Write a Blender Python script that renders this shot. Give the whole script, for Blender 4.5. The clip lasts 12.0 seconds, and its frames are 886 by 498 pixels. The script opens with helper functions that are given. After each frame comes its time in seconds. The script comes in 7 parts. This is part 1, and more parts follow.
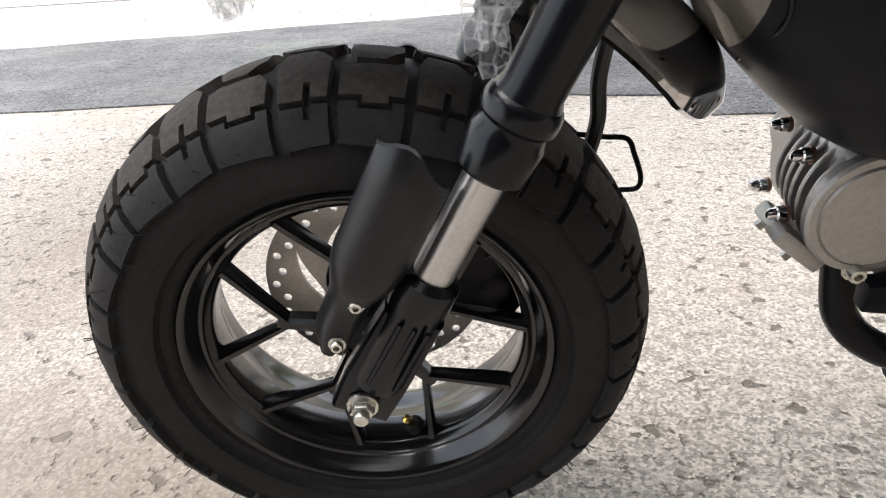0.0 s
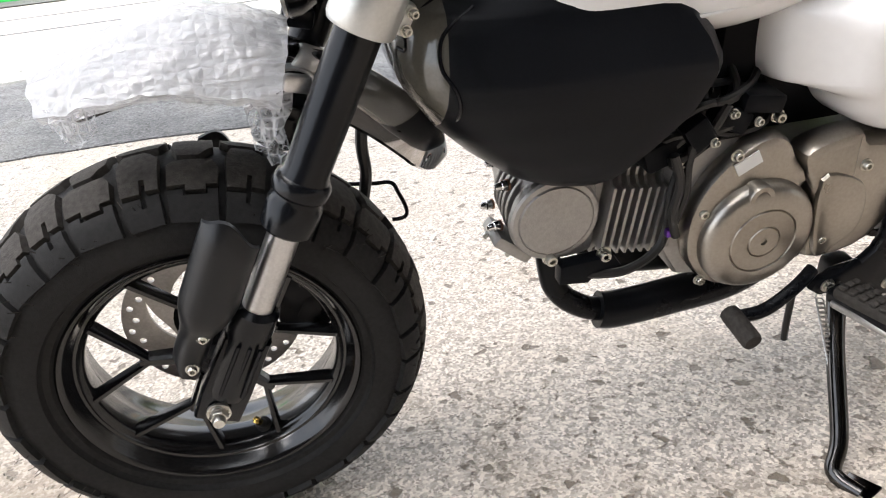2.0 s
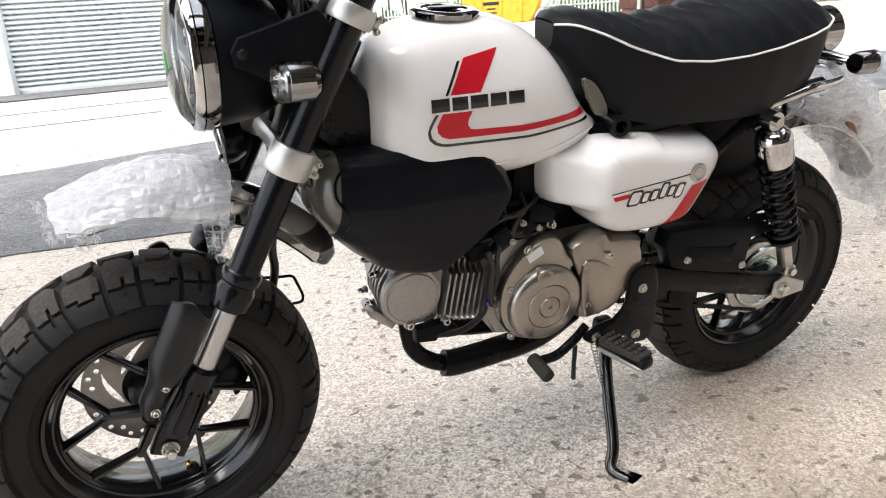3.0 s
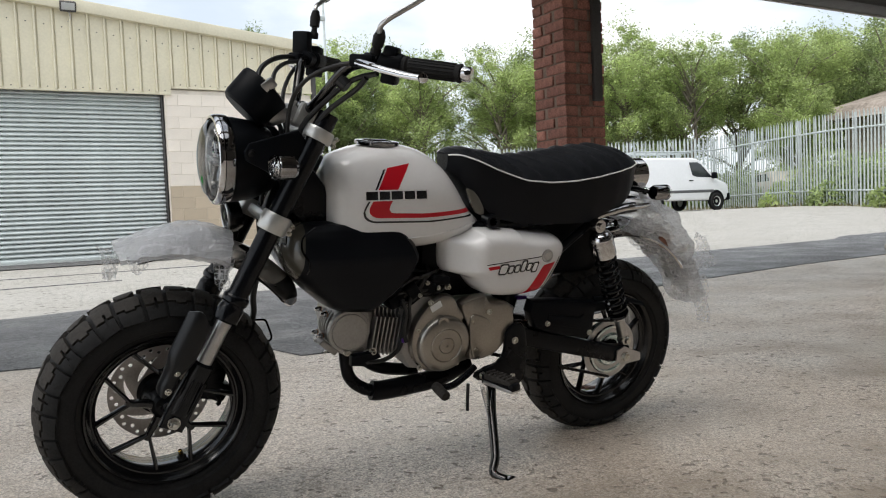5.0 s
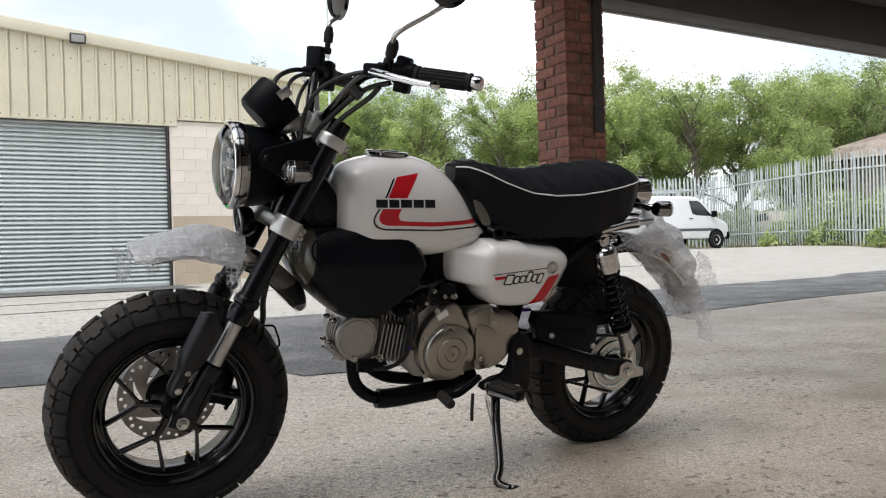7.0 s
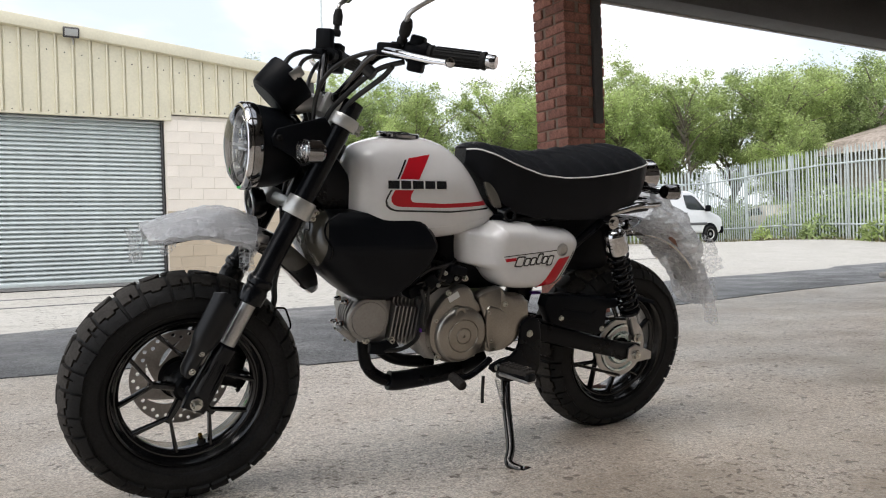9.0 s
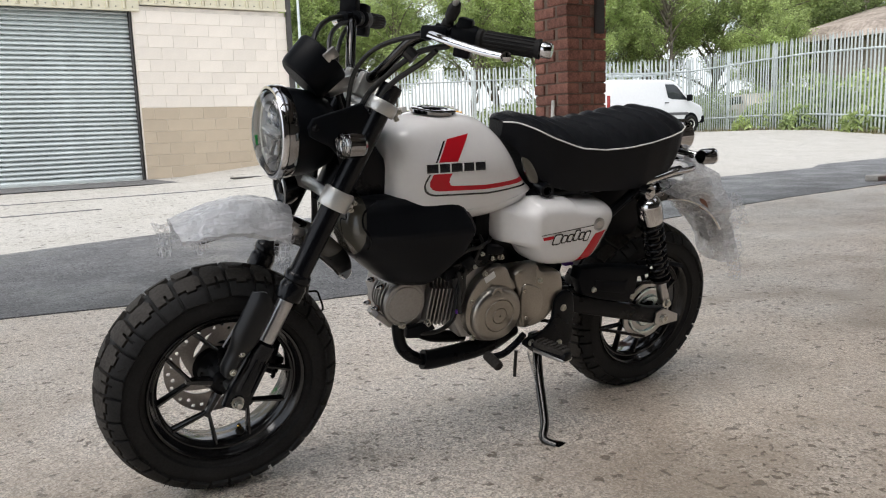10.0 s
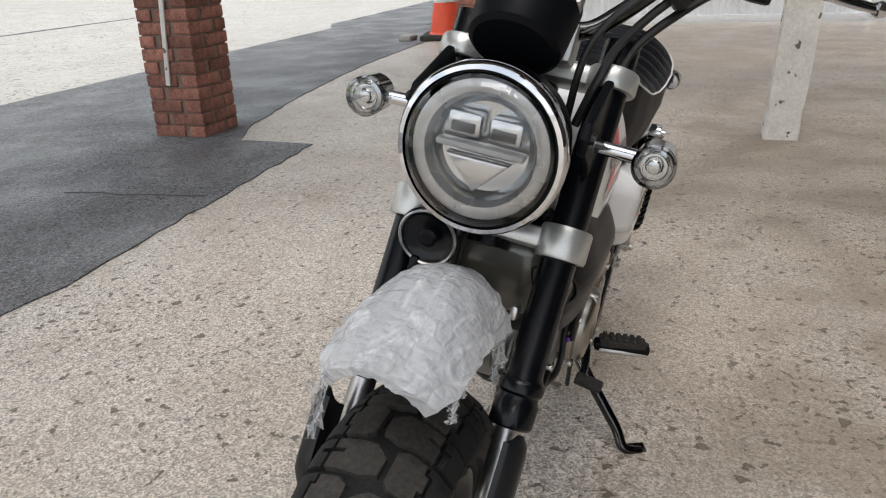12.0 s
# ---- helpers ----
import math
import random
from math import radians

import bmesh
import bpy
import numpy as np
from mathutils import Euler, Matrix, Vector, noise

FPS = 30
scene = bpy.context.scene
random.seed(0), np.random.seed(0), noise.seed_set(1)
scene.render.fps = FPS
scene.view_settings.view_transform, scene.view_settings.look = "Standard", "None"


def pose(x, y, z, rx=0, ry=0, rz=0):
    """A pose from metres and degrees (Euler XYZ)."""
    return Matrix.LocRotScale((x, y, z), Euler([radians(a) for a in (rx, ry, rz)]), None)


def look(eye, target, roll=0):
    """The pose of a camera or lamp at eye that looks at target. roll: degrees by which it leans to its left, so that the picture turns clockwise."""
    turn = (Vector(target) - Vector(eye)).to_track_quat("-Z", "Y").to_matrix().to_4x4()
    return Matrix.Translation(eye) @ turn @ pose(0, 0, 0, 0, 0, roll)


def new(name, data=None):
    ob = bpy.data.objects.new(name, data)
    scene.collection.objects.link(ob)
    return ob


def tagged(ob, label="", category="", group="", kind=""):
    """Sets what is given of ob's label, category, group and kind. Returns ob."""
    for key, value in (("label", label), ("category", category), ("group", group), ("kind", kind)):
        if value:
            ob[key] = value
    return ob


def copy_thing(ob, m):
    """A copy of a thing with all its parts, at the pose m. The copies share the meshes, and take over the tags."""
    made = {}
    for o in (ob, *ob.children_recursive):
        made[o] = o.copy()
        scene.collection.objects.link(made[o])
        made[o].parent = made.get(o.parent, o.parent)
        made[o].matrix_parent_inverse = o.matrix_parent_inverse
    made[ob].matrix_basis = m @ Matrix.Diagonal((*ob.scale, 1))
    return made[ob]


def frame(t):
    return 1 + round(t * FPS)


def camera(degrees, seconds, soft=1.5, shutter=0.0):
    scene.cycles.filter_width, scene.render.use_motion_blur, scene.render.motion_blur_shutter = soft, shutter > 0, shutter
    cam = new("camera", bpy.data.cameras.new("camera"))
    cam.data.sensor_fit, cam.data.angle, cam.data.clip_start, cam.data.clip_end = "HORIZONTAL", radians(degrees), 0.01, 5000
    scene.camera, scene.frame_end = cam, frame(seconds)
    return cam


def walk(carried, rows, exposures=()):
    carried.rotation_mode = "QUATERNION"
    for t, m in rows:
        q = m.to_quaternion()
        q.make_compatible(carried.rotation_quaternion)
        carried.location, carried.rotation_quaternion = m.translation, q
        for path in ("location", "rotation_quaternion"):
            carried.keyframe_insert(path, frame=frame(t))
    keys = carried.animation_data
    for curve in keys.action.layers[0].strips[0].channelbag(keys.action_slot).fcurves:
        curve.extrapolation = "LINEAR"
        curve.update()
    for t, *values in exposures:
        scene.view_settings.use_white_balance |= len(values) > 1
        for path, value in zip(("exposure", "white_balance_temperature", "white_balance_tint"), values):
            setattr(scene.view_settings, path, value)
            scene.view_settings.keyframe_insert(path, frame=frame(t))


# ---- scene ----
cam = camera(59.6, 12.0, 1.1)
ROWS = [
    (0, 0.0017, -0.0110, 0.5949, 66.72, 3.07, -0.41),
    (0.5, -0.0266, -0.0170, 0.5330, 66.57, 2.88, -2.41),
    (1, -0.0333, -0.0274, 0.5316, 66.25, 3.11, -4.79),
    (1.5, -0.0173, -0.0937, 0.6126, 65.86, 5.06, -8.87),
    (2, 0.0277, -0.2200, 0.7044, 65.91, 5.94, -14.71),
    (2.5, -0.0151, -0.3603, 0.7509, 68.53, 4.92, -21.78),
    (3, -0.1248, -0.5579, 0.8065, 72.99, 3.95, -26.13),
    (3.5, -0.2032, -0.8122, 0.8305, 77.34, 3.93, -28.18),
    (5.5, -0.3893, -1.1416, 0.5972, 88.75, 1.85, -29.81),
    (6, -0.3941, -1.1494, 0.5909, 89.44, 1.61, -29.76),
    (6.5, -0.3966, -1.1508, 0.5881, 89.70, 1.57, -29.70),
    (8.5, -0.4259, -1.1370, 0.5508, 90.08, 1.75, -29.98),
    (9, -0.4377, -1.1293, 0.5478, 89.55, 1.77, -30.19),
    (9.5, -0.4468, -1.1194, 0.5534, 87.80, 1.97, -30.54),
    (10, -0.5117, -0.9913, 0.7692, 81.06, 1.97, -32.00),
    (10.5, -0.5542, -0.7355, 0.9209, 76.14, 2.84, -37.05),
    (11, -0.6335, -0.4134, 0.9481, 73.26, 3.00, -47.08),
    (11.5, -0.7463, -0.0580, 0.9674, 71.26, 3.17, -58.21),
    (12, -0.7460, 0.2998, 0.9685, 69.13, 2.28, -71.24),
]
EXPOSURES = [(t, stops, 6500, tint) for t, stops, tint in ((0.0, 1.84, 13), (1.2, 1.97, 13), (2.0, 2.10, 13), (3.0, 1.97, 13), (3.7, 1.50, 12), (5.3, 0.74, 10), (6.1, 0.74, 10), (6.6, 0.84, 11), (8.4, 0.96, 12), (9.5, 0.96, 12), (10.2, 1.02, 12), (11.0, 1.08, 12), (12.0, 1.01, 11))]
walk(cam, [(t, pose(x, y, z, rx, ry, rz)) for t, x, y, z, rx, ry, rz in ROWS], EXPOSURES)

# ---- world and sun ----
world = bpy.data.worlds.new("overcast_sky")
scene.world = world
world.use_nodes = True
wn, wl = world.node_tree.nodes, world.node_tree.links
bg = wn["Background"]
sky = wn.new("ShaderNodeTexSky")
sky.sky_type, sky.sun_disc = "NISHITA", False
sky.sun_elevation, sky.sun_rotation = radians(59), radians(254)
sky_dim = wn.new("ShaderNodeMix")
sky_dim.data_type, sky_dim.blend_type = "RGBA", "MULTIPLY"
sky_dim.inputs[0].default_value = 1.0
sky_dim.inputs[7].default_value = (0.085, 0.085, 0.085, 1)
wl.new(sky.outputs[0], sky_dim.inputs[6])
geo = wn.new("ShaderNodeTexCoord")
stretch = wn.new("ShaderNodeMapping")
stretch.inputs["Scale"].default_value = (1.0, 1.0, 2.6)
wl.new(geo.outputs["Generated"], stretch.inputs[0])
cloud = wn.new("ShaderNodeTexNoise")
cloud.inputs["Scale"].default_value, cloud.inputs["Detail"].default_value = 3.0, 8.0
wl.new(stretch.outputs[0], cloud.inputs["Vector"])
cover = wn.new("ShaderNodeValToRGB")
cover.color_ramp.elements[0].position, cover.color_ramp.elements[1].position = 0.36, 0.56
cover.color_ramp.elements[0].color = (0.72, 0.72, 0.72, 1)
wl.new(cloud.outputs["Fac"], cover.inputs[0])
tone = wn.new("ShaderNodeValToRGB")
tone.color_ramp.elements[0].position, tone.color_ramp.elements[1].position = 0.4, 0.66
tone.color_ramp.elements[0].color = (0.52, 0.57, 0.62, 1)
tone.color_ramp.elements[1].color = (0.83, 0.835, 0.84, 1)
wl.new(cloud.outputs["Fac"], tone.inputs[0])
sky_mix = wn.new("ShaderNodeMix")
sky_mix.data_type = "RGBA"
wl.new(cover.outputs[0], sky_mix.inputs[0])
wl.new(sky_dim.outputs[2], sky_mix.inputs[6])
wl.new(tone.outputs[0], sky_mix.inputs[7])
wl.new(sky_mix.outputs[2], bg.inputs[0])
bg.inputs[1].default_value = 1.06

sun = new("sun", bpy.data.lights.new("sun", "SUN"))
sun.data.energy, sun.data.angle, sun.data.color = 1.2, radians(40), (1.0, 0.965, 0.925)
sun.matrix_world = look((-14, -4, 24), (0, 0, 0))


# ---- materials ----
def mat(name, col, rough=0.5, metal=0.0, var=0.1, scale=12.0, fine=90.0, bump=0.0, bscale=250.0, coat=0.0, rvar=0.1, ior=1.5, tint=None, island=0.0, spec=0.5):
    m = bpy.data.materials.new(name)
    m.use_nodes = True
    n, l = m.node_tree.nodes, m.node_tree.links
    b = n["Principled BSDF"]
    b.inputs["Metallic"].default_value, b.inputs["IOR"].default_value = metal, ior
    b.inputs["Coat Weight"].default_value, b.inputs["Coat Roughness"].default_value = coat, 0.04
    b.inputs["Specular IOR Level"].default_value = spec
    tc = n.new("ShaderNodeTexCoord")
    coarse = n.new("ShaderNodeTexNoise")
    coarse.inputs["Scale"].default_value, coarse.inputs["Detail"].default_value = scale, 6.0
    grain = n.new("ShaderNodeTexNoise")
    grain.inputs["Scale"].default_value, grain.inputs["Detail"].default_value = fine, 4.0
    for k in (coarse, grain):
        l.new(tc.outputs["Object"], k.inputs["Vector"])
    both = n.new("ShaderNodeMath")
    both.operation = "ADD"
    l.new(coarse.outputs["Fac"], both.inputs[0])
    l.new(grain.outputs["Fac"], both.inputs[1])
    ramp = n.new("ShaderNodeMapRange")
    ramp.inputs["From Min"].default_value, ramp.inputs["From Max"].default_value = 0.7, 1.3
    l.new(both.outputs[0], ramp.inputs[0])
    mix = n.new("ShaderNodeMix")
    mix.data_type = "RGBA"
    lo = [c * (1 - var) for c in col]
    hi = [min(1, c * (1 + var)) for c in (tint or col)]
    mix.inputs[6].default_value, mix.inputs[7].default_value = (*lo, 1), (*hi, 1)
    l.new(ramp.outputs[0], mix.inputs[0])
    out = mix.outputs[2]
    if island:
        inf = n.new("ShaderNodeObjectInfo")
        hsv = n.new("ShaderNodeHueSaturation")
        rng = n.new("ShaderNodeMapRange")
        rng.inputs["To Min"].default_value, rng.inputs["To Max"].default_value = 1 - island, 1 + island
        l.new(inf.outputs["Random"], rng.inputs[0])
        l.new(rng.outputs[0], hsv.inputs["Value"])
        l.new(out, hsv.inputs["Color"])
        out = hsv.outputs[0]
    l.new(out, b.inputs["Base Color"])
    rr = n.new("ShaderNodeMapRange")
    rr.inputs["From Min"].default_value, rr.inputs["From Max"].default_value = 0.3, 0.7
    rr.inputs["To Min"].default_value, rr.inputs["To Max"].default_value = max(0.02, rough * (1 - rvar)), min(1, rough * (1 + rvar))
    l.new(coarse.outputs["Fac"], rr.inputs[0])
    l.new(rr.outputs[0], b.inputs["Roughness"])
    if bump:
        bn = n.new("ShaderNodeTexNoise")
        bn.inputs["Scale"].default_value, bn.inputs["Detail"].default_value = bscale, 3.0
        l.new(tc.outputs["Object"], bn.inputs["Vector"])
        bp = n.new("ShaderNodeBump")
        bp.inputs["Strength"].default_value, bp.inputs["Distance"].default_value = bump, 0.004
        l.new(bn.outputs["Fac"], bp.inputs["Height"])
        l.new(bp.outputs[0], b.inputs["Normal"])
    return m


def glassy(name, col, rough=0.03, mixin=0.25):
    """Clear moulded plastic: see-through with a glossy coat."""
    m = bpy.data.materials.new(name)
    m.use_nodes = True
    n, l = m.node_tree.nodes, m.node_tree.links
    tr, gl, mx = n.new("ShaderNodeBsdfTransparent"), n.new("ShaderNodeBsdfGlossy"), n.new("ShaderNodeMixShader")
    tr.inputs[0].default_value = (*col, 1)
    gl.inputs["Roughness"].default_value = rough
    fr = n.new("ShaderNodeFresnel")
    fr.inputs[0].default_value = 1.5
    ad = n.new("ShaderNodeMath")
    ad.operation, ad.inputs[1].default_value = "ADD", mixin
    l.new(fr.outputs[0], ad.inputs[0])
    l.new(ad.outputs[0], mx.inputs[0])
    l.new(tr.outputs[0], mx.inputs[1])
    l.new(gl.outputs[0], mx.inputs[2])
    l.new(mx.outputs[0], n["Material Output"].inputs[0])
    return m


def film(name, base, lines, streaks, cells=95):
    """Bubble film: thin, shiny, see-through, with a honeycomb of air cells and pulled streaks."""
    m = bpy.data.materials.new(name)
    m.use_nodes = True
    n, l = m.node_tree.nodes, m.node_tree.links
    tc = n.new("ShaderNodeTexCoord")
    comb = n.new("ShaderNodeTexVoronoi")
    comb.feature = "DISTANCE_TO_EDGE"
    comb.inputs["Scale"].default_value, comb.inputs["Randomness"].default_value = cells, 0.35
    squash = n.new("ShaderNodeMapping")
    squash.inputs["Scale"].default_value, squash.inputs["Rotation"].default_value = (0.7, 2.4, 3.2), (0.0, 0.12, 0.06)
    folds = n.new("ShaderNodeTexNoise")
    folds.inputs["Scale"].default_value, folds.inputs["Detail"].default_value, folds.inputs["Distortion"].default_value = 15, 6, 1.2
    l.new(tc.outputs["Object"], comb.inputs["Vector"])
    l.new(tc.outputs["Object"], squash.inputs[0])
    l.new(squash.outputs[0], folds.inputs["Vector"])

    def remap(src, a, c, lo, hi):
        k = n.new("ShaderNodeMapRange")
        k.inputs["From Min"].default_value, k.inputs["From Max"].default_value = a, c
        k.inputs["To Min"].default_value, k.inputs["To Max"].default_value = lo, hi
        l.new(src, k.inputs[0])
        return k.outputs[0]

    def add(a, c):
        k = n.new("ShaderNodeMath")
        k.operation, k.use_clamp = "ADD", True
        l.new(a, k.inputs[0])
        l.new(c, k.inputs[1])
        return k.outputs[0]

    wall = remap(comb.outputs["Distance"], 0.03, 0.16, 1.0, 0.0)
    crease = remap(folds.outputs["Fac"], 0.5, 0.66, 0.0, 1.0)
    height = add(remap(comb.outputs["Distance"], 0.0, 0.4, 0.0, 0.3), remap(folds.outputs["Fac"], 0.3, 0.7, 0.0, 0.6))
    bp = n.new("ShaderNodeBump")
    bp.inputs["Strength"].default_value, bp.inputs["Distance"].default_value = 0.7, 0.006
    l.new(height, bp.inputs["Height"])
    b = n["Principled BSDF"]
    b.inputs["Base Color"].default_value = (0.76, 0.77, 0.79, 1)
    b.inputs["IOR"].default_value = 1.8
    b.inputs["Roughness"].default_value = 0.14
    l.new(bp.outputs[0], b.inputs["Normal"])
    tl = n.new("ShaderNodeBsdfTranslucent")
    tl.inputs[0].default_value = (0.82, 0.84, 0.86, 1)
    m1 = n.new("ShaderNodeMixShader")
    m1.inputs[0].default_value = 0.24
    l.new(b.outputs[0], m1.inputs[1])
    l.new(tl.outputs[0], m1.inputs[2])
    tr = n.new("ShaderNodeBsdfTransparent")
    amount = add(remap(wall, 0.0, 1.0, base, base + lines), remap(crease, 0.0, 1.0, 0.0, streaks))
    m2 = n.new("ShaderNodeMixShader")
    l.new(amount, m2.inputs[0])
    l.new(tr.outputs[0], m2.inputs[1])
    l.new(m1.outputs[0], m2.inputs[2])
    l.new(m2.outputs[0], n["Material Output"].inputs[0])
    return m


def ground_mat(name, base, stone, dirt, speck, pit, bump, stain=0.5, rough=0.85, wet=0.0, spots=(), grime_shade=()):
    """Concrete or asphalt: stones of two sizes, stains, dust, small pits, and dark patches of soil and painted shade.
    """
    m = bpy.data.materials.new(name)
    m.use_nodes = True
    n, l = m.node_tree.nodes, m.node_tree.links
    b = n["Principled BSDF"]
    tc = n.new("ShaderNodeTexCoord")

    def noise_tex(s, d=5.0, dist=0.0):
        k = n.new("ShaderNodeTexNoise")
        k.inputs["Scale"].default_value, k.inputs["Detail"].default_value, k.inputs["Distortion"].default_value = s, d, dist
        l.new(tc.outputs["Object"], k.inputs["Vector"])
        return k.outputs["Fac"]

    def remap(src, a, c, lo=0.0, hi=1.0):
        k = n.new("ShaderNodeMapRange")
        k.inputs["From Min"].default_value, k.inputs["From Max"].default_value = a, c
        k.inputs["To Min"].default_value, k.inputs["To Max"].default_value = lo, hi
        l.new(src, k.inputs[0])
        return k.outputs[0]

    def blend(f, a, c):
        k = n.new("ShaderNodeMix")
        k.data_type = "RGBA"
        l.new(f, k.inputs[0])
        for i, v in ((6, a), (7, c)):
            if isinstance(v, tuple):
                k.inputs[i].default_value = (*v, 1)
            else:
                l.new(v, k.inputs[i])
        return k.outputs[2]

    def times(p, q):
        k = n.new("ShaderNodeMath")
        k.operation = "MULTIPLY"
        for i, v in enumerate((p, q)):
            if isinstance(v, float):
                k.inputs[i].default_value = v
            else:
                l.new(v, k.inputs[i])
        return k.outputs[0]

    def flip(p):
        return remap(p, 0.0, 1.0, 1.0, 0.0)

    def most(p, q):
        k = n.new("ShaderNodeMath")
        k.operation = "MAXIMUM"
        l.new(p, k.inputs[0])
        l.new(q, k.inputs[1])
        return k.outputs[0]

    vor = n.new("ShaderNodeTexVoronoi")
    vor.inputs["Scale"].default_value = speck
    l.new(tc.outputs["Object"], vor.inputs["Vector"])
    bw = n.new("ShaderNodeRGBToBW")
    l.new(vor.outputs["Color"], bw.inputs[0])
    # dust lies in broad patches and fills the stones
    dust = remap(noise_tex(0.8, 8, 0.5), 0.44, 0.66, 0.0, stain)
    def patch(x, y, r, k):
        mp = n.new("ShaderNodeMapping")
        mp.inputs["Location"].default_value = (-x / r, -y / r, 0)
        mp.inputs["Scale"].default_value = (1 / r, 1 / r, 1 / r)
        l.new(tc.outputs["Object"], mp.inputs[0])
        ln = n.new("ShaderNodeVectorMath")
        ln.operation = "LENGTH"
        l.new(mp.outputs[0], ln.inputs[0])
        wob = n.new("ShaderNodeMath")
        wob.operation = "ADD"
        l.new(ln.outputs["Value"], wob.inputs[0])
        l.new(remap(noise_tex(3.0, 7, 0.4), 0.25, 0.75, -0.55, 0.55), wob.inputs[1])
        return remap(wob.outputs[0], 0.3, 1.15, k, 0.0)

    for spot in spots:
        dust = most(dust, patch(*spot))
    clean = flip(dust)
    c = blend(remap(bw.outputs[0], 0.25, 0.72), base, stone)
    c = blend(remap(noise_tex(speck * 0.22, 5), 0.45, 0.64, 0, 0.52), c, tuple(v * 0.58 for v in base))
    c = blend(times(dust, 0.72), c, dirt)
    # a minority of stones painted paler, standing in for glints
    c = blend(remap(bw.outputs[0], 0.64, 0.70, 0.0, 0.35), c, tuple(min(0.9, v * 1.25) for v in stone))
    c = blend(remap(bw.outputs[0], 0.30, 0.36, 0.32, 0.0), c, tuple(v * 0.4 for v in base))
    # dark patches: shade painted into the colour, and soil round the post
    for spot in grime_shade:
        c = blend(patch(*spot), c, tuple(v * 0.55 for v in dirt))
    c = blend(remap(noise_tex(5.5, 7, 0.3), 0.5, 0.75, 0, 0.4), c, tuple(v * 0.74 for v in dirt))
    small = times(remap(noise_tex(pit * 2.9, 2.5, 0.1), 0.60, 0.655), remap(noise_tex(1.6, 4), 0.42, 0.62, 0.08, 1.0))
    large = times(remap(noise_tex(pit * 1.5, 3.0, 0.1), 0.635, 0.665), 1.0)
    holes = times(most(small, large), remap(clean, 0.0, 1.0, 0.75, 1.0))
    # pits darkened in the colour too, for the shade inside them
    c = blend(holes, c, tuple(v * 0.34 for v in dirt))
    l.new(c, b.inputs["Base Color"])
    l.new(remap(noise_tex(1.7, 5), 0.35, 0.65, rough - 0.15 - wet, min(1.0, rough + 0.1)), b.inputs["Roughness"])
    h = n.new("ShaderNodeMath")
    h.operation = "MULTIPLY_ADD"
    h.inputs[1].default_value = -1.7
    l.new(holes, h.inputs[0])
    l.new(times(noise_tex(speck * 0.3, 6), remap(clean, 0.0, 1.0, 0.35, 1.0)), h.inputs[2])
    bp = n.new("ShaderNodeBump")
    bp.inputs["Strength"].default_value, bp.inputs["Distance"].default_value = bump, 0.012
    l.new(h.outputs[0], bp.inputs["Height"])
    l.new(bp.outputs[0], b.inputs["Normal"])
    return m


RUBBER = mat("rubber", (0.047, 0.043, 0.039), 0.72, var=0.4, scale=9, fine=160, bump=0.25, bscale=500, spec=0.12)
RUBBER_SIDE = mat("rubber_sidewall", (0.0205, 0.0203, 0.0202), 0.56, var=0.3, scale=12, fine=200, bump=0.12, bscale=600, spec=0.10)
SATIN = mat("satin_black_paint", (0.004, 0.0046, 0.006), 0.28, var=0.2, fine=300, bump=0.03, bscale=900, spec=0.16)
GLOSS_BLACK = mat("gloss_black_paint", (0.003, 0.0035, 0.0048), 0.24, var=0.2, spec=0.3)
GUARD_BLACK = mat("matt_black_guard", (0.0065, 0.007, 0.008), 0.36, var=0.15, fine=300, bump=0.05, bscale=1100, spec=0.34)
PLASTIC = mat("black_plastic", (0.004, 0.0047, 0.0062), 0.42, var=0.2, fine=300, bump=0.08, bscale=1100, spec=0.09)
BLACK_CHROME = mat("black_chrome", (0.07, 0.068, 0.066), 0.14, 1.0, var=0.25, scale=20)
# chrome with a dark ceiling's reflection put into its colour
DARK_CHROME = mat("darkened_chrome", (0.34, 0.34, 0.35), 0.06, 1.0, var=0.05)
COPPER = mat("copper_washer", (0.45, 0.26, 0.18), 0.3, 1.0, var=0.15)
REFLECTOR_BROWN = mat("brownish_reflector", (0.30, 0.13, 0.08), 0.4, var=0.2)
HOLDER_GREY = mat("grey_plate_holder", (0.16, 0.16, 0.16), 0.5, var=0.2)
CHROME = mat("chrome", (0.66, 0.66, 0.67), 0.05, 1.0, var=0.04, rvar=0.3)
STEEL = mat("brushed_steel", (0.52, 0.51, 0.50), 0.32, 1.0, var=0.12, scale=30, fine=300)
DISC_STEEL = mat("brake_disc_steel", (0.34, 0.325, 0.31), 0.38, 1.0, var=0.15, scale=30, fine=300)
ZINC = mat("plated_bolt", (0.58, 0.57, 0.52), 0.28, 1.0, var=0.15, scale=60)
GOLD = mat("brass_valve_cap", (0.72, 0.48, 0.12), 0.25, 1.0)
ALLOY = mat("champagne_alloy_paint", (0.36, 0.336, 0.30), 0.30, 1.0, var=0.1, scale=18, fine=260, bump=0.06, bscale=700)
CAST = mat("cast_aluminium", (0.36, 0.35, 0.335), 0.44, 0.85, var=0.1, scale=25, fine=200, bump=0.12, bscale=450)
SILVER = mat("silver_paint", (0.55, 0.55, 0.53), 0.36, 0.75, var=0.06, fine=300)
WHITE = mat("pearl_white_paint", (0.82, 0.81, 0.80), 0.5, var=0.02, coat=1.0, spec=0.2)
RED = mat("red_decal", (0.55, 0.007, 0.018), 0.3, var=0.05, coat=0.15, spec=0.3)
BLACK_DECAL = mat("black_decal", (0.012, 0.012, 0.014), 0.25, coat=0.6)
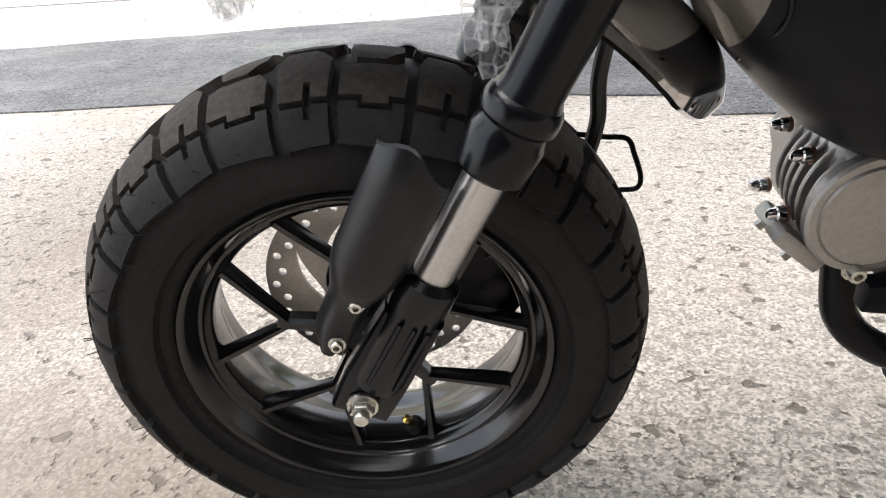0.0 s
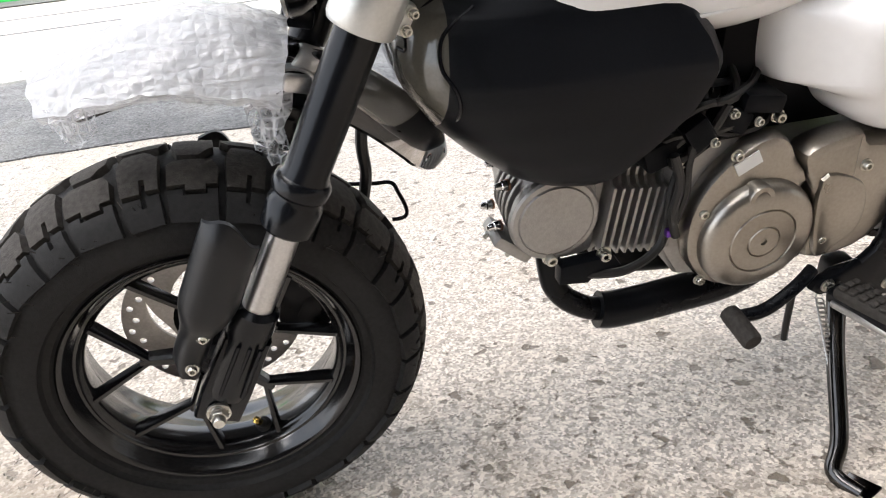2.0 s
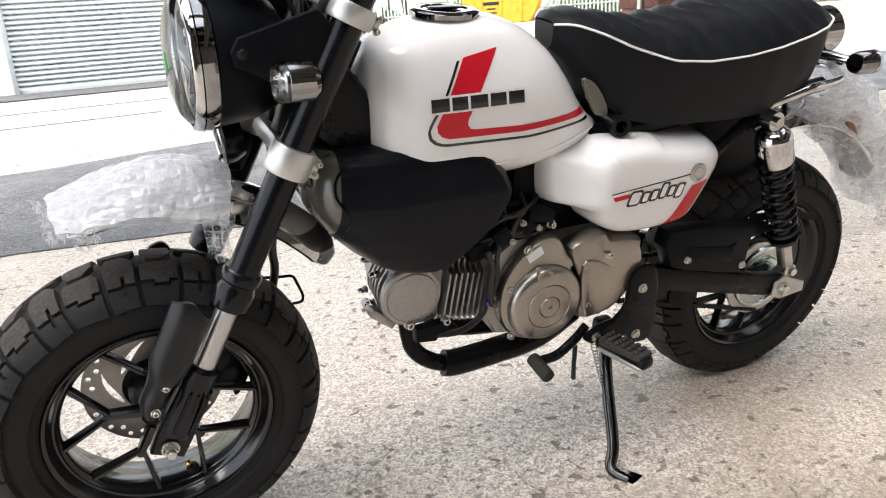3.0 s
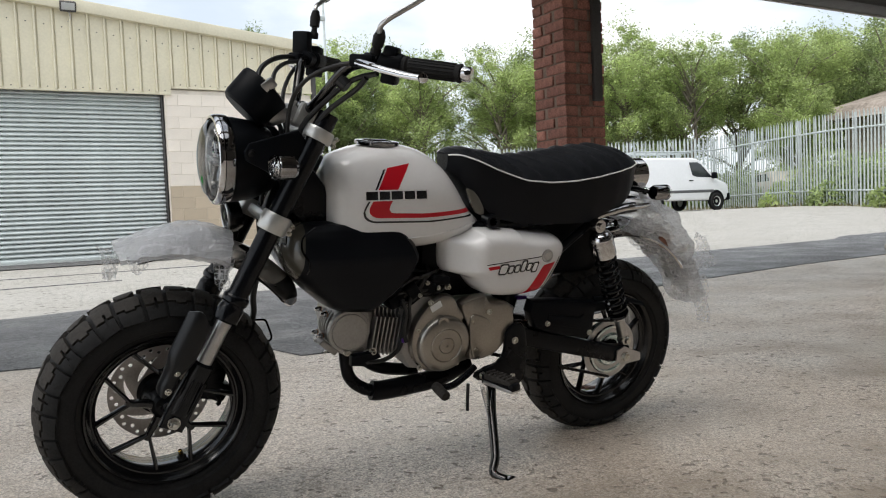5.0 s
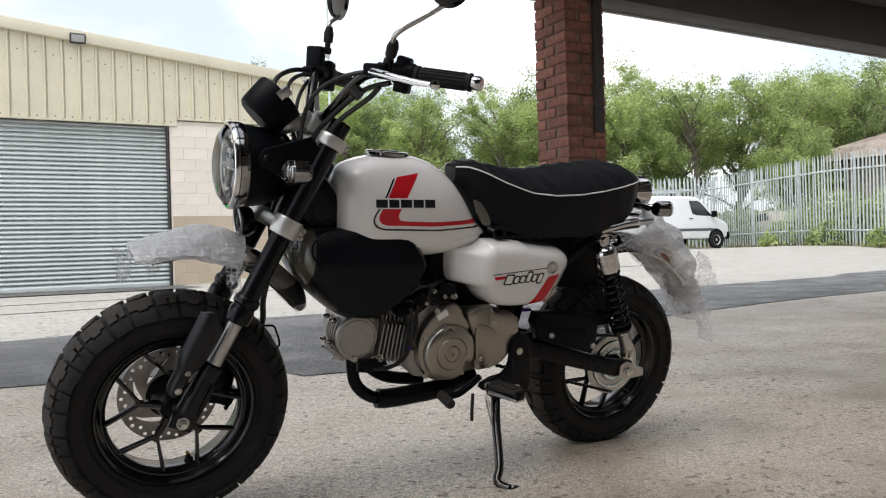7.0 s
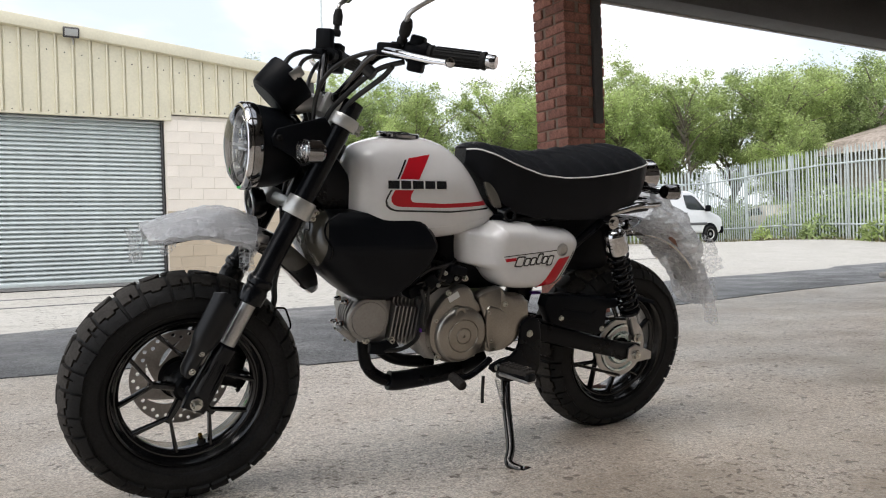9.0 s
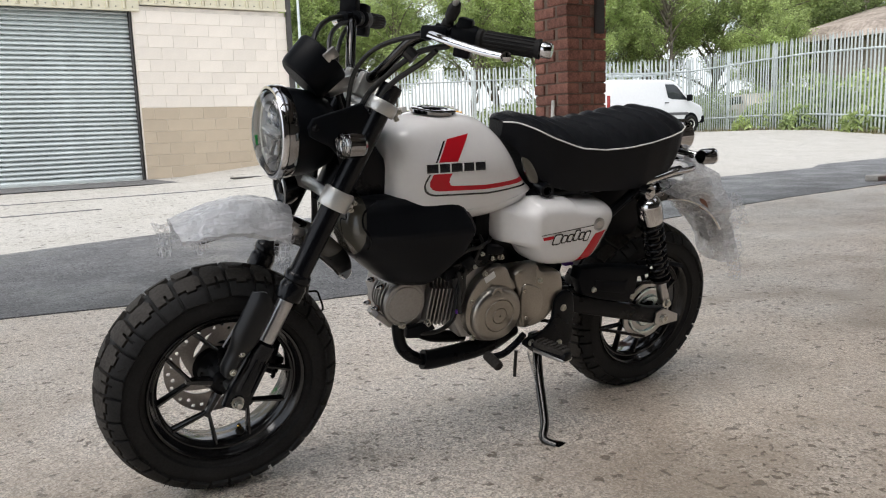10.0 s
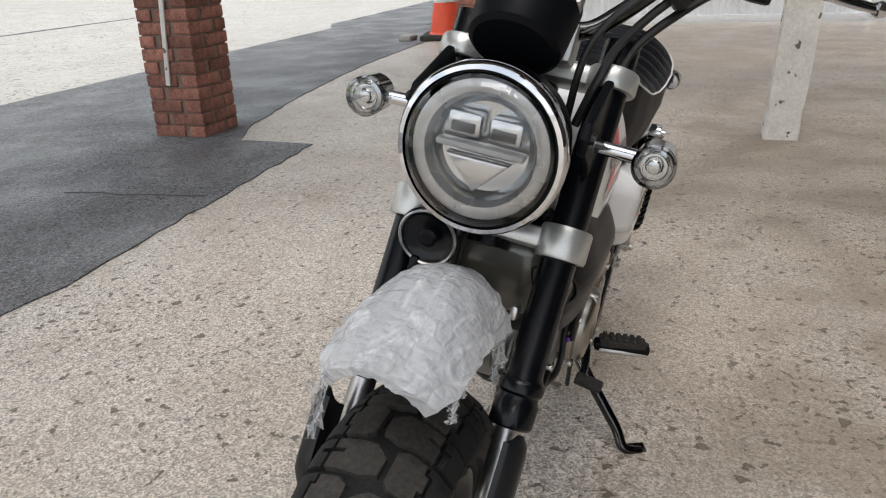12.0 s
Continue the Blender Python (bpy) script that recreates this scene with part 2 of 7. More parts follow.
WHITE_DECAL = mat("white_decal", (0.78, 0.77, 0.75), 0.25, coat=0.5)
RIM = mat("gloss_black_wheel_paint", (0.006, 0.006, 0.0065), 0.16, var=0.2, fine=300, spec=0.55)
CASE_BLACK = mat("satin_black_case", (0.005, 0.0058, 0.0075), 0.33, var=0.2, fine=300, bump=0.05, bscale=1100, spec=0.15)
# gloss black panels, lifted to olive-grey to paint in the bright yard's reflection
CASE_NOSE = mat("glossy_case_nose", (0.085, 0.080, 0.065), 0.24, var=0.1, fine=300, coat=0.8)
BOARD_GREEN = mat("bright_green_board", (0.03, 0.55, 0.09), 0.5, var=0.08, scale=3)
VINYL = mat("black_seat_vinyl", (0.004, 0.0047, 0.0065), 0.42, var=0.2, fine=260, bump=0.2, bscale=700, spec=0.17)
PIPING = mat("white_piping", (0.72, 0.72, 0.70), 0.45, var=0.05)
LENS = glassy("clear_lens", (0.97, 0.97, 0.97), 0.02, 0.04)
REFLECTOR = mat("lamp_reflector", (0.52, 0.53, 0.53), 0.12, 1.0, var=0.05)
FROST = mat("frosted_lamp_plastic", (0.45, 0.46, 0.45), 0.25, var=0.05, coat=0.4)
GUIDE = mat("satin_light_guide", (0.50, 0.50, 0.49), 0.28, 0.6, var=0.1)
RED_LENS = mat("red_lens", (0.25, 0.012, 0.01), 0.15, coat=0.6)
MIRROR = mat("mirror_glass", (0.9, 0.91, 0.92), 0.02, 1.0, var=0.01)
WRAP = film("bubble_wrap_film", 0.58, 0.03, 0.34)
WRAP_BODY = film("loose_bubble_film", 0.50, 0.16, 0.45)
WRAP_THIN = film("thin_bubble_film", 0.17, 0.38, 0.25)
HOSE = mat("black_hose", (0.007, 0.007, 0.007), 0.42, var=0.2, fine=200)
PURPLE = mat("anodised_purple", (0.16, 0.06, 0.4), 0.3, 0.9)
TEAL = mat("iridescent_teal_hub", (0.42, 0.62, 0.66), 0.14, 1.0, var=0.25, scale=40, tint=(0.74, 0.76, 0.74))
PAPER = mat("label_paper", (0.75, 0.75, 0.73), 0.6, var=0.05)

# the last list paints in the shed's shade, besides soil at the post
CONCRETE = ground_mat("worn_concrete", (0.415, 0.368, 0.318), (0.73, 0.655, 0.575), (0.45, 0.36, 0.268), 230, 16, 0.6, 0.7, rough=0.46, spots=((-0.45, 0.75, 0.45, 0.9), (-0.75, 1.15, 0.5, 0.7), (1.15, 0.35, 0.55, 0.8), (1.9, 0.55, 0.7, 0.7), (2.8, -0.1, 1.4, 0.85), (0.75, -0.15, 0.5, 0.6), (3.6, -0.05, 0.5, 0.9)), grime_shade=((-0.45, 0.72, 0.34, 0.6), (-0.9, 1.7, 0.6, 0.3), (0.7, -0.15, 0.55, 0.6), (1.6, -0.4, 0.8, 0.45), (-0.9, 1.35, 0.5, 0.25), (6.2, 0.6, 3.2, 0.45), (3.0, 0.6, 0.9, 0.3), (3.4, -1.6, 2.2, 0.5), (1.15, -0.25, 0.4, 0.45), (3.6, -0.05, 0.27, 0.8)))
ASPHALT = ground_mat("asphalt", (0.095, 0.096, 0.10), (0.21, 0.21, 0.215), (0.055, 0.055, 0.057), 150, 30, 0.8, 0.35, 0.7, 0.2, spots=((0.3, 2.75, 0.75, 0.8), (-0.45, 3.05, 0.7, 0.75), (1.5, 2.7, 0.6, 0.6)))
APRON = ground_mat("pale_yard_concrete", (0.45, 0.43, 0.39), (0.52, 0.50, 0.46), (0.37, 0.345, 0.30), 260, 9, 0.2, 0.6)
DARK_STRIP = ground_mat("door_strip_asphalt", (0.11, 0.11, 0.11), (0.18, 0.18, 0.18), (0.14, 0.13, 0.12), 90, 12, 0.4)
VERGE = mat("grassy_verge", (0.12, 0.15, 0.05), 0.9, var=0.5, scale=3, fine=30, bump=0.6, bscale=20, tint=(0.26, 0.22, 0.12))
BRICK = mat("red_brick", (0.21, 0.085, 0.06), 0.88, var=0.35, scale=16, fine=110, bump=0.7, bscale=120, island=0.28, tint=(0.29, 0.13, 0.095))
JOINT = mat("painted_joint", (0.70, 0.645, 0.565), 0.9, var=0.15, scale=5)
MORTAR = mat("mortar", (0.22, 0.155, 0.12), 0.95, var=0.25, scale=20, bump=0.6, bscale=200)
BLOCK_CREAM = mat("cream_painted_block", (0.79, 0.725, 0.64), 0.8, var=0.06, scale=3, fine=60, bump=0.35, bscale=90, island=0.05)
BLOCK_TAN = mat("tan_painted_block", (0.50, 0.415, 0.31), 0.8, var=0.08, scale=3, fine=60, bump=0.35, bscale=90, island=0.06)
CLAD = mat("cream_steel_cladding", (0.68, 0.635, 0.485), 0.5, var=0.07, scale=2, fine=25)
SLAT = mat("galvanised_door_slat", (0.60, 0.645, 0.635), 0.34, 0.35, var=0.1, scale=4, fine=40, island=0.05)
DARK_STEEL = mat("dark_painted_steel", (0.05, 0.047, 0.045), 0.6, var=0.3, scale=6, bump=0.2)
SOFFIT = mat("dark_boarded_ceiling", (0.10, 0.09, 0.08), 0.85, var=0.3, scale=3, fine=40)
FASCIA = mat("weathered_fascia", (0.42, 0.41, 0.39), 0.7, var=0.2, scale=4)
POST_WHITE = mat("chipped_white_paint", (0.66, 0.63, 0.57), 0.75, var=0.10, scale=9, fine=70, bump=0.4, bscale=60, tint=(0.72, 0.70, 0.66))
GALV = mat("galvanised_steel", (0.50, 0.545, 0.54), 0.5, 0.35, var=0.18, scale=5, fine=60, island=0.12)
GATE = mat("white_corrugated_steel", (0.70, 0.72, 0.74), 0.5, var=0.08, scale=3, fine=40)
VAN_WHITE = mat("white_van_paint", (0.78, 0.79, 0.80), 0.25, var=0.03, coat=0.6)
VAN_TRIM = mat("grey_van_plastic", (0.10, 0.10, 0.105), 0.6, var=0.15)
VAN_GLASS = mat("dark_vehicle_glass", (0.03, 0.035, 0.04), 0.06, var=0.1, coat=0.5)
SKIP_YELLOW = mat("yellow_skip_paint", (0.75, 0.36, 0.02), 0.5, var=0.18, scale=4, fine=30)
CONE_RED = mat("orange_red_cone", (0.78, 0.09, 0.035), 0.5, var=0.12, scale=12)
CONE_WHITE = mat("reflective_sleeve", (0.66, 0.66, 0.64), 0.5, var=0.15, scale=12)
BARK = mat("bark", (0.22, 0.19, 0.15), 0.9, var=0.35, scale=6, bump=0.7, bscale=25)
RUBBLE = mat("rubble", (0.30, 0.29, 0.27), 0.9, var=0.35, scale=5)


def chipped(m, under, scale, edge):
    """Flaked paint: bare patches of a darker ground show through."""
    n, l = m.node_tree.nodes, m.node_tree.links
    b = n["Principled BSDF"]
    tc, nz, rm, mx = n.new("ShaderNodeTexCoord"), n.new("ShaderNodeTexNoise"), n.new("ShaderNodeMapRange"), n.new("ShaderNodeMix")
    nz.inputs["Scale"].default_value, nz.inputs["Detail"].default_value = scale, 8.0
    l.new(tc.outputs["Object"], nz.inputs["Vector"])
    rm.inputs["From Min"].default_value, rm.inputs["From Max"].default_value = edge, edge + 0.015
    l.new(nz.outputs["Fac"], rm.inputs[0])
    mx.data_type = "RGBA"
    mx.inputs[7].default_value = (*under, 1)
    l.new(rm.outputs[0], mx.inputs[0])
    l.new(b.inputs["Base Color"].links[0].from_socket, mx.inputs[6])
    l.new(mx.outputs[2], b.inputs["Base Color"])


chipped(POST_WHITE, (0.16, 0.13, 0.10), 14, 0.63)
chipped(BRICK, (0.34, 0.31, 0.28), 5, 0.66)
chipped(SKIP_YELLOW, (0.20, 0.12, 0.06), 9, 0.66)


def leaf_mat(name, a, b2):
    m = mat(name, a, 0.6, var=0.35, scale=0.7, fine=3.0, tint=b2)
    n, l = m.node_tree.nodes, m.node_tree.links
    g = n.new("ShaderNodeNewGeometry")
    hsv = n.new("ShaderNodeHueSaturation")
    rng = n.new("ShaderNodeMapRange")
    rng.inputs["To Min"].default_value, rng.inputs["To Max"].default_value = 0.72, 1.32
    l.new(g.outputs["Random Per Island"], rng.inputs[0])
    l.new(rng.outputs[0], hsv.inputs["Value"])
    b = n["Principled BSDF"]
    src = b.inputs["Base Color"].links[0].from_socket
    l.new(src, hsv.inputs["Color"])
    l.new(hsv.outputs[0], b.inputs["Base Color"])
    tl = n.new("ShaderNodeBsdfTranslucent")
    l.new(hsv.outputs[0], tl.inputs[0])
    mx = n.new("ShaderNodeMixShader")
    mx.inputs[0].default_value = 0.45
    l.new(b.outputs[0], mx.inputs[1])
    l.new(tl.outputs[0], mx.inputs[2])
    l.new(mx.outputs[0], n["Material Output"].inputs[0])
    return m


LEAF = leaf_mat("leaf_green", (0.28, 0.37, 0.125), (0.45, 0.53, 0.225))
LEAF_DARK = leaf_mat("leaf_dark_green", (0.17, 0.235, 0.085), (0.30, 0.37, 0.16))


# ---- building blocks ----
def part(name, bm, material, parent=None, label="", m=None):
    """Links a bmesh as one mesh object under a thing or a part; closes the bmesh."""
    bmesh.ops.recalc_face_normals(bm, faces=bm.faces)
    for e in bm.edges:
        e.smooth = not (len(e.link_faces) == 2 and e.calc_face_angle(0) > 0.62)
    for f in bm.faces:
        f.smooth = True
    me = bpy.data.meshes.new(name)
    bm.to_mesh(me)
    bm.free()
    me.materials.append(material)
    ob = new(name, me)
    if parent:
        ob.parent = parent
    if m is not None:
        ob.matrix_basis = m
    if label:
        ob["label"] = label
    return ob


def merge(bm, other, m=None):
    if m is not None:
        bmesh.ops.transform(other, matrix=m, verts=other.verts)
    me = bpy.data.meshes.new("tmp")
    other.to_mesh(me)
    other.free()
    bm.from_mesh(me)
    bpy.data.meshes.remove(me)
    return bm


def ax(c, d):
    """The pose at c whose z axis points along d."""
    return Matrix.Translation(c) @ Vector(d).to_track_quat("Z", "Y").to_matrix().to_4x4()


def box(c, size, bev=0.0, m=None, seg=2, bm=None):
    b = bmesh.new()
    bmesh.ops.create_cube(b, size=1.0)
    bmesh.ops.scale(b, vec=size, verts=b.verts)
    if bev:
        bmesh.ops.bevel(b, geom=b.edges[:], offset=bev, segments=seg, affect="EDGES", profile=0.5)
    t = Matrix.Translation(c) @ (m if m is not None else Matrix())
    bmesh.ops.transform(b, matrix=t, verts=b.verts)
    return merge(bm, b) if bm is not None else b


def lathe(prof, seg=32, m=None, bm=None, a0=0.0, a1=2 * math.pi):
    """Turns (radius, height) pairs about z."""
    b = bmesh.new()
    full = abs(a1 - a0 - 2 * math.pi) < 1e-6
    cols = []
    for i in range(seg if full else seg + 1):
        a = a0 + (a1 - a0) * i / seg
        cols.append([b.verts.new((r * math.cos(a), r * math.sin(a), h)) for r, h in prof])
    for i in range(seg):
        p, q = cols[i], cols[(i + 1) % len(cols)]
        for j in range(len(prof) - 1):
            b.faces.new((p[j], q[j], q[j + 1], p[j + 1]))
    bmesh.ops.remove_doubles(b, verts=b.verts, dist=1e-6)
    if m is not None:
        bmesh.ops.transform(b, matrix=m, verts=b.verts)
    return merge(bm, b) if bm is not None else b


def spline(pts, n=8, closed=False):
    pts = [Vector(p) for p in pts]
    out, k = [], len(pts)
    for i in range(k if closed else k - 1):
        p = [pts[(i + j) % k] if closed else pts[min(max(i + j, 0), k - 1)] for j in (-1, 0, 1, 2)]
        for s in range(n):
            t = s / n
            out.append(0.5 * (2 * p[1] + (p[2] - p[0]) * t + (2 * p[0] - 5 * p[1] + 4 * p[2] - p[3]) * t * t + (3 * p[1] - p[0] - 3 * p[2] + p[3]) * t ** 3))
    if not closed:
        out.append(pts[-1])
    return out


def tube(pts, r, seg=10, n=8, bm=None, flat=1.0, closed=False):
    """A round bar along a smooth line; r may be one radius or (start, end)."""
    path = spline(pts, n, closed) if n > 1 else [Vector(p) for p in pts]
    b = bmesh.new()
    up, rings = None, []
    for i, p in enumerate(path):
        if closed:
            d = (path[(i + 1) % len(path)] - path[i - 1]).normalized()
        else:
            d = (path[min(i + 1, len(path) - 1)] - path[max(i - 1, 0)]).normalized()
        if up is None:
            up = d.orthogonal().normalized()
        up = (up - d * up.dot(d)).normalized()
        side = d.cross(up)
        k = i / max(1, len(path) - 1)
        rad = r if not isinstance(r, tuple) else r[0] + (r[1] - r[0]) * k
        rings.append([b.verts.new(p + (up * math.cos(a) + side * math.sin(a) * flat) * rad) for a in (2 * math.pi * j / seg for j in range(seg))])
    for i in range(len(rings) if closed else len(rings) - 1):
        p, q = rings[i], rings[(i + 1) % len(rings)]
        for j in range(seg):
            b.faces.new((p[j], p[(j + 1) % seg], q[(j + 1) % seg], q[j]))
    if not closed:
        b.faces.new(rings[0][::-1])
        b.faces.new(rings[-1])
    return merge(bm, b) if bm is not None else b


def prism(outline, y0, y1, bev=0.0, bm=None, smooth=0, seg=2, m=None):
    """An outline in the x-z plane, given depth from y0 to y1."""
    pts = [(x, 0, z) for x, z in outline]
    if smooth:
        pts = spline(pts, smooth, True)
    b = bmesh.new()
    f = b.faces.new([b.verts.new((p[0], y0, p[2])) for p in pts])
    r = bmesh.ops.extrude_face_region(b, geom=[f])
    for v in r["geom"]:
        if isinstance(v, bmesh.types.BMVert):
            v.co.y = y1
    if bev:
        es = [e for e in b.edges if abs(e.verts[0].co.y - e.verts[1].co.y) < 1e-7]
        bmesh.ops.bevel(b, geom=es, offset=bev, segments=seg, affect="EDGES", profile=0.5)
    if m is not None:
        bmesh.ops.transform(b, matrix=m, verts=b.verts)
    return merge(bm, b) if bm is not None else b


def bolt(c, d, r=0.006, h=0.005, bm=None):
    """A socket-head bolt with a washer."""
    b = lathe([(r * 1.35, 0), (r * 1.35, 0.0012), (r, 0.0014), (r, h * 0.8), (r * 0.85, h), (r * 0.5, h), (r * 0.45, h * 0.5), (0, h * 0.5)], 12, ax(c, d))
    return merge(bm, b) if bm is not None else b


class Pillow:
    """A puffed body whose side view is a smooth closed outline in x-z; wid(x, z) scales its half width."""

    def __init__(self, outline, w, p=4.0, q=2.5, centre=None, wid=None, n=6):
        self.pts = spline([(x, 0, z) for x, z in outline], n, True)
        c = centre or (sum(o[0] for o in outline) / len(outline), sum(o[1] for o in outline) / len(outline))
        self.c, self.w, self.p, self.q, self.wid = c, w, p, q, wid or (lambda x, z: 1.0)
        ang = sorted((math.atan2(v.z - c[1], v.x - c[0]), math.hypot(v.x - c[0], v.z - c[1])) for v in self.pts)
        self.ang, self.rad = [a for a, r in ang], [r for a, r in ang]

    def half(self, x, z):
        a = math.atan2(z - self.c[1], x - self.c[0])
        rim = float(np.interp(a, self.ang, self.rad, period=2 * math.pi))
        r = min(1.0, math.hypot(x - self.c[0], z - self.c[1]) / rim)
        return self.w * self.wid(x, z) * (1 - r ** self.p) ** (1 / self.q)

    def mesh(self, rings=12, back=None, y=0.0):
        """back: the y of a flat back (a one-sided shell on the -y side), else both sides."""
        b = bmesh.new()
        layers = []
        k = len(self.pts)
        for j in range(1, rings + 1):
            r = 1 - (1 - j / rings) ** 2.2
            layers.append((r, -1))
        if back is None:
            layers += [(r, 1) for r, s in layers[-2::-1]]
        grid = []
        for r, s in layers:
            ring = []
            for v in self.pts:
                x, z = self.c[0] + (v.x - self.c[0]) * r, self.c[1] + (v.z - self.c[1]) * r
                h = self.w * self.wid(x, z) * max(0.0, 1 - r ** self.p) ** (1 / self.q)
                ring.append(b.verts.new((x, y + s * h, z)))
            grid.append(ring)
        if back is not None:
            grid.append([b.verts.new((v.x, back, v.z)) for v in self.pts])
        for p, q in zip(grid, grid[1:]):
            for j in range(k):
                b.faces.new((p[j], p[(j + 1) % k], q[(j + 1) % k], q[j]))
        tip = b.verts.new((self.c[0], y - self.w * self.wid(*self.c), self.c[1]))
        for j in range(k):
            b.faces.new((tip, grid[0][(j + 1) % k], grid[0][j]))
        if back is None:
            tip = b.verts.new((self.c[0], y + self.w * self.wid(*self.c), self.c[1]))
            for j in range(k):
                b.faces.new((tip, grid[-1][j], grid[-1][(j + 1) % k]))
        else:
            b.faces.new(grid[-1])
        return b

    def decal(self, a, c, n=14, m=4, lift=0.0008, bm=None, y=0.0, side=-1):
        """A thin band on the surface between two lines of (x, z)."""
        b = bm if bm is not None else bmesh.new()

        def along(line, t):
            seg = [math.dist(p, q) for p, q in zip(line, line[1:])]
            d = t * sum(seg)
            for s, p, q in zip(seg, line, line[1:]):
                if d <= s + 1e-9:
                    u = d / s if s else 0
                    return p[0] + (q[0] - p[0]) * u, p[1] + (q[1] - p[1]) * u
                d -= s
            return line[-1]

        grid = []
        for i in range(n + 1):
            p, q = along(a, i / n), along(c, i / n)
            row = []
            for j in range(m + 1):
                x, z = p[0] + (q[0] - p[0]) * j / m, p[1] + (q[1] - p[1]) * j / m
                row.append(b.verts.new((x, y + side * (self.half(x, z) + lift), z)))
            grid.append(row)
        for p, q in zip(grid, grid[1:]):
            for j in range(m):
                b.faces.new((p[j], p[j + 1], q[j + 1], q[j]))
        return b


# ---- ground ----
def smooth_step(a, b, v):
    t = min(1.0, max(0.0, (v - a) / (b - a)))
    return t * t * (3 - 2 * t)


def rise(x, y):
    """The yard climbs gently away from the shed."""
    return 0.25 * smooth_step(6, 18, y) * smooth_step(2, 7, x) + 0.09 * smooth_step(9, 14, y) * smooth_step(2.4, 5.2, x) * (1 - smooth_step(14, 20, y))


def sheet(name, poly, z, material, step=0.0, label="", category="ground"):
    """A level surface; poly is a list of (x, y)."""
    b = bmesh.new()
    f = b.faces.new([b.verts.new((x, y, z)) for x, y in poly])
    ob = part(name, b, material)
    return tagged(ob, label, category, kind="structure")


# the yard: one sheet to the horizon, finer near the shed
b = bmesh.new()
xs = [-1500, -300, -80, -30, -12] + [-8 + 1.0 * i for i in range(44)] + [45, 60, 100, 300, 1500]
ys = [-1500, -300, -60, -20, -6, 0, 2, 4] + [5 + 1.0 * i for i in range(30)] + [40, 50, 70, 120, 300, 1500]
grid = [[b.verts.new((x, y, rise(x, y) - 0.012)) for y in ys] for x in xs]
for i in range(len(xs) - 1):
    for j in range(len(ys) - 1):
        b.faces.new((grid[i][j], grid[i + 1][j], grid[i + 1][j + 1], grid[i][j + 1]))
tagged(part("ground", b, APRON), "pale worn concrete yard outside the shed", "ground", kind="structure")


def ragged(pts, step=0.12, amp=0.018, seed=3):
    rng = random.Random(seed)
    out = []
    for p, q in zip(pts, pts[1:]):
        k = max(1, int(math.dist(p, q) / step))
        for i in range(k):
            t = i / k
            out.append((p[0] + (q[0] - p[0]) * t + rng.uniform(-amp, amp) * 0.3, p[1] + (q[1] - p[1]) * t + rng.uniform(-amp, amp)))
    return out + [pts[-1]]


near_edge = ragged([(-30, 3.25), (-1.7, 2.88), (-0.4, 2.87), (0.2, 2.75), (0.74, 2.57), (0.80, 2.29), (1.05, 2.26), (2.0, 2.33), (3.04, 2.40), (3.06, 2.88), (3.43, 3.05), (4.62, 3.29), (6.0, 3.48), (7.6, 3.57), (10.0, 3.62), (10.4, 4.4), (34, 4.6)], 0.1, 0.012)
far_edge = [(-30, 4.6), (-2.4, 4.75), (-0.3, 5.12), (1.1, 5.52), (3.4, 5.52), (6.0, 5.62), (10.0, 5.75), (10.7, 6.1), (34, 7.4)]
b = bmesh.new()
n = 260
xs = sorted(set([p[0] for p in near_edge] + [p[0] for p in far_edge]))
nx, ny = [p[0] for p in near_edge], [p[1] for p in near_edge]
fx, fy = [p[0] for p in far_edge], [p[1] for p in far_edge]
prev = None
for x in xs:
    y0, y1 = float(np.interp(x, nx, ny)), float(np.interp(x, fx, fy))
    y1 += 0.05 * noise.noise((x * 1.7, 3.1, 0))
    col = [b.verts.new((x, y0, -0.02))] + [b.verts.new((x, y0 + (y1 - y0) * s, rise(x, y0 + (y1 - y0) * s) + 0.006)) for s in (0, 0.2, 0.4, 0.6, 0.8, 1)] + [b.verts.new((x, y1, rise(x, y1) - 0.03))]
    if prev:
        for j in range(len(col) - 1):
            b.faces.new((prev[j], col[j], col[j + 1], prev[j + 1]))
    prev = col
tagged(part("road", b, ASPHALT), "grey patched asphalt lane beside the shed", "road", kind="structure")

b = bmesh.new()
floor_edge = [(x, y + 0.02) for x, y in near_edge if x <= 10.2]
f = b.faces.new([b.verts.new((x, y, 0.0)) for x, y in [(-30, -30), (10.25, -30), (10.25, 3.52)] + floor_edge[::-1]])
bmesh.ops.triangulate(b, faces=[f])
tagged(part("floor", b, CONCRETE), "worn pitted concrete shed floor with brown dust", "floor", kind="structure")
sheet("pavement", [(-9, 12.5), (2.9, 12.5), (3.15, 13.99), (-9, 13.99)], 0.004, DARK_STRIP, label="dark asphalt strip before the roller door", category="pavement")
# a crack across the asphalt patch
b = tube([(1.93, 3.10, 0.0065), (1.965, 2.92, 0.0065), (1.955, 2.80, 0.0065), (1.985, 2.66, 0.0065), (2.0, 2.52, 0.0065), (2.02, 2.40, 0.0065)], 0.006, 6, 5, flat=0.3)
tagged(part("crack", b, DARK_STEEL), "dark crack across the asphalt patch", "crack", kind="structure")
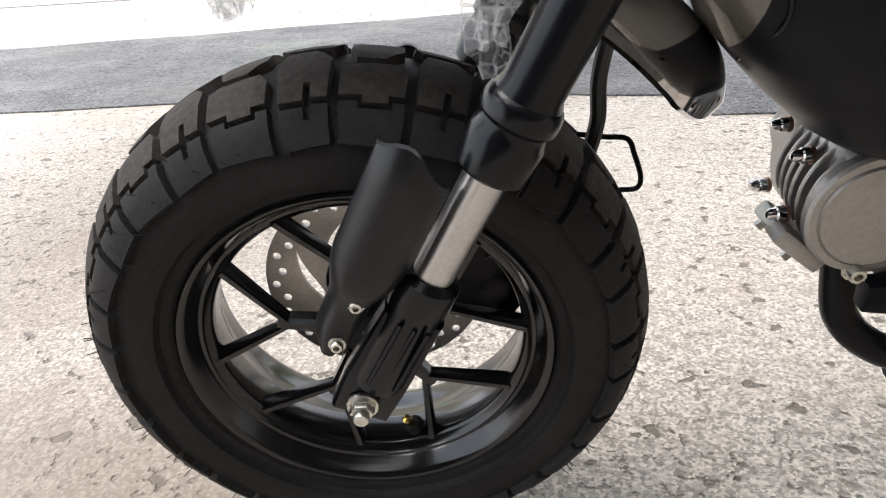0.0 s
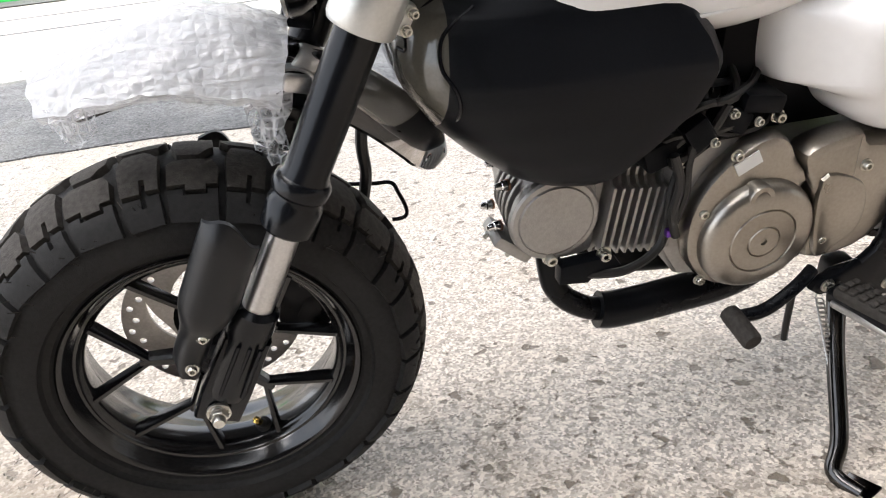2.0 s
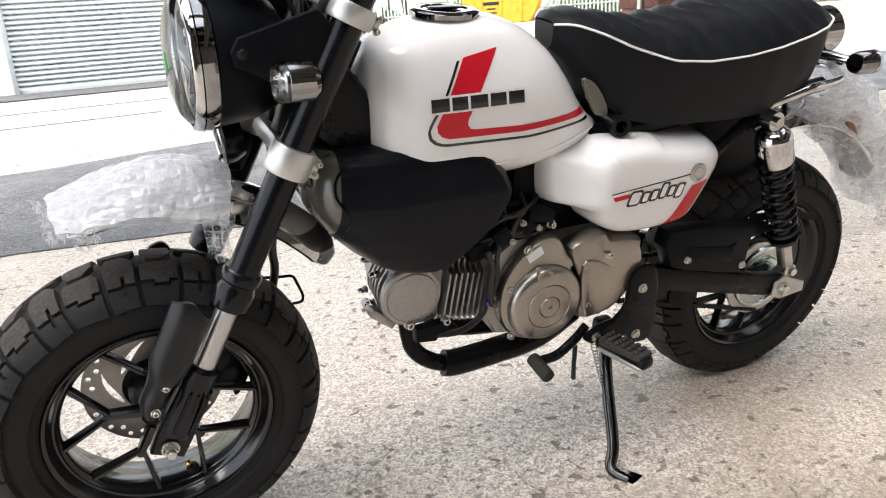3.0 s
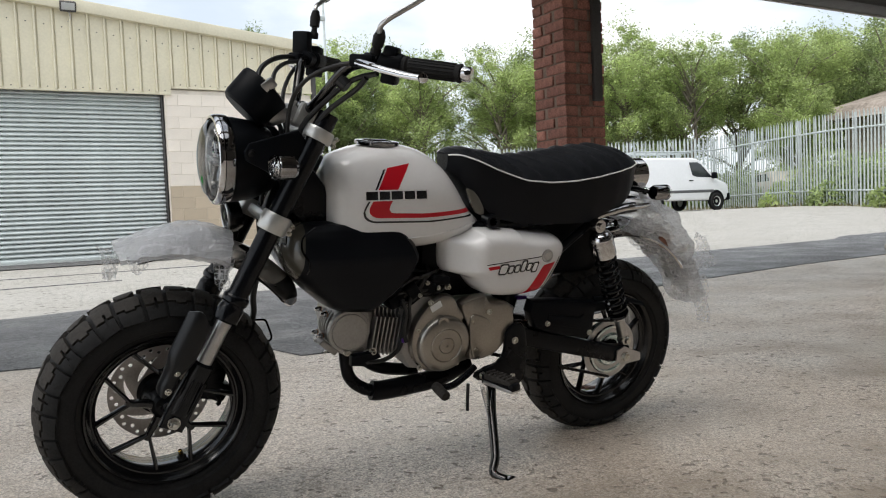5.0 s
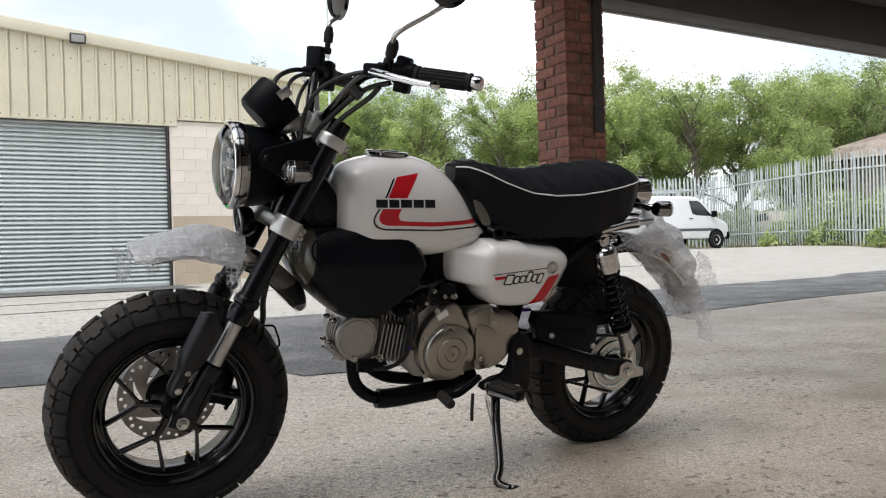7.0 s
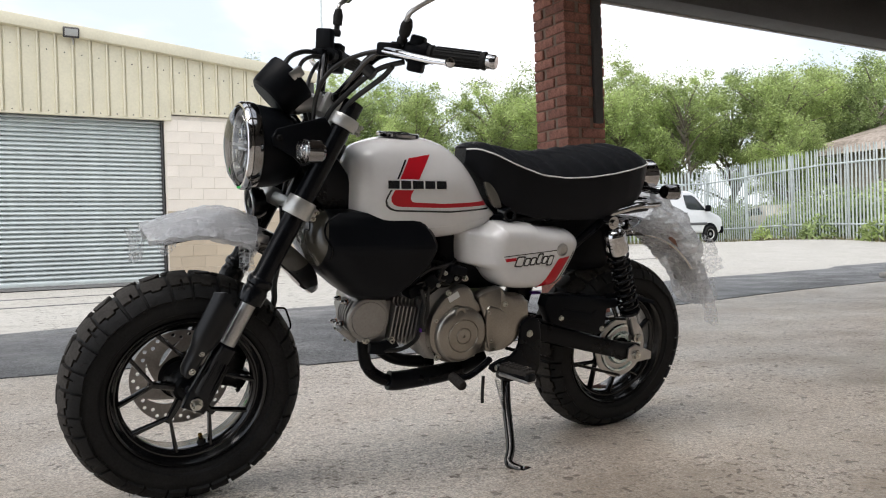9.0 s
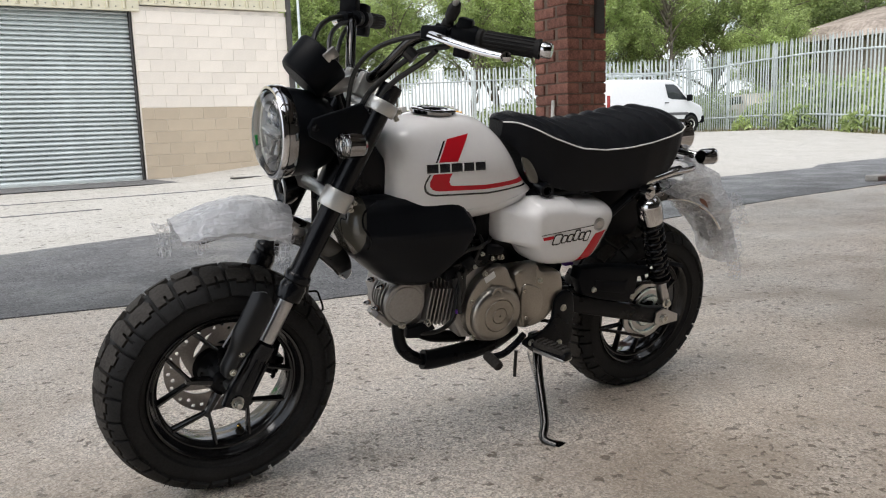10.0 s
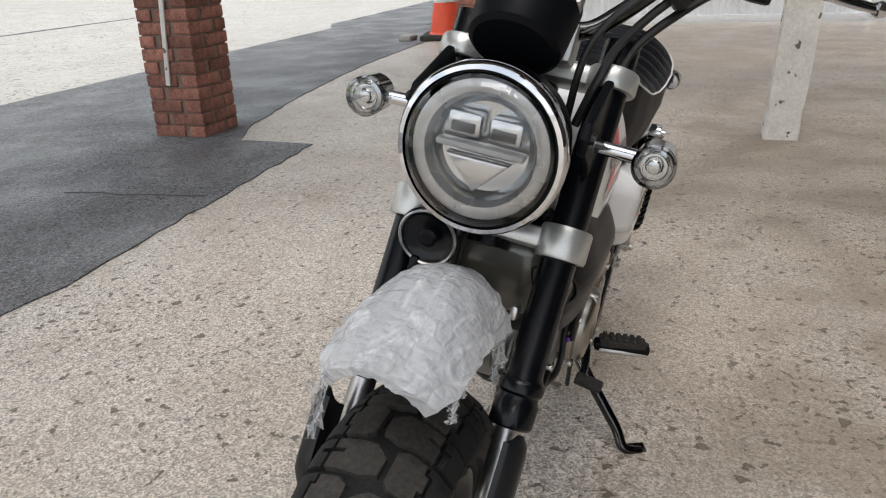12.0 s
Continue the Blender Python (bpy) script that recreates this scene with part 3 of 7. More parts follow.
# seams in the yard
for a, c in (((-6, 9.9), (12, 10.5)), ((-6, 7.9), (0.8, 8.4))):
    b = tube([(a[0] + (c[0] - a[0]) * t, a[1] + (c[1] - a[1]) * t, rise(a[0] + (c[0] - a[0]) * t, a[1] + (c[1] - a[1]) * t) - 0.012) for t in (0, 0.25, 0.5, 0.75, 1)], 0.014, 6, 6, flat=0.4)
    tagged(part("seam", b, DARK_STRIP), "dark joint between concrete slabs", "joint", kind="structure")
b = box((3.6, 11.9, rise(3.6, 11.9) - 0.004), (0.5, 0.25, 0.02), 0.004)
tagged(part("drain_cover", b, DARK_STEEL), "dark iron drain cover set in the yard", "drain cover")


# ---- shed ----
PX0, PX1, PY0, PY1, PH = 3.08, 3.435, 3.13, 3.485, 2.405
pillar = part("pillar", box(((PX0 + PX1) / 2, (PY0 + PY1) / 2, PH / 2), (PX1 - PX0 - 0.022, PY1 - PY0 - 0.022, PH), 0), MORTAR)
tagged(pillar, "worn red brick pillar holding up the shed roof", "pillar", kind="structure")
b = box((0, 0, 0), (0.215, 0.104, 0.066), 0.005, seg=1)
for v in b.verts:
    v.co += Vector([noise.noise(v.co * 60 + Vector((i * 7, 0, 0))) * 0.0022 for i in range(3)])
brick_me = bpy.data.meshes.new("brick")
bmesh.ops.recalc_face_normals(b, faces=b.faces)
b.to_mesh(brick_me)
b.free()
brick_me.materials.append(BRICK)
side = PX1 - PX0


def lay(parent, me, m, name="brick"):
    ob = new(name, me)
    ob.parent, ob.matrix_basis = parent, m
    return ob


rng = random.Random(5)
for k in range(int(PH / 0.0745)):
    z = 0.036 + k * 0.0745
    s = 1 if k % 2 else -1
    for q in range(4):
        off = pose(0, 0, 0, 0, 0, 90 * q) @ Vector((s * (side / 2 - 0.1075), -(side / 2 - 0.052), 0))
        lay(pillar, brick_me, pose((PX0 + PX1) / 2 + off.x + rng.uniform(-0.004, 0.004), (PY0 + PY1) / 2 + off.y + rng.uniform(-0.004, 0.004), z, rng.uniform(-0.8, 0.8), 0, 90 * q + rng.uniform(-1, 1)))
b = box((PX1 - 0.075, PY0 - 0.012, 1.85), (0.075, 0.03, 0.95), 0.004)
part("steel_strap", b, DARK_STEEL, pillar, "dark steel strap fixed to the pillar")
b = box((PX0 - 0.008, PY0 + 0.17, 0.62), (0.014, 0.03, 0.62), 0.003, pose(0, 0, 0, 5, 0, 0))
part("painted_batten", b, POST_WHITE, pillar, "chipped white batten")
b = box((3.9, 3.36, 2.60), (12.7, 0.24, 0.38), 0.006)
tagged(part("beam", b, DARK_STEEL), "black steel beam along the open shed front", "beam", kind="structure")
b = box((3.9, 3.497, 2.414), (12.7, 0.03, 0.03), 0.003)
tagged(part("trim", b, FASCIA), "thin pale fascia edge under the beam", "trim", kind="structure")
# roof with rooflight panels let into it, most of them near the open end
b = bmesh.new()
for y0, y1 in ((-6.1, -5.8), (-4.1, -3.9), (-2.3, -2.1), (-0.5, -0.3), (1.1, 1.3), (2.3, 3.52)):
    box((3.9, (y0 + y1) / 2, 2.86), (12.7, y1 - y0, 0.12), bm=b)
for y0, y1 in ((-5.8, -4.1), (-3.9, -2.3), (-2.1, -0.5), (-0.3, 1.1), (1.3, 2.3)):
    for x0, x1 in ((-2.45, -1.5), (0.8, 1.75), (3.6, 4.2), (6.4, 7.0), (9.6, 10.25)):
        box(((x0 + x1) / 2, (y0 + y1) / 2, 2.86), (x1 - x0, y1 - y0, 0.12), bm=b)
    for x0, x1 in ((-1.5, 0.8), (1.75, 3.6), (4.2, 6.4), (7.0, 9.6)):
        rl = part("rooflight", box(((x0 + x1) / 2, (y0 + y1) / 2, 2.90), (x1 - x0, y1 - y0, 0.006)), LENS)
        rl.visible_shadow = False
        tagged(rl, "clear rooflight sheet in the shed roof", "rooflight", "rooflights", kind="structure")
tagged(part("ceiling", b, SOFFIT), "dark underside of the shed roof between rooflights", "ceiling", kind="structure")
# unseen wall, added to close the shed and give chrome a dark reflection
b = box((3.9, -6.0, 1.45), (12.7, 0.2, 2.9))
tagged(part("wall_back", b, SOFFIT), "unseen dark wall added to close the back of the shed", "wall", kind="structure")
# unseen wall, added to block light and darken reflections on the bike's front
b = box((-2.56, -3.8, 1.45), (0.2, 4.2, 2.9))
tagged(part("wall_end", b, SOFFIT), "unseen dark wall added to cut light from the open end", "wall", kind="structure")
for x in (-2.2, 1.0, 4.5, 8.0):
    b = box((x, -1.3, 2.70), (0.12, 9.4, 0.20), 0.004)
    tagged(part("joist", b, SOFFIT), "dark roof joist under the shed ceiling", "joist", kind="structure")


def post(x, y, h):
    b = bmesh.new()
    rr = random.Random(int(x * 10))
    rows = []
    for i in range(25):
        z = h * i / 24
        w = 0.084 + 0.005 * noise.noise((x, y, z * 5))
        rows.append([b.verts.new((x + sx * w + 0.004 * noise.noise((z * 7, sx, sy)), y + sy * w - 0.06 * z + 0.004 * noise.noise((z * 6, sy, sx + 3)), z)) for sx, sy in ((-1, -1), (1, -1), (1, 1), (-1, 1))])
    for p, q in zip(rows, rows[1:]):
        for j in range(4):
            b.faces.new((p[j], p[(j + 1) % 4], q[(j + 1) % 4], q[j]))
    b.faces.new(rows[0])
    b.faces.new(rows[-1])
    bmesh.ops.bevel(b, geom=[e for e in b.edges if abs(e.verts[0].co.z - e.verts[1].co.z) > 0.03], offset=0.008, segments=1, affect="EDGES")
    return tagged(part("post", b, POST_WHITE), "chipped white painted post on the shed floor", "post", kind="structure")


post(3.62, -0.05, 2.8)
# gates and brick pier closing the shed's far end
gate_x = 10.15


def corrugated(y0, y1, z0, z1, pitch=0.075, depth=0.018):
    b = bmesh.new()
    k = int((y1 - y0) / (pitch / 4))
    cols = []
    for i in range(k + 1):
        y = y0 + (y1 - y0) * i / k
        x = gate_x + depth * (1, 0.0, -1, 0.0)[i % 4] * 0.5
        cols.append((b.verts.new((x, y, z0)), b.verts.new((x, y, z1))))
    for p, q in zip(cols, cols[1:]):
        b.faces.new((p[0], q[0], q[1], p[1]))
    r = bmesh.ops.extrude_face_region(b, geom=b.faces[:])
    for v in r["geom"]:
        if isinstance(v, bmesh.types.BMVert):
            v.co.x += 0.006
    return b


for i, (y0, y1) in enumerate(((1.2, 3.42), (-1.38, 1.14), (-3.9, -1.46), (-5.4, -3.96))):
    g = part("gate", corrugated(y0, y1, 0.10, 2.75), GATE)
    tagged(g, "white corrugated steel gate leaf at the shed end", "gate", "gate leaves", kind="structure")
    part("bottom_rail", box((gate_x - 0.02, (y0 + y1) / 2, 0.06), (0.05, y1 - y0, 0.09), 0.004), GATE, g)
    part("stile", box((gate_x - 0.02, y1 + 0.02, 1.4), (0.05, 0.05, 2.7), 0.004), GATE, g)
pier = part("pier", box((10.12, 3.78, 1.4), (0.34, 0.61, 2.8), 0), MORTAR)
tagged(pier, "red brick pier beside the white gates", "pier", kind="structure")
for k in range(37):
    z = 0.036 + k * 0.0745
    for y in ((3.585, 3.81, 3.985) if k % 2 else (3.56, 3.75, 3.97)):
        if y + 0.10 < 4.12:
            lay(pier, brick_me, pose(9.995, y, z, 0, 0, 90))
    for x in (10.06, 10.23):
        lay(pier, brick_me, pose(x, 4.05, z, 0, 0, 0))


def cone(x, y):
    root = new("traffic_cone")
    tagged(root, "red and white traffic cone on the shed floor", "cone")
    root.matrix_basis = pose(x, y, 0.0, 0, 0, 12) @ Matrix.Scale(1.13, 4)
    part("base", box((0, 0, 0.03), (0.52, 0.52, 0.06), 0.02), RUBBER, root, "black rubber base")
    R = lambda z: 0.185 - 0.15 * z / 1.0
    part("lower_cone", lathe([(0.2, 0.055), (R(0.08), 0.08), (R(0.38), 0.38), (0.02, 0.38)], 28), CONE_RED, root)
    part("sleeve", lathe([(0.02, 0.381), (R(0.38) + 0.002, 0.381), (R(0.70) + 0.002, 0.70), (0.02, 0.70)], 28), CONE_WHITE, root, "dirty white reflective sleeve")
    part("tip", lathe([(0.02, 0.701), (R(0.70), 0.701), (R(1.0), 1.0), (0.0, 1.003)], 28), CONE_RED, root)


cone(8.5, 3.43)
b = box((8.3, 3.86, 0.035), (0.26, 0.16, 0.07), 0.02)
for v in b.verts:
    v.co += Vector((0, 0, 0.012 * noise.noise(v.co * 9)))
tagged(part("stone", b, RUBBLE), "rough grey stone lying beside the traffic cone", "stone")

# ---- building across the yard ----
WY = 14.0
b = box((3.83, WY + 0.108, 1.55), (2.86, 0.2, 3.1))
wall = tagged(part("wall_building", b, JOINT), "painted blockwork wall of the unit, cream over tan", "wall", kind="structure")
b = box((-4.46, WY + 0.108, 1.55), (7.3, 0.2, 3.1))
tagged(part("wall_building_far", b, BLOCK_CREAM), "painted blockwork wall beyond the roller door", "wall", kind="structure")
b = box((-1.2, WY + 4.2, 1.9), (12.9, 7.8, 3.8))
tagged(part("wall_building_back", b, BLOCK_CREAM), "body of the industrial unit behind its front", "wall", kind="structure")


def block_mesh(name, w, material):
    b = box((0, 0, 0), (w - 0.006, 0.09, 0.209), 0.003, seg=1)
    me = bpy.data.meshes.new(name)
    bmesh.ops.recalc_face_normals(b, faces=b.faces)
    b.to_mesh(me)
    b.free()
    me.materials.append(material)
    return me


full_t, half_t = block_mesh("block", 0.44, BLOCK_TAN), block_mesh("block", 0.22, BLOCK_TAN)
full_c, half_c = block_mesh("block", 0.44, BLOCK_CREAM), block_mesh("block", 0.22, BLOCK_CREAM)
for k in range(14):
    z = 0.02 + 0.215 * k
    x, first = 2.42, True
    while x < 5.24:
        w = 0.22 if (first and k % 2) or x + 0.44 > 5.27 else 0.44
        me = (half_t if w < 0.3 else full_t) if z < 1.15 else (half_c if w < 0.3 else full_c)
        lay(wall, me, pose(x + w / 2, WY + 0.045, z + 0.1), "block")
        x += w
        first = False
# corner downpipe
b = tube([(5.33, WY - 0.02, 0.05), (5.33, WY - 0.02, 4.1)], 0.055, 12, 1)
tagged(part("downpipe", b, DARK_STEEL), "dark drainpipe at the corner of the unit", "downpipe")

door = new("roller_door")
tagged(door, "closed galvanised roller shutter door in the unit", "roller door", kind="structure")
b = bmesh.new()
prof = [(0.045, 0), (-0.020, 0.0005), (-0.030, 0.008), (-0.030, 0.020), (-0.022, 0.036), (-0.004, 0.056), (0.012, 0.066), (0.045, 0.068), (0.045, 0.0808)]
for (d0, z0), (d1, z1) in zip(prof, prof[1:]):
    b.faces.new([b.verts.new(v) for v in ((-1.55, d0, z0), (1.55, d0, z0), (1.55, d1, z1), (-1.55, d1, z1))])
bmesh.ops.remove_doubles(b, verts=b.verts, dist=1e-5)
slat_me = bpy.data.meshes.new("slat")
for f in b.faces:
    f.smooth = True
b.to_mesh(slat_me)
b.free()
slat_me.materials.append(SLAT)
for k in range(37):
    lay(door, slat_me, pose(0.80, WY + 0.15, 0.04 + k * 0.081), "slat")
part("bottom_bar", box((0.80, WY + 0.14, 0.03), (3.1, 0.05, 0.07), 0.004), SLAT, door)
part("guide_rail", box((2.365, WY + 0.10, 1.5), (0.022, 0.14, 3.0), 0.004), DARK_STEEL, door)
part("guide_rail", box((-0.78, WY + 0.03, 1.5), (0.07, 0.07, 3.0), 0.004), GALV, door)

clad = new("wall_cladding")
tagged(clad, "cream profiled steel cladding over the door", "cladding", kind="structure")


def roof_line(x):
    """The height of the cladding's top edge under the verge."""
    return 4.55 - 0.104 * (x + 0.2)


def clad_sheet(x0, x1, z0):
    """One profiled sheet with upright ribs, its top following the roof slope."""
    b = bmesh.new()
    xs, x = [], x0
    while x < x1 - 1e-6:
        for dx, d in ((0.0, 0.0), (0.005, -0.045), (0.032, -0.045), (0.038, 0.026), (0.060, 0.026), (0.064, 0.0)):
            xs.append((x + dx, d))
        x += 0.278
    xs.append((x1, 0.0))
    top = lambda x: roof_line(x)
    cols = [(b.verts.new((x, WY - 0.03 + d, z0)), b.verts.new((x, WY - 0.03 + d, top(x)))) for x, d in xs]
    for p, q in zip(cols, cols[1:]):
        b.faces.new((p[0], q[0], q[1], p[1]))
    return b


for i in range(13):
    x0 = 2.53 - 0.834 * (i + 1)
    part("sheet", clad_sheet(x0, x0 + 0.834, 3.03), CLAD, clad)
for i in range(4):
    x0 = 2.53 + 0.834 * i
    part("sheet", clad_sheet(x0, min(x0 + 0.834, 5.3), 3.15), CLAD, clad)
screw = lathe([(0, 0), (0.012, 0), (0.011, 0.006), (0, 0.008)], 8)
screw_me = bpy.data.meshes.new("fixing")
screw.to_mesh(screw_me)
screw.free()
screw_me.materials.append(DARK_STEEL)
for i in range(44):
    x = 2.53 + 0.278 * (i - 34) + 0.17
    if x < 5.2:
        for z in (roof_line(x) - 0.34, 3.07 if x < 2.53 else 3.19):
            lay(clad, screw_me, pose(x, WY - 0.031, z, 90, 0, 0), "fixing")
part("bottom_flashing", box((-2.76, WY - 0.02, 3.015), (10.58, 0.06, 0.04), 0.004), CLAD, clad)
part("bottom_flashing", box((3.92, WY - 0.02, 3.135), (2.76, 0.06, 0.04), 0.004), CLAD, clad)
slope = pose(0, 0, 0, 0, math.degrees(math.atan(0.104)), 0)
b = box((-1.4, WY - 0.04, roof_line(-1.4) + 0.05), (13.7, 0.24, 0.21), 0.02, slope)
tagged(part("roof_verge", b, CLAD), "cream verge trim along the sloping roof", "trim", kind="structure")
b = box((-1.4, WY + 4.2, roof_line(-1.4) + 0.02), (13.6, 8.2, 0.1), 0.01, slope)
tagged(part("roof", b, FASCIA), "shallow grey roof of the unit", "roof", kind="structure")
lamp = new("floodlight")
tagged(lamp, "small square floodlight on the cladding", "floodlight")
part("housing", box((0.86, WY - 0.16, 4.44), (0.26, 0.12, 0.17), 0.015, pose(0, 0, 0, 25, 0, 0)), DARK_STEEL, lamp)
part("glass", box((0.86, WY - 0.222, 4.425), (0.21, 0.012, 0.12), 0.004, pose(0, 0, 0, 25, 0, 0)), FROST, lamp)
part("bracket", tube([(0.86, WY - 0.03, 4.2), (0.9, WY - 0.08, 4.28), (0.86, WY - 0.1, 4.4)], 0.012, 8), STEEL, lamp)
pole = new("lighting_column")
tagged(pole, "slim grey steel lighting column behind the unit", "pole")
part("shaft", lathe([(0.07, 0), (0.07, 1.2), (0.045, 1.25), (0.035, 10), (0, 10)], 12, pose(9.4, 23.5, rise(9.4, 23.5) - 0.05)), GALV, pole)
part("bracket", box((9.3, 23.5, 7.2), (0.3, 0.12, 0.16), 0.03), GALV, pole)

# ---- palisade fence ----
b = prism([(-0.036, 0), (0.036, 0), (0.036, 2.85), (0.012, 3.0), (0, 2.93), (-0.012, 3.0), (-0.036, 2.85)], -0.001, 0.003)
for v in b.verts:
    v.co.y += 0.014 * (1 - abs(v.co.x) / 0.036)
pale_me = bpy.data.meshes.new("pale")
bmesh.ops.recalc_face_normals(b, faces=b.faces)
b.to_mesh(pale_me)
b.free()
pale_me.materials.append(GALV)


def fence(a, c, label):
    root = new("palisade_fence")
    tagged(root, label, "fence", "yard fences")
    d = math.dist(a, c)
    ang = math.degrees(math.atan2(c[1] - a[1], c[0] - a[0]))
    at = lambda s: (a[0] + (c[0] - a[0]) * s / d, a[1] + (c[1] - a[1]) * s / d)
    rr = random.Random(2)
    s = 0.06
    while s < d:
        x, y = at(s)
        lay(root, pale_me, pose(x, y, rise(x, y) + rr.uniform(-0.02, 0.02), rr.uniform(-0.5, 0.5), rr.uniform(-0.6, 0.6), ang + 180), "pale")
        s += 0.155
    s = 0.0
    while s <= d:
        x, y = at(s)
        part("post", box((x, y, rise(x, y) + 1.45), (0.065, 0.06, 2.95), 0.006, pose(0, 0, 0, 0, 0, ang)), GALV, root)
        s += 2.75
    for z in (0.5, 2.45):
        pts = [(*at(d * k / 8), rise(*at(d * k / 8)) + z) for k in range(9)]
        part("rail", tube(pts, 0.032, 6, 1), GALV, root)
    return root


CORNER = (25.6, 21.4)
fence(CORNER, (19.5, 3.0), "galvanised palisade fence along the yard's edge")
fence((10.5, 34.5), CORNER, "galvanised palisade fence at the back of the yard")

# name board on the fence
sd = Vector((CORNER[0] - 10.5, CORNER[1] - 34.5, 0)).normalized()
sign = new("name_board")
tagged(sign, "white board with black capital letters on the fence", "sign")
sc = Vector((10.5, 34.5, 0)) + sd * 5.97 + Vector((-sd.y, sd.x, 0)) * -0.12
sm = Matrix.Translation((sc.x, sc.y, 2.62)) @ pose(0, 0, 0, 0, 0, math.degrees(math.atan2(sd.y, sd.x)))
part("board", box((0, 0, 0), (3.3, 0.03, 0.55), 0.006, m=None), POST_WHITE, sign)
at, words = 0.0, []
for w in ("SAVILE", "BRIDGE", "MILLS"):
    txt = bpy.data.curves.new("word", "FONT")
    txt.body, txt.size, txt.extrude, txt.align_y = w, 0.36, 0.004, "CENTER"
    txt.materials.append(BLACK_DECAL)
    word = new("word", bpy.data.meshes.new_from_object(bpy.data.objects.new("letters", txt)))
    words.append((word, at))
    at += max(v.co.x for v in word.data.vertices) + 0.10
for word, x in words:
    word.parent, word.matrix_basis = sign, pose(x - (at - 0.10) / 2, -0.02, 0, 90, 0, 0)
sign.matrix_basis = sm
sign["label"] = "white board with black capital letters on the fence"


# ---- skip ----
def skip(x, y, ang):
    root = new("skip")
    tagged(root, "yellow steel rubbish skip filled with rubble", "skip")
    root.matrix_basis = pose(x, y, rise(x, y) + 0.004, 0, 0, ang) @ Matrix.Scale(0.88, 4)
    out = [(-1.25, 0), (1.25, 0), (1.75, 0.95), (1.72, 1.3), (-1.72, 1.3), (-1.75, 0.95)]
    b = bmesh.new()
    prism(out, -0.8, -0.74, 0.0, b)
    prism(out, 0.74, 0.8, 0.0, b)
    prism([(-1.25, 0), (1.25, 0), (1.25, 0.06), (-1.25, 0.06)], -0.74, 0.74, 0, b)
    prism([(1.2, 0.05), (1.25, 0), (1.75, 0.95), (1.72, 1.25), (1.67, 1.25), (1.69, 0.97)], -0.74, 0.74, 0, b)
    prism([(-1.2, 0.05), (-1.25, 0), (-1.75, 0.95), (-1.72, 1.25), (-1.67, 1.25), (-1.69, 0.97)], -0.74, 0.74, 0, b)
    part("body", b, SKIP_YELLOW, root)
    b = bmesh.new()
    for yy in (-0.82, 0.82):
        box((0, yy, 1.27), (3.5, 0.07, 0.09), 0.01, bm=b)
    part("rim", b, SKIP_YELLOW, root)
    for xx in (-0.9, 0.0, 0.9):
        part("rib", box((xx, -0.83, 0.62), (0.08, 0.06, 1.2), 0.008), SKIP_YELLOW, root)
    b = bmesh.new()
    rr = random.Random(4)
    for i in range(60):
        box((rr.uniform(-1.5, 1.5), rr.uniform(-0.65, 0.65), rr.uniform(1.15, 1.42)), [rr.uniform(0.1, 0.4) for _ in range(3)], 0.01, pose(0, 0, 0, rr.uniform(0, 90), rr.uniform(0, 90), rr.uniform(0, 90)), 1, b)
    box((0, 0, 1.05), (3.1, 1.45, 0.2), bm=b)
    part("rubble", b, RUBBLE, root, "grey rubble and offcuts")
    part("stencil", box((-0.45, -0.806, 0.85), (0.7, 0.012, 0.14), 0.0), BLACK_DECAL, root)
    part("stencil", box((-0.45, -0.806, 0.62), (0.4, 0.012, 0.07), 0.0), BLACK_DECAL, root)
    part("stencil", box((-0.45, -0.806, 0.45), (0.5, 0.012, 0.06), 0.0), BLACK_DECAL, root)


skip(16.3, 27.4, math.degrees(math.atan2(sd.y, sd.x)) + 2)


b = box((-2.9, 13.9, 0.36), (2.0, 0.05, 0.72), 0.006, pose(0, 0, 0, -4, 0, 0))
board = tagged(part("green_board", b, BOARD_GREEN), "bright green board leaning against the building wall", "board")
part("board_batten", box((-2.9, 13.865, 0.66), (2.0, 0.03, 0.05), 0.004), BOARD_GREEN, board)

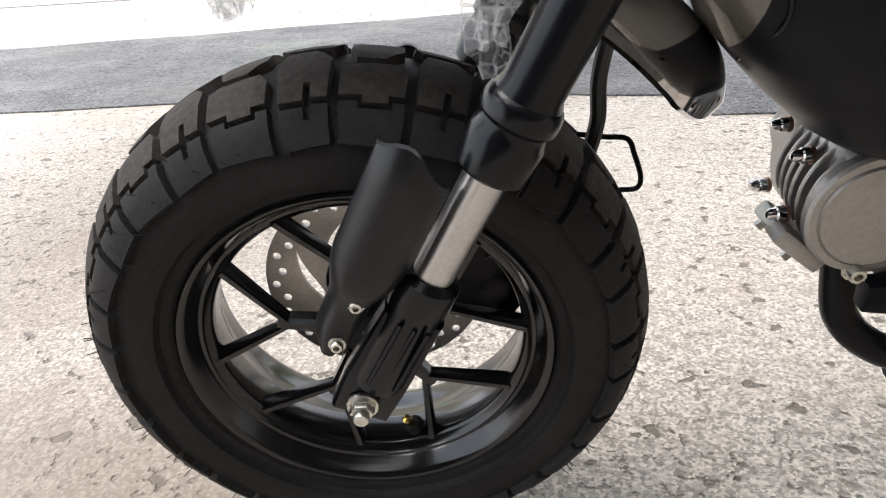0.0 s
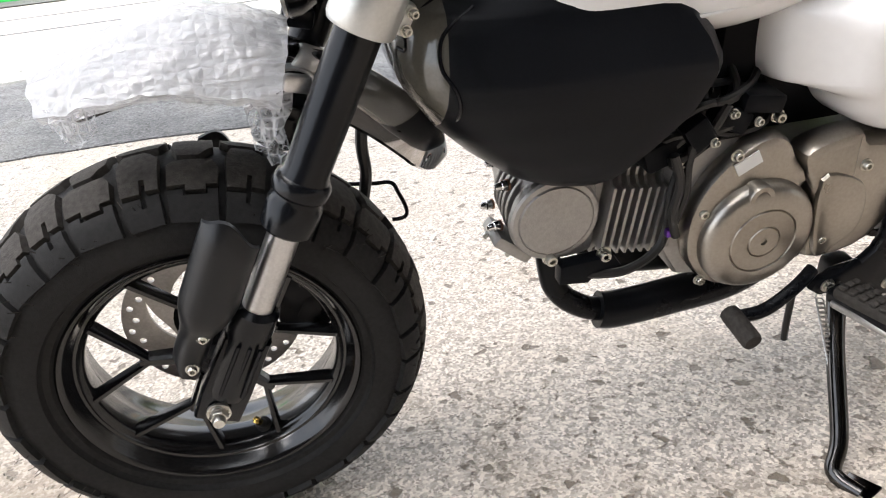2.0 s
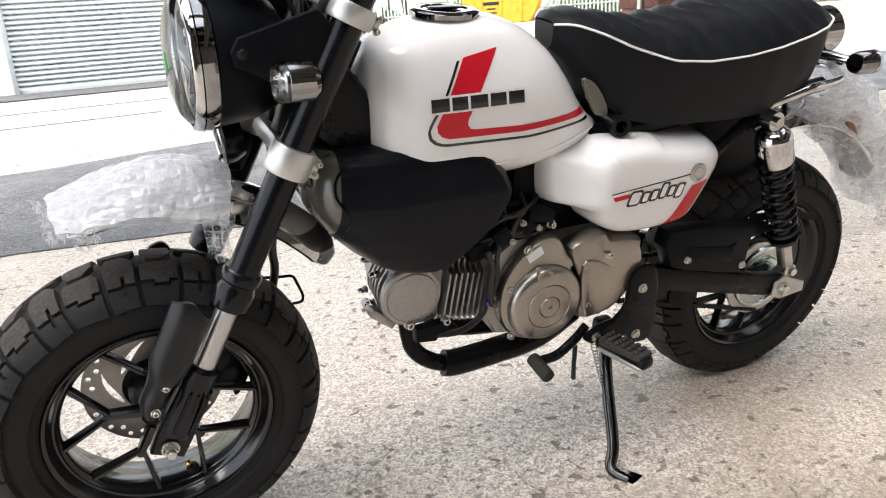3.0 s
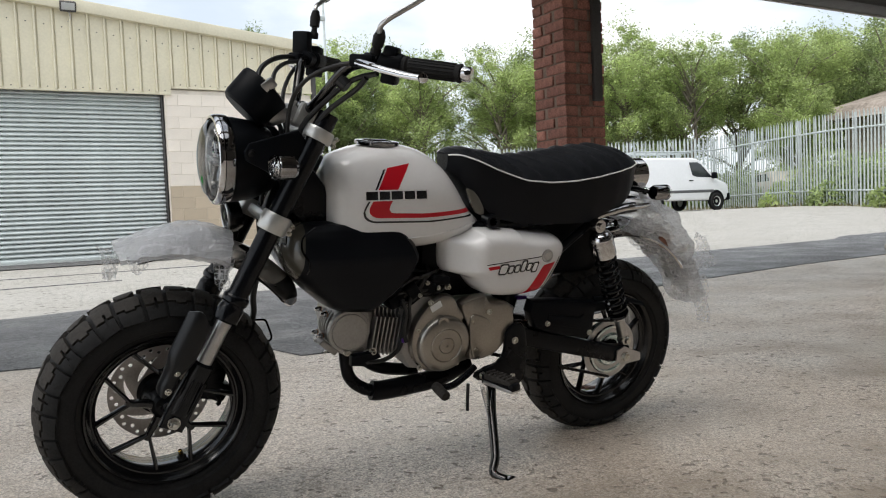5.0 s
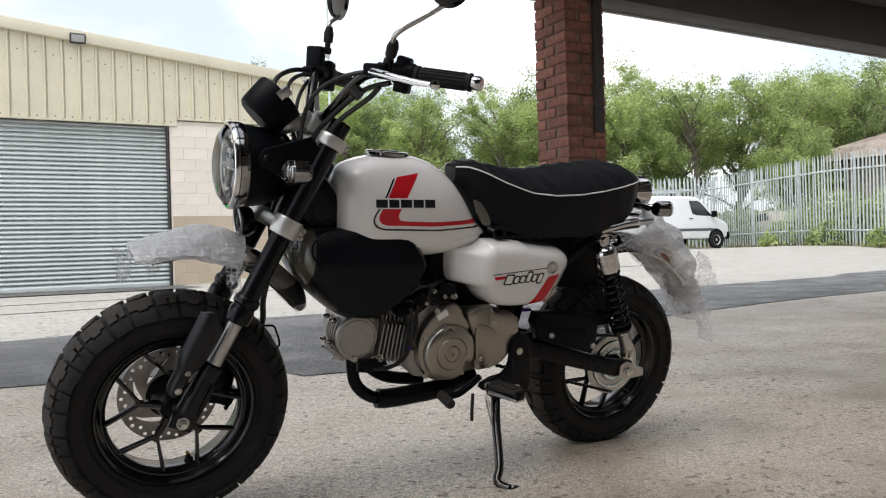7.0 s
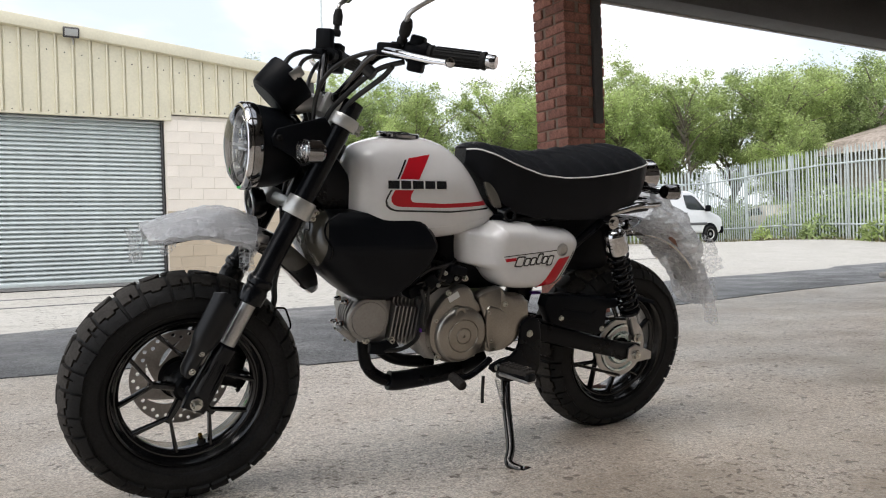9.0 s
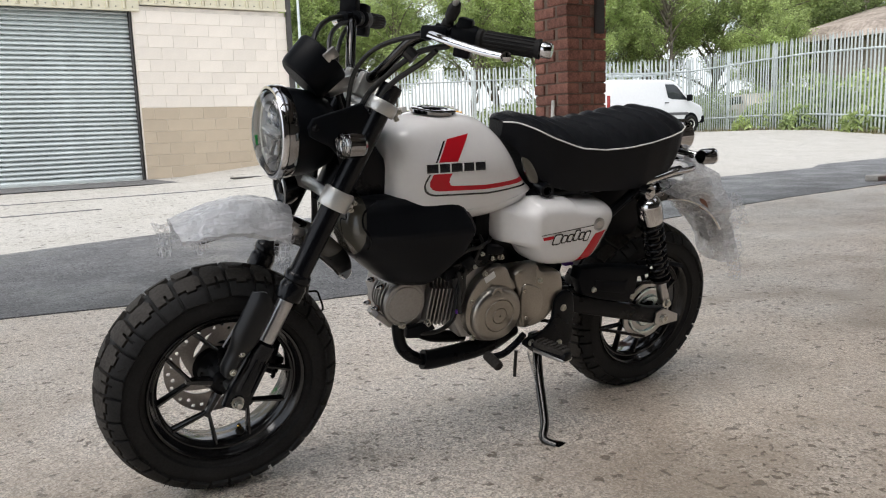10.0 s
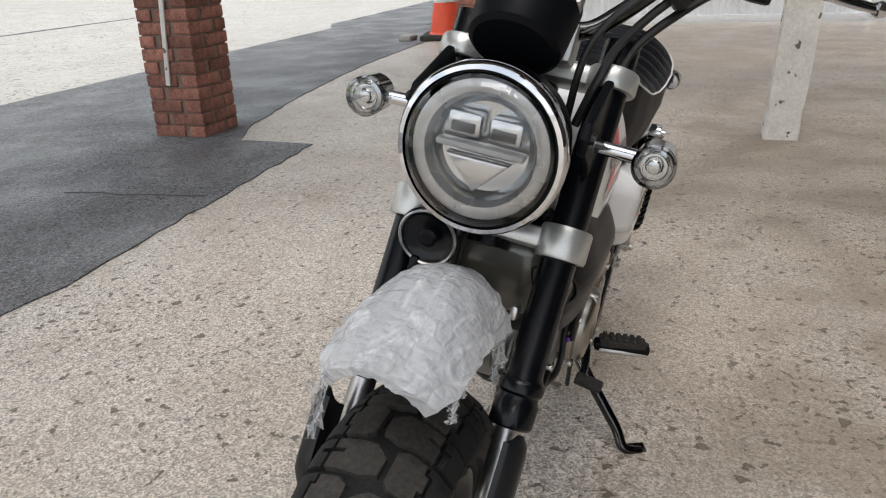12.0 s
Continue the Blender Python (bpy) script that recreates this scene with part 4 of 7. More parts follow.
# ---- vans and cars ----
def van(x, y, ang):
    root = new("van")
    tagged(root, "white panel van with a roof rack parked at the fence", "van")
    root.matrix_basis = pose(x, y, rise(x, y), 0, 0, ang)
    side_out = [(-2.45, 0.42), (2.0, 0.36), (2.18, 0.42), (2.26, 0.62), (2.22, 0.90), (2.05, 1.04), (1.6, 1.2), (0.88, 1.86), (0.66, 1.95), (0.4, 1.98), (-2.25, 1.98), (-2.42, 1.9), (-2.47, 0.8)]
    b = prism(side_out, -0.98, 0.98, 0.09, seg=3)
    for v in b.verts:
        v.co.y *= 1 - 0.07 * smooth_step(1.0, 2.0, v.co.z)
    part("body", b, VAN_WHITE, root)
    for s in (-1, 1):
        b = prism([(0.24, 1.80), (0.62, 1.80), (0.80, 1.72), (1.38, 1.22), (0.55, 1.26), (0.36, 1.32)], s * 0.90, s * 0.9735, 0.004)
        part("side_window", b, VAN_GLASS, root)
        part("door_handle", box((0.28, s * 0.985, 1.13), (0.2, 0.02, 0.035), 0.006), PLASTIC, root)
        part("door_mirror", box((1.36, s * 1.08, 1.30), (0.14, 0.2, 0.24), 0.04), PLASTIC, root)
        part("side_trim", box((-0.2, s * 0.985, 0.72), (3.2, 0.02, 0.1), 0.006), VAN_TRIM, root)
        part("headlight", box((2.10, s * 0.80, 0.92), (0.26, 0.3, 0.16), 0.05, pose(0, 0, 0, 0, 20, 0)), FROST, root)
        part("tail_light", box((-2.46, s * 0.88, 1.15), (0.05, 0.14, 0.55), 0.02), RED_LENS, root)
        for wx in (-1.5, 1.55):
            w = part("wheel", lathe([(0.2, -0.09), (0.29, -0.1), (0.325, -0.06), (0.325, 0.06), (0.29, 0.1), (0.2, 0.09)], 28, ax((wx, s * 0.925, 0.325), (0, 1, 0))), RUBBER_SIDE, root)
            part("hubcap", lathe([(0, 0.065), (0.05, 0.07), (0.07, 0.05), (0.15, 0.05), (0.19, 0.085), (0.2, 0.07), (0.2, 0.03), (0, 0.03)], 24, ax((wx, s * 0.925, 0.325), (0, s, 0))), SILVER, w)
            part("wheel_arch", lathe([(0, 0.0), (0.395, 0.0), (0.395, 0.006), (0, 0.006)], 28, ax((wx, s * 0.979, 0.36), (0, s, 0))), PLASTIC, root)
    m = pose(1.45, 0, 1.53, 0, 0, 0)
    part("windscreen", prism([(1.56, 1.235), (1.61, 1.24), (0.92, 1.868), (0.86, 1.86)], -0.8, 0.8, 0.005), VAN_GLASS, root)
    part("bumper", box((2.18, 0, 0.5), (0.22, 1.98, 0.30), 0.06), PLASTIC, root)
    part("grille", box((2.24, 0, 0.80), (0.06, 1.0, 0.16), 0.02), PLASTIC, root)
    part("number_plate", box((-2.5, 0.0, 0.72), (0.02, 0.52, 0.11), 0.004), SKIP_YELLOW, root)
    for yy in (-0.65, 0.65):
        part("roof_rail", tube([(-2.2, yy, 2.2), (0.6, yy, 2.2)], 0.034, 8, 1), GALV, root)
    for i in range(6):
        part("crossbar", tube([(-2.1 + 0.52 * i, -0.68, 2.19), (-2.1 + 0.52 * i, 0.68, 2.19)], 0.026, 8, 1), GALV, root)
        for yy in (-0.65, 0.65):
            part("rack_foot", box((-2.1 + 0.52 * i, yy, 2.08), (0.05, 0.04, 0.24), 0.005), GALV, root)


van(21.73, 20.3, -2)


def car(x, y, ang, material, label, z=None):
    root = new("car")
    tagged(root, label, "car", "cars behind the fence")
    root.matrix_basis = pose(x, y, rise(x, y), 0, 0, ang)
    out = [(-2.05, 0.35), (2.0, 0.3), (2.12, 0.6), (1.95, 0.82), (1.05, 0.95), (0.45, 1.4), (-1.0, 1.45), (-1.75, 1.05), (-2.08, 0.95)]
    b = prism(out, -0.85, 0.85, 0.08, seg=3)
    for v in b.verts:
        v.co.y *= 1 - 0.2 * smooth_step(0.85, 1.45, v.co.z)
    part("body", b, material, root)
    for s in (-1, 1):
        b = prism([(-1.35, 1.0), (0.75, 1.0), (0.38, 1.32), (-0.95, 1.36)], s * 0.76, s * 0.80, 0.004)
        part("side_window", b, VAN_GLASS, root)
        for wx in (-1.3, 1.3):
            w = part("wheel", lathe([(0.18, -0.09), (0.31, -0.08), (0.31, 0.08), (0.18, 0.09)], 22, ax((wx, s * 0.78, 0.31), (0, 1, 0))), RUBBER, root)
            part("hubcap", lathe([(0, 0.085), (0.18, 0.08), (0.18, 0.05), (0, 0.05)], 18, ax((wx, s * 0.78, 0.31), (0, s, 0))), SILVER, w)
    part("tail_light", box((-2.05, 0.62, 0.85), (0.06, 0.28, 0.14), 0.02), RED_LENS, root)
    part("tail_light", box((-2.05, -0.62, 0.85), (0.06, 0.28, 0.14), 0.02), RED_LENS, root)


car(28.3, 20.5, 60, mat("beige_car_paint", (0.5, 0.45, 0.38), 0.3, coat=0.5), "pale beige car parked behind the palisade fence")
car(28.0, 16.6, 75, mat("silver_car_paint", (0.5, 0.52, 0.54), 0.3, 0.5, coat=0.5), "silver car parked behind the palisade fence")

# ---- far shed behind the fence ----
barn = new("warehouse")
tagged(barn, "low stone warehouse with a weathered grey roof", "warehouse")
bx, by = 36.0, 15.5
part("wall", box((bx + 5, by, 2.0), (14, 11, 4.2), 0.02), mat("weathered_stone_wall", (0.33, 0.28, 0.22), 0.9, var=0.3, scale=0.8, fine=5, bump=0.4, bscale=12), barn)
b = prism([(-8.0, 4.05), (-7.2, 4.7), (2.0, 6.8), (9, 5.2), (9, 4.05)], -6, 6, 0.03, m=Matrix.Translation((bx + 5, by, 0)))
part("roof", b, mat("weathered_roof_sheet", (0.24, 0.19, 0.15), 0.85, var=0.4, scale=0.9, fine=7, tint=(0.34, 0.29, 0.25)), barn)

# ---- rough ground behind the fence ----
for pts in ([(10.3, 34.9), (25.9, 21.7), (70, 25), (40, 90), (-10, 80)], [(25.9, 21.7), (19.9, 2.9), (18.6, -3), (70, -3), (70, 25)]):
    b = bmesh.new()
    f = b.faces.new([b.verts.new((x, y, 0)) for x, y in pts])
    for n2, val in [((1, 0, 0), 12 + 2.0 * i) for i in range(14)] + [((0, 1, 0), 0 + 2.0 * i) for i in range(20)]:
        bmesh.ops.bisect_plane(b, geom=b.verts[:] + b.edges[:] + b.faces[:], plane_co=(val * n2[0], val * n2[1], 0), plane_no=n2, dist=1e-4)
    for v in b.verts:
        v.co.z = rise(v.co.x, v.co.y) + 0.02
    tagged(part("verge", b, VERGE), "rough grassy ground behind the fence", "ground", kind="structure")

# ---- trees ----
def make_tree(seed, h, spread, material, leaves=30000):
    rr = random.Random(seed)
    root = new("tree")
    b = bmesh.new()
    trunk_top = h * 0.42
    tube([(0, 0, -0.1), (rr.uniform(-0.2, 0.2), rr.uniform(-0.2, 0.2), trunk_top * 0.5), (rr.uniform(-0.4, 0.4), rr.uniform(-0.4, 0.4), trunk_top), (rr.uniform(-0.5, 0.5), rr.uniform(-0.5, 0.5), h * 0.8)], (0.16, 0.04), 8, 5, b)
    tips = []
    for i in range(34):
        a = rr.uniform(0, 2 * math.pi)
        z0 = h * rr.uniform(0.18, 0.7)
        reach = spread * rr.uniform(0.45, 1.0) * (1.15 - 0.6 * z0 / h)
        z1 = min(h * 0.97, z0 + reach * rr.uniform(0.4, 1.2))
        e = Vector((math.cos(a) * reach, math.sin(a) * reach, z1))
        mid = Vector((math.cos(a) * reach * 0.45, math.sin(a) * reach * 0.45, z0 + (z1 - z0) * 0.65))
        tube([(0, 0, z0), mid, e], (0.075, 0.016), 5, 4, b)
        tips += [(e, rr.uniform(0.45, 0.85)), (mid.lerp(e, 0.5), rr.uniform(0.4, 0.75)), (mid, rr.uniform(0.35, 0.6))]
        for k in range(3):
            side = Vector((rr.uniform(-1, 1), rr.uniform(-1, 1), rr.uniform(-0.4, 0.9))) * spread * 0.22
            tips.append((e.lerp(mid, rr.random() * 0.6) + side, rr.uniform(0.25, 0.55)))
    for i in range(7):
        tips.append((Vector((rr.uniform(-0.6, 0.6) * spread * 0.6, rr.uniform(-0.6, 0.6) * spread * 0.6, h * rr.uniform(0.72, 0.98))), rr.uniform(0.5, 1.0)))
    part("trunk", b, BARK, root, "forked trunk with thin pale limbs")
    verts, faces = [], []
    for i in range(leaves):
        c, r = tips[rr.randrange(len(tips))]
        d = Vector((rr.gauss(0, 1), rr.gauss(0, 1), rr.gauss(0, 0.8))).normalized() * r * (rr.random() ** 0.45)
        p = c + d
        if p.z < 0.3:
            continue
        s = rr.uniform(0.03, 0.072)
        q = Euler((rr.uniform(-0.9, 0.9), rr.uniform(-0.9, 0.9), rr.uniform(0, 6.28))).to_matrix()
        k = len(verts)
        for v in ((-1.3, 0, 0), (-0.3, -0.55, 0.12), (1.3, 0, -0.1), (-0.2, 0.55, 0.12)):
            verts.append(p + q @ (Vector(v) * s))
        faces.append((k, k + 1, k + 2, k + 3))
    me = bpy.data.meshes.new("crown")
    me.from_pydata(verts, [], faces)
    me.materials.append(material)
    ob = new("crown", me)
    ob.parent = root
    return root


t1 = tagged(make_tree(1, 9.5, 3.4, LEAF), "tall broadleaf tree behind the fence", "tree", "trees behind the fence")
t2 = tagged(make_tree(2, 8.8, 3.6, LEAF_DARK), "dark bushy broadleaf tree behind the fence", "tree", "trees behind the fence")
t3 = tagged(make_tree(3, 7.6, 3.0, LEAF), "young broadleaf tree with open crown", "tree", "trees behind the fence")
spots = [(t1, 22.5, 32.5, 0, 0.95), (t2, 15.0, 36.5, 0, 1.0), (t3, 18.6, 34.0, 0, 1.05)]
for ob, x, y, a, s in spots:
    ob.matrix_basis = pose(x, y, 0.2, 0, 0, a) @ Matrix.Scale(s, 4)
more = [(t2, 11.5, 38.5, 70, 1.05), (t3, 27.5, 28.5, 120, 1.0), (t1, 30.5, 27.0, 40, 0.88), (t2, 33.5, 31.0, 160, 1.0), (t3, 34.5, 24.5, 200, 1.05), (t1, 37.5, 26.0, 250, 0.95),
        (t2, 40.0, 22.5, 20, 1.0), (t3, 43.0, 26.0, 90, 1.25), (t2, 26.0, 36.0, 300, 1.1), (t1, 44.5, 19.0, 310, 0.9), (t1, 8.0, 40.0, 130, 0.95), (t2, 20.5, 41.0, 215, 1.1), (t3, 32.0, 22.0, 15, 0.62), (t3, 47.0, 15.0, 33, 1.0), (t3, 24.5, 30.0, 77, 0.95), (t1, 17.0, 38.5, 12, 1.0), (t3, 13.5, 36.0, 142, 1.05), (t1, 29.0, 32.0, 260, 1.05), (t2, 36.0, 28.5, 48, 1.0), (t3, 40.5, 26.5, 190, 1.15)]
for ob, x, y, a, s in more:
    c = copy_thing(ob, pose(x, y, 0.2, 0, 0, a))
    c.scale = (s * 1.07, s * 1.07, s * 1.09)


def bush(x, y, s, seed):
    rr = random.Random(seed)
    verts, faces = [], []
    for i in range(4600):
        d = Vector((rr.gauss(0, 1), rr.gauss(0, 1), abs(rr.gauss(0, 1)))).normalized() * (rr.random() ** 0.4)
        p = Vector((x, y, rise(x, y))) + Vector((d.x * s * 1.5, d.y * s, d.z * s * (0.8 + 0.4 * noise.noise((d.x * 2, d.y * 2, seed)))))
        z = rr.uniform(0.055, 0.115)
        q = Euler((rr.uniform(-1, 1), rr.uniform(-1, 1), rr.uniform(0, 6.28))).to_matrix()
        k = len(verts)
        verts += [p + q @ (Vector(v) * z) for v in ((-1.3, 0, 0), (-0.3, -0.55, 0.1), (1.3, 0, 0), (-0.2, 0.55, 0.1))]
        faces.append((k, k + 1, k + 2, k + 3))
    me = bpy.data.meshes.new("shrub")
    me.from_pydata(verts, [], faces)
    me.materials.append(LEAF_DARK if seed % 2 else LEAF)
    tagged(new("shrub", me), "overgrown green shrub behind the palisade fence", "shrub", "shrubs behind the fence")


for i, (x, y, s) in enumerate(((26.0, 17.6, 1.3), (25.2, 14.6, 1.6), (24.4, 12.2, 1.5), (23.5, 9.6, 1.2), (27.5, 23.5, 1.6), (21.5, 27.2, 1.4), (17.0, 31.5, 1.6), (13.0, 34.6, 1.4), (24.0, 25.2, 1.5), (26.5, 15.8, 2.0), (29.2, 18.2, 2.3), (29.5, 20.8, 2.1), (27.8, 14.2, 2.4), (28.6, 22.8, 2.2), (26.8, 12.4, 2.2), (30.5, 16.6, 2.6), (25.6, 10.4, 2.0), (31.5, 19.5, 2.6), (26.5, 25.8, 2.2), (22.5, 29.0, 2.1))):
    bush(x, y, s, i)
# overgrown verge along the fence foot
for a, c in ((CORNER, (19.5, 3.0)), ((10.5, 34.5), CORNER)):
    verts, faces = [], []
    rr = random.Random(9)
    d = math.dist(a, c)
    for i in range(2600):
        s = rr.random()
        x, y = a[0] + (c[0] - a[0]) * s + rr.uniform(-0.25, 0.5), a[1] + (c[1] - a[1]) * s + rr.uniform(-0.3, 0.4)
        hh = rr.uniform(0.05, 0.3) * (0.6 + 0.6 * noise.noise((x * 0.8, y * 0.8, 0)))
        an = rr.uniform(0, 6.28)
        k = len(verts)
        z = rise(x, y) - 0.012
        verts += [(x - 0.015 * math.cos(an), y - 0.015 * math.sin(an), z), (x + 0.015 * math.cos(an), y + 0.015 * math.sin(an), z), (x + rr.uniform(-0.08, 0.08), y + rr.uniform(-0.08, 0.08), z + abs(hh))]
        faces.append((k, k + 1, k + 2))
    me = bpy.data.meshes.new("grass")
    me.from_pydata(verts, [], faces)
    me.materials.append(VERGE)
    tagged(new("grass", me), "rough grass along the foot of the fence", "grass", kind="stuff")


# ---- the motorcycle ----
# x runs to the rear, y to the bike's right, z up from the front tyre's contact
def bolts(name, spots, parent, d, r=0.006, h=0.006, material=None):
    """Separate bolts, one part each."""
    for c in spots:
        part(name, bolt(c, d, r, h), material or ZINC, parent)


BIKE = pose(-0.065, 0.69, 0.0, 0, 0, -1.5) @ pose(0, 0, 0, 0, 0.4, 0) @ pose(0, 0, 0, 11.5, 0, 0)
bike = new("motorcycle")
tagged(bike, "small white, red and black retro motorcycle leaning on its side stand", "motorcycle")
bike.matrix_basis = BIKE
YAX = (0, 1, 0)


CROWN = [
    [(0.03, 0.10), (0.09, -0.09), (0.30, -0.10), (0.435, 0.06), (0.425, 0.50), (0.30, 0.50), (0.295, 0.36), (0.245, 0.36), (0.24, 0.52), (0.05, 0.52)],
    [(0.49, 0.22), (0.56, 0.15), (0.92, 0.15), (0.985, 0.26), (0.975, 0.48), (0.86, 0.48), (0.86, 0.55), (0.66, 0.55), (0.66, 0.48), (0.485, 0.48)],
]
SHOULDER = [
    [(0.045, 0.56), (0.24, 0.56), (0.245, 0.66), (0.295, 0.66), (0.30, 0.54), (0.43, 0.54), (0.445, 0.84), (0.05, 0.86)],
    [(0.485, 0.52), (0.63, 0.52), (0.63, 0.59), (0.89, 0.59), (0.89, 0.52), (0.985, 0.52), (0.99, 0.86), (0.49, 0.84)],
]


def tread(cx, cz, prof, pitches, height, half):
    """Tread blocks: notched lugs cut in the flat, then bent round the tyre. prof maps s (0..1) to (radius, y)."""
    flat = bmesh.new()
    for poly in half:
        cu, cv = sum(p[0] for p in poly) / len(poly), sum(p[1] for p in poly) / len(poly)
        lo = [flat.verts.new((u, v, -0.15)) for u, v in poly]
        hi = [flat.verts.new((u + (cu - u) * 0.05, v + (cv - v) * 0.05, 1.0)) for u, v in poly]
        k = len(poly)
        for q in range(k):
            flat.faces.new((lo[q], lo[(q + 1) % k], hi[(q + 1) % k], hi[q]))
        flat.faces.new(hi)
    for n2, vals in (((0, 1, 0), [-0.08 + 0.08 * q for q in range(1, 13)]), ((1, 0, 0), [0.1 * q for q in range(1, 10)])):
        for val in vals:
            bmesh.ops.bisect_plane(flat, geom=flat.verts[:] + flat.edges[:] + flat.faces[:], plane_co=(val * n2[0], val * n2[1], 0), plane_no=n2, dist=1e-4)
    pts = [tuple(v.co) for v in flat.verts]
    flat.verts.index_update()
    polys = [[v.index for v in f.verts] for f in flat.faces]
    flat.free()
    b = bmesh.new()
    for i in range(pitches):
        for sgn, shift in ((1, -0.2), (-1, 0.3)):
            vs = []
            for u, v, h in pts:
                phi = 2 * math.pi * (i + u + shift) / pitches
                r, y = prof(v)
                r2, y2 = prof(min(1.0, v + 0.02))
                r1, y1 = prof(v - 0.02)
                nr, ny = y2 - y1, r1 - r2
                k = math.hypot(nr, ny) or 1
                hh = h * height * (1 - 0.35 * smooth_step(0.8, 1.0, v))
                vs.append(b.verts.new((cx - (r + hh * nr / k) * math.cos(phi), sgn * (y + hh * ny / k), cz + (r + hh * nr / k) * math.sin(phi))))
            for f in polys:
                b.faces.new([vs[q] for q in f])
    return b


def wheel(name, cx, cz, R, hw, label, front):
    rim_r = 0.168
    m = ax((cx, 0, cz), YAX)
    bw = hw * 0.76
    side = [(rim_r - 0.004, bw), (rim_r, bw + 0.003), (rim_r - 0.0025, bw + 0.0055), (rim_r - 0.006, bw + 0.004), (rim_r - 0.009, bw + 0.0005), (rim_r - 0.0125, bw - 0.0065), (0.1530, bw - 0.0100), (0.1515, bw - 0.0128), (0.1485, bw - 0.0136), (0.1470, bw - 0.0165), (0.1435, bw - 0.0190), (0.1412, bw - 0.0215), (0.1402, bw - 0.0250), (0.1408, bw * 0.35), (0.1425, 0.0)]
    far = [(0.1455, 0.008), (0.1500, 0.018), (0.1540, 0.032)] + side[5::-1]
    b = lathe([(r, -y) for r, y in side] + far + [(rim_r - 0.004, -bw)], 96, m)
    root = part(name, b, RIM, bike, label)
    # tyre carcass
    c = [(rim_r - 0.003, bw - 0.002), (rim_r + 0.004, bw + 0.006), (rim_r + 0.011, bw + 0.007), (rim_r + 0.014, bw + 0.011), (R - 0.075, hw - 0.003), (R - 0.059, hw), (R - 0.044, hw * 0.96), (R - 0.029, hw * 0.82), (R - 0.018, hw * 0.58), (R - 0.0108, hw * 0.32), (R - 0.008, 0)]
    c2 = c + [(r, -y) for r, y in c[-2::-1]]
    part("tyre", lathe([(r, y) for r, y in c2], 120, m), RUBBER_SIDE, root, "black rubber tyre sidewall")
    line = c[:-7:-1]
    line = [(r, -y) for r, y in line[:0:-1]] + line
    ds = [0]
    for p, q in zip(line, line[1:]):
        ds.append(ds[-1] + math.dist(p, q))

    def prof(s):
        d = ds[-1] * (0.5 + 0.5 * s)
        return float(np.interp(d, ds, [p[0] for p in line])), float(np.interp(d, ds, [p[1] for p in line]))

    b = tread(cx, cz, prof, 15, 0.0070, SHOULDER)
    for f in b.faces:
        f.material_index = 1
    part("tread", merge(b, tread(cx, cz, prof, 15, 0.0078, CROWN)), RUBBER, root, "chunky notched tread blocks").data.materials.append(RUBBER_SIDE)
    # moulding hairs left on the new tyre
    b = bmesh.new()
    rr = random.Random(8)
    for i in range(90):
        phi = rr.uniform(0, 2 * math.pi)
        r, y = prof(rr.uniform(0.5, 0.95))
        d = Vector((-math.cos(phi), 0, math.sin(phi)))
        p = Vector((cx, -y, cz)) + d * (r + 0.003)
        q = p + d * 0.011 + Vector((rr.uniform(-0.004, 0.004), -0.006, rr.uniform(-0.004, 0.004)))
        tube([p, q], 0.0005, 3, 1, b)
    tagged(part("moulding_hair", b, RUBBER, root), kind="stuff")
    # spokes: five arms that fork in two
    hub = lathe([(0, -0.03), (0.022, -0.03), (0.03, -0.024), (0.034, -0.01), (0.036, 0.02), (0.042, 0.034), (0.042, 0.046), (0, 0.046)], 36, m)
    part("hub", hub, SATIN, root)
    for k in range(5):
        a0 = radians(12.3 + 72 * k) if front else radians(30 + 72 * k)
        b = bmesh.new()

        def pt(a, r, y):
            return Vector((cx - r * math.cos(a), y, cz + r * math.sin(a)))

        def arm(p, q, w0, w1, d0, d1):
            d = (q - p).normalized()
            n2 = d.cross(Vector(YAX)).normalized()
            vs = []
            for c3, w, dd in ((p, w0, d0), (q, w1, d1)):
                ring = [(-w, -dd), (-w * 0.55, -dd - 0.004), (w * 0.55, -dd - 0.004), (w, -dd), (w, dd), (-w, dd)]
                vs.append([b.verts.new(c3 + n2 * u + Vector((0, v, 0))) for u, v in ring])
            for j in range(6):
                b.faces.new((vs[0][j], vs[0][(j + 1) % 6], vs[1][(j + 1) % 6], vs[1][j]))
            b.faces.new(vs[0])
            b.faces.new(vs[1])

        j0 = pt(a0, 0.0775, -0.024)
        arm(pt(a0, 0.028, -0.020), j0 + (j0 - pt(a0, 0, -0.024)).normalized() * 0.006, 0.0090, 0.0056, 0.0065, 0.005)
        for s in (-1, 1):
            arm(pt(a0 + s * 0.02, 0.0735, -0.024), pt(a0 + s * 0.372, 0.1435, -0.026), 0.0034, 0.0044, 0.0045, 0.007)
        part("spoke", b, RIM, root)
    if front:
        # perforated disc, carrier and caliper on the right
        b = bmesh.new()

        def ring(r, k, cxx=0.0, czz=0.0):
            vs = [b.verts.new((cxx + r * math.cos(2 * math.pi * i / k), czz + r * math.sin(2 * math.pi * i / k), 0)) for i in range(k)]
            return [b.edges.new((vs[i], vs[(i + 1) % k])) for i in range(k)]

        es = ring(0.110, 64) + ring(0.046, 40)
        for i in range(18):
            a = 2 * math.pi * i / 18
            for r, da in ((0.101, 0.0), (0.0935, 0.17)):
                es += ring(0.0042, 10, r * math.cos(a + da), r * math.sin(a + da))
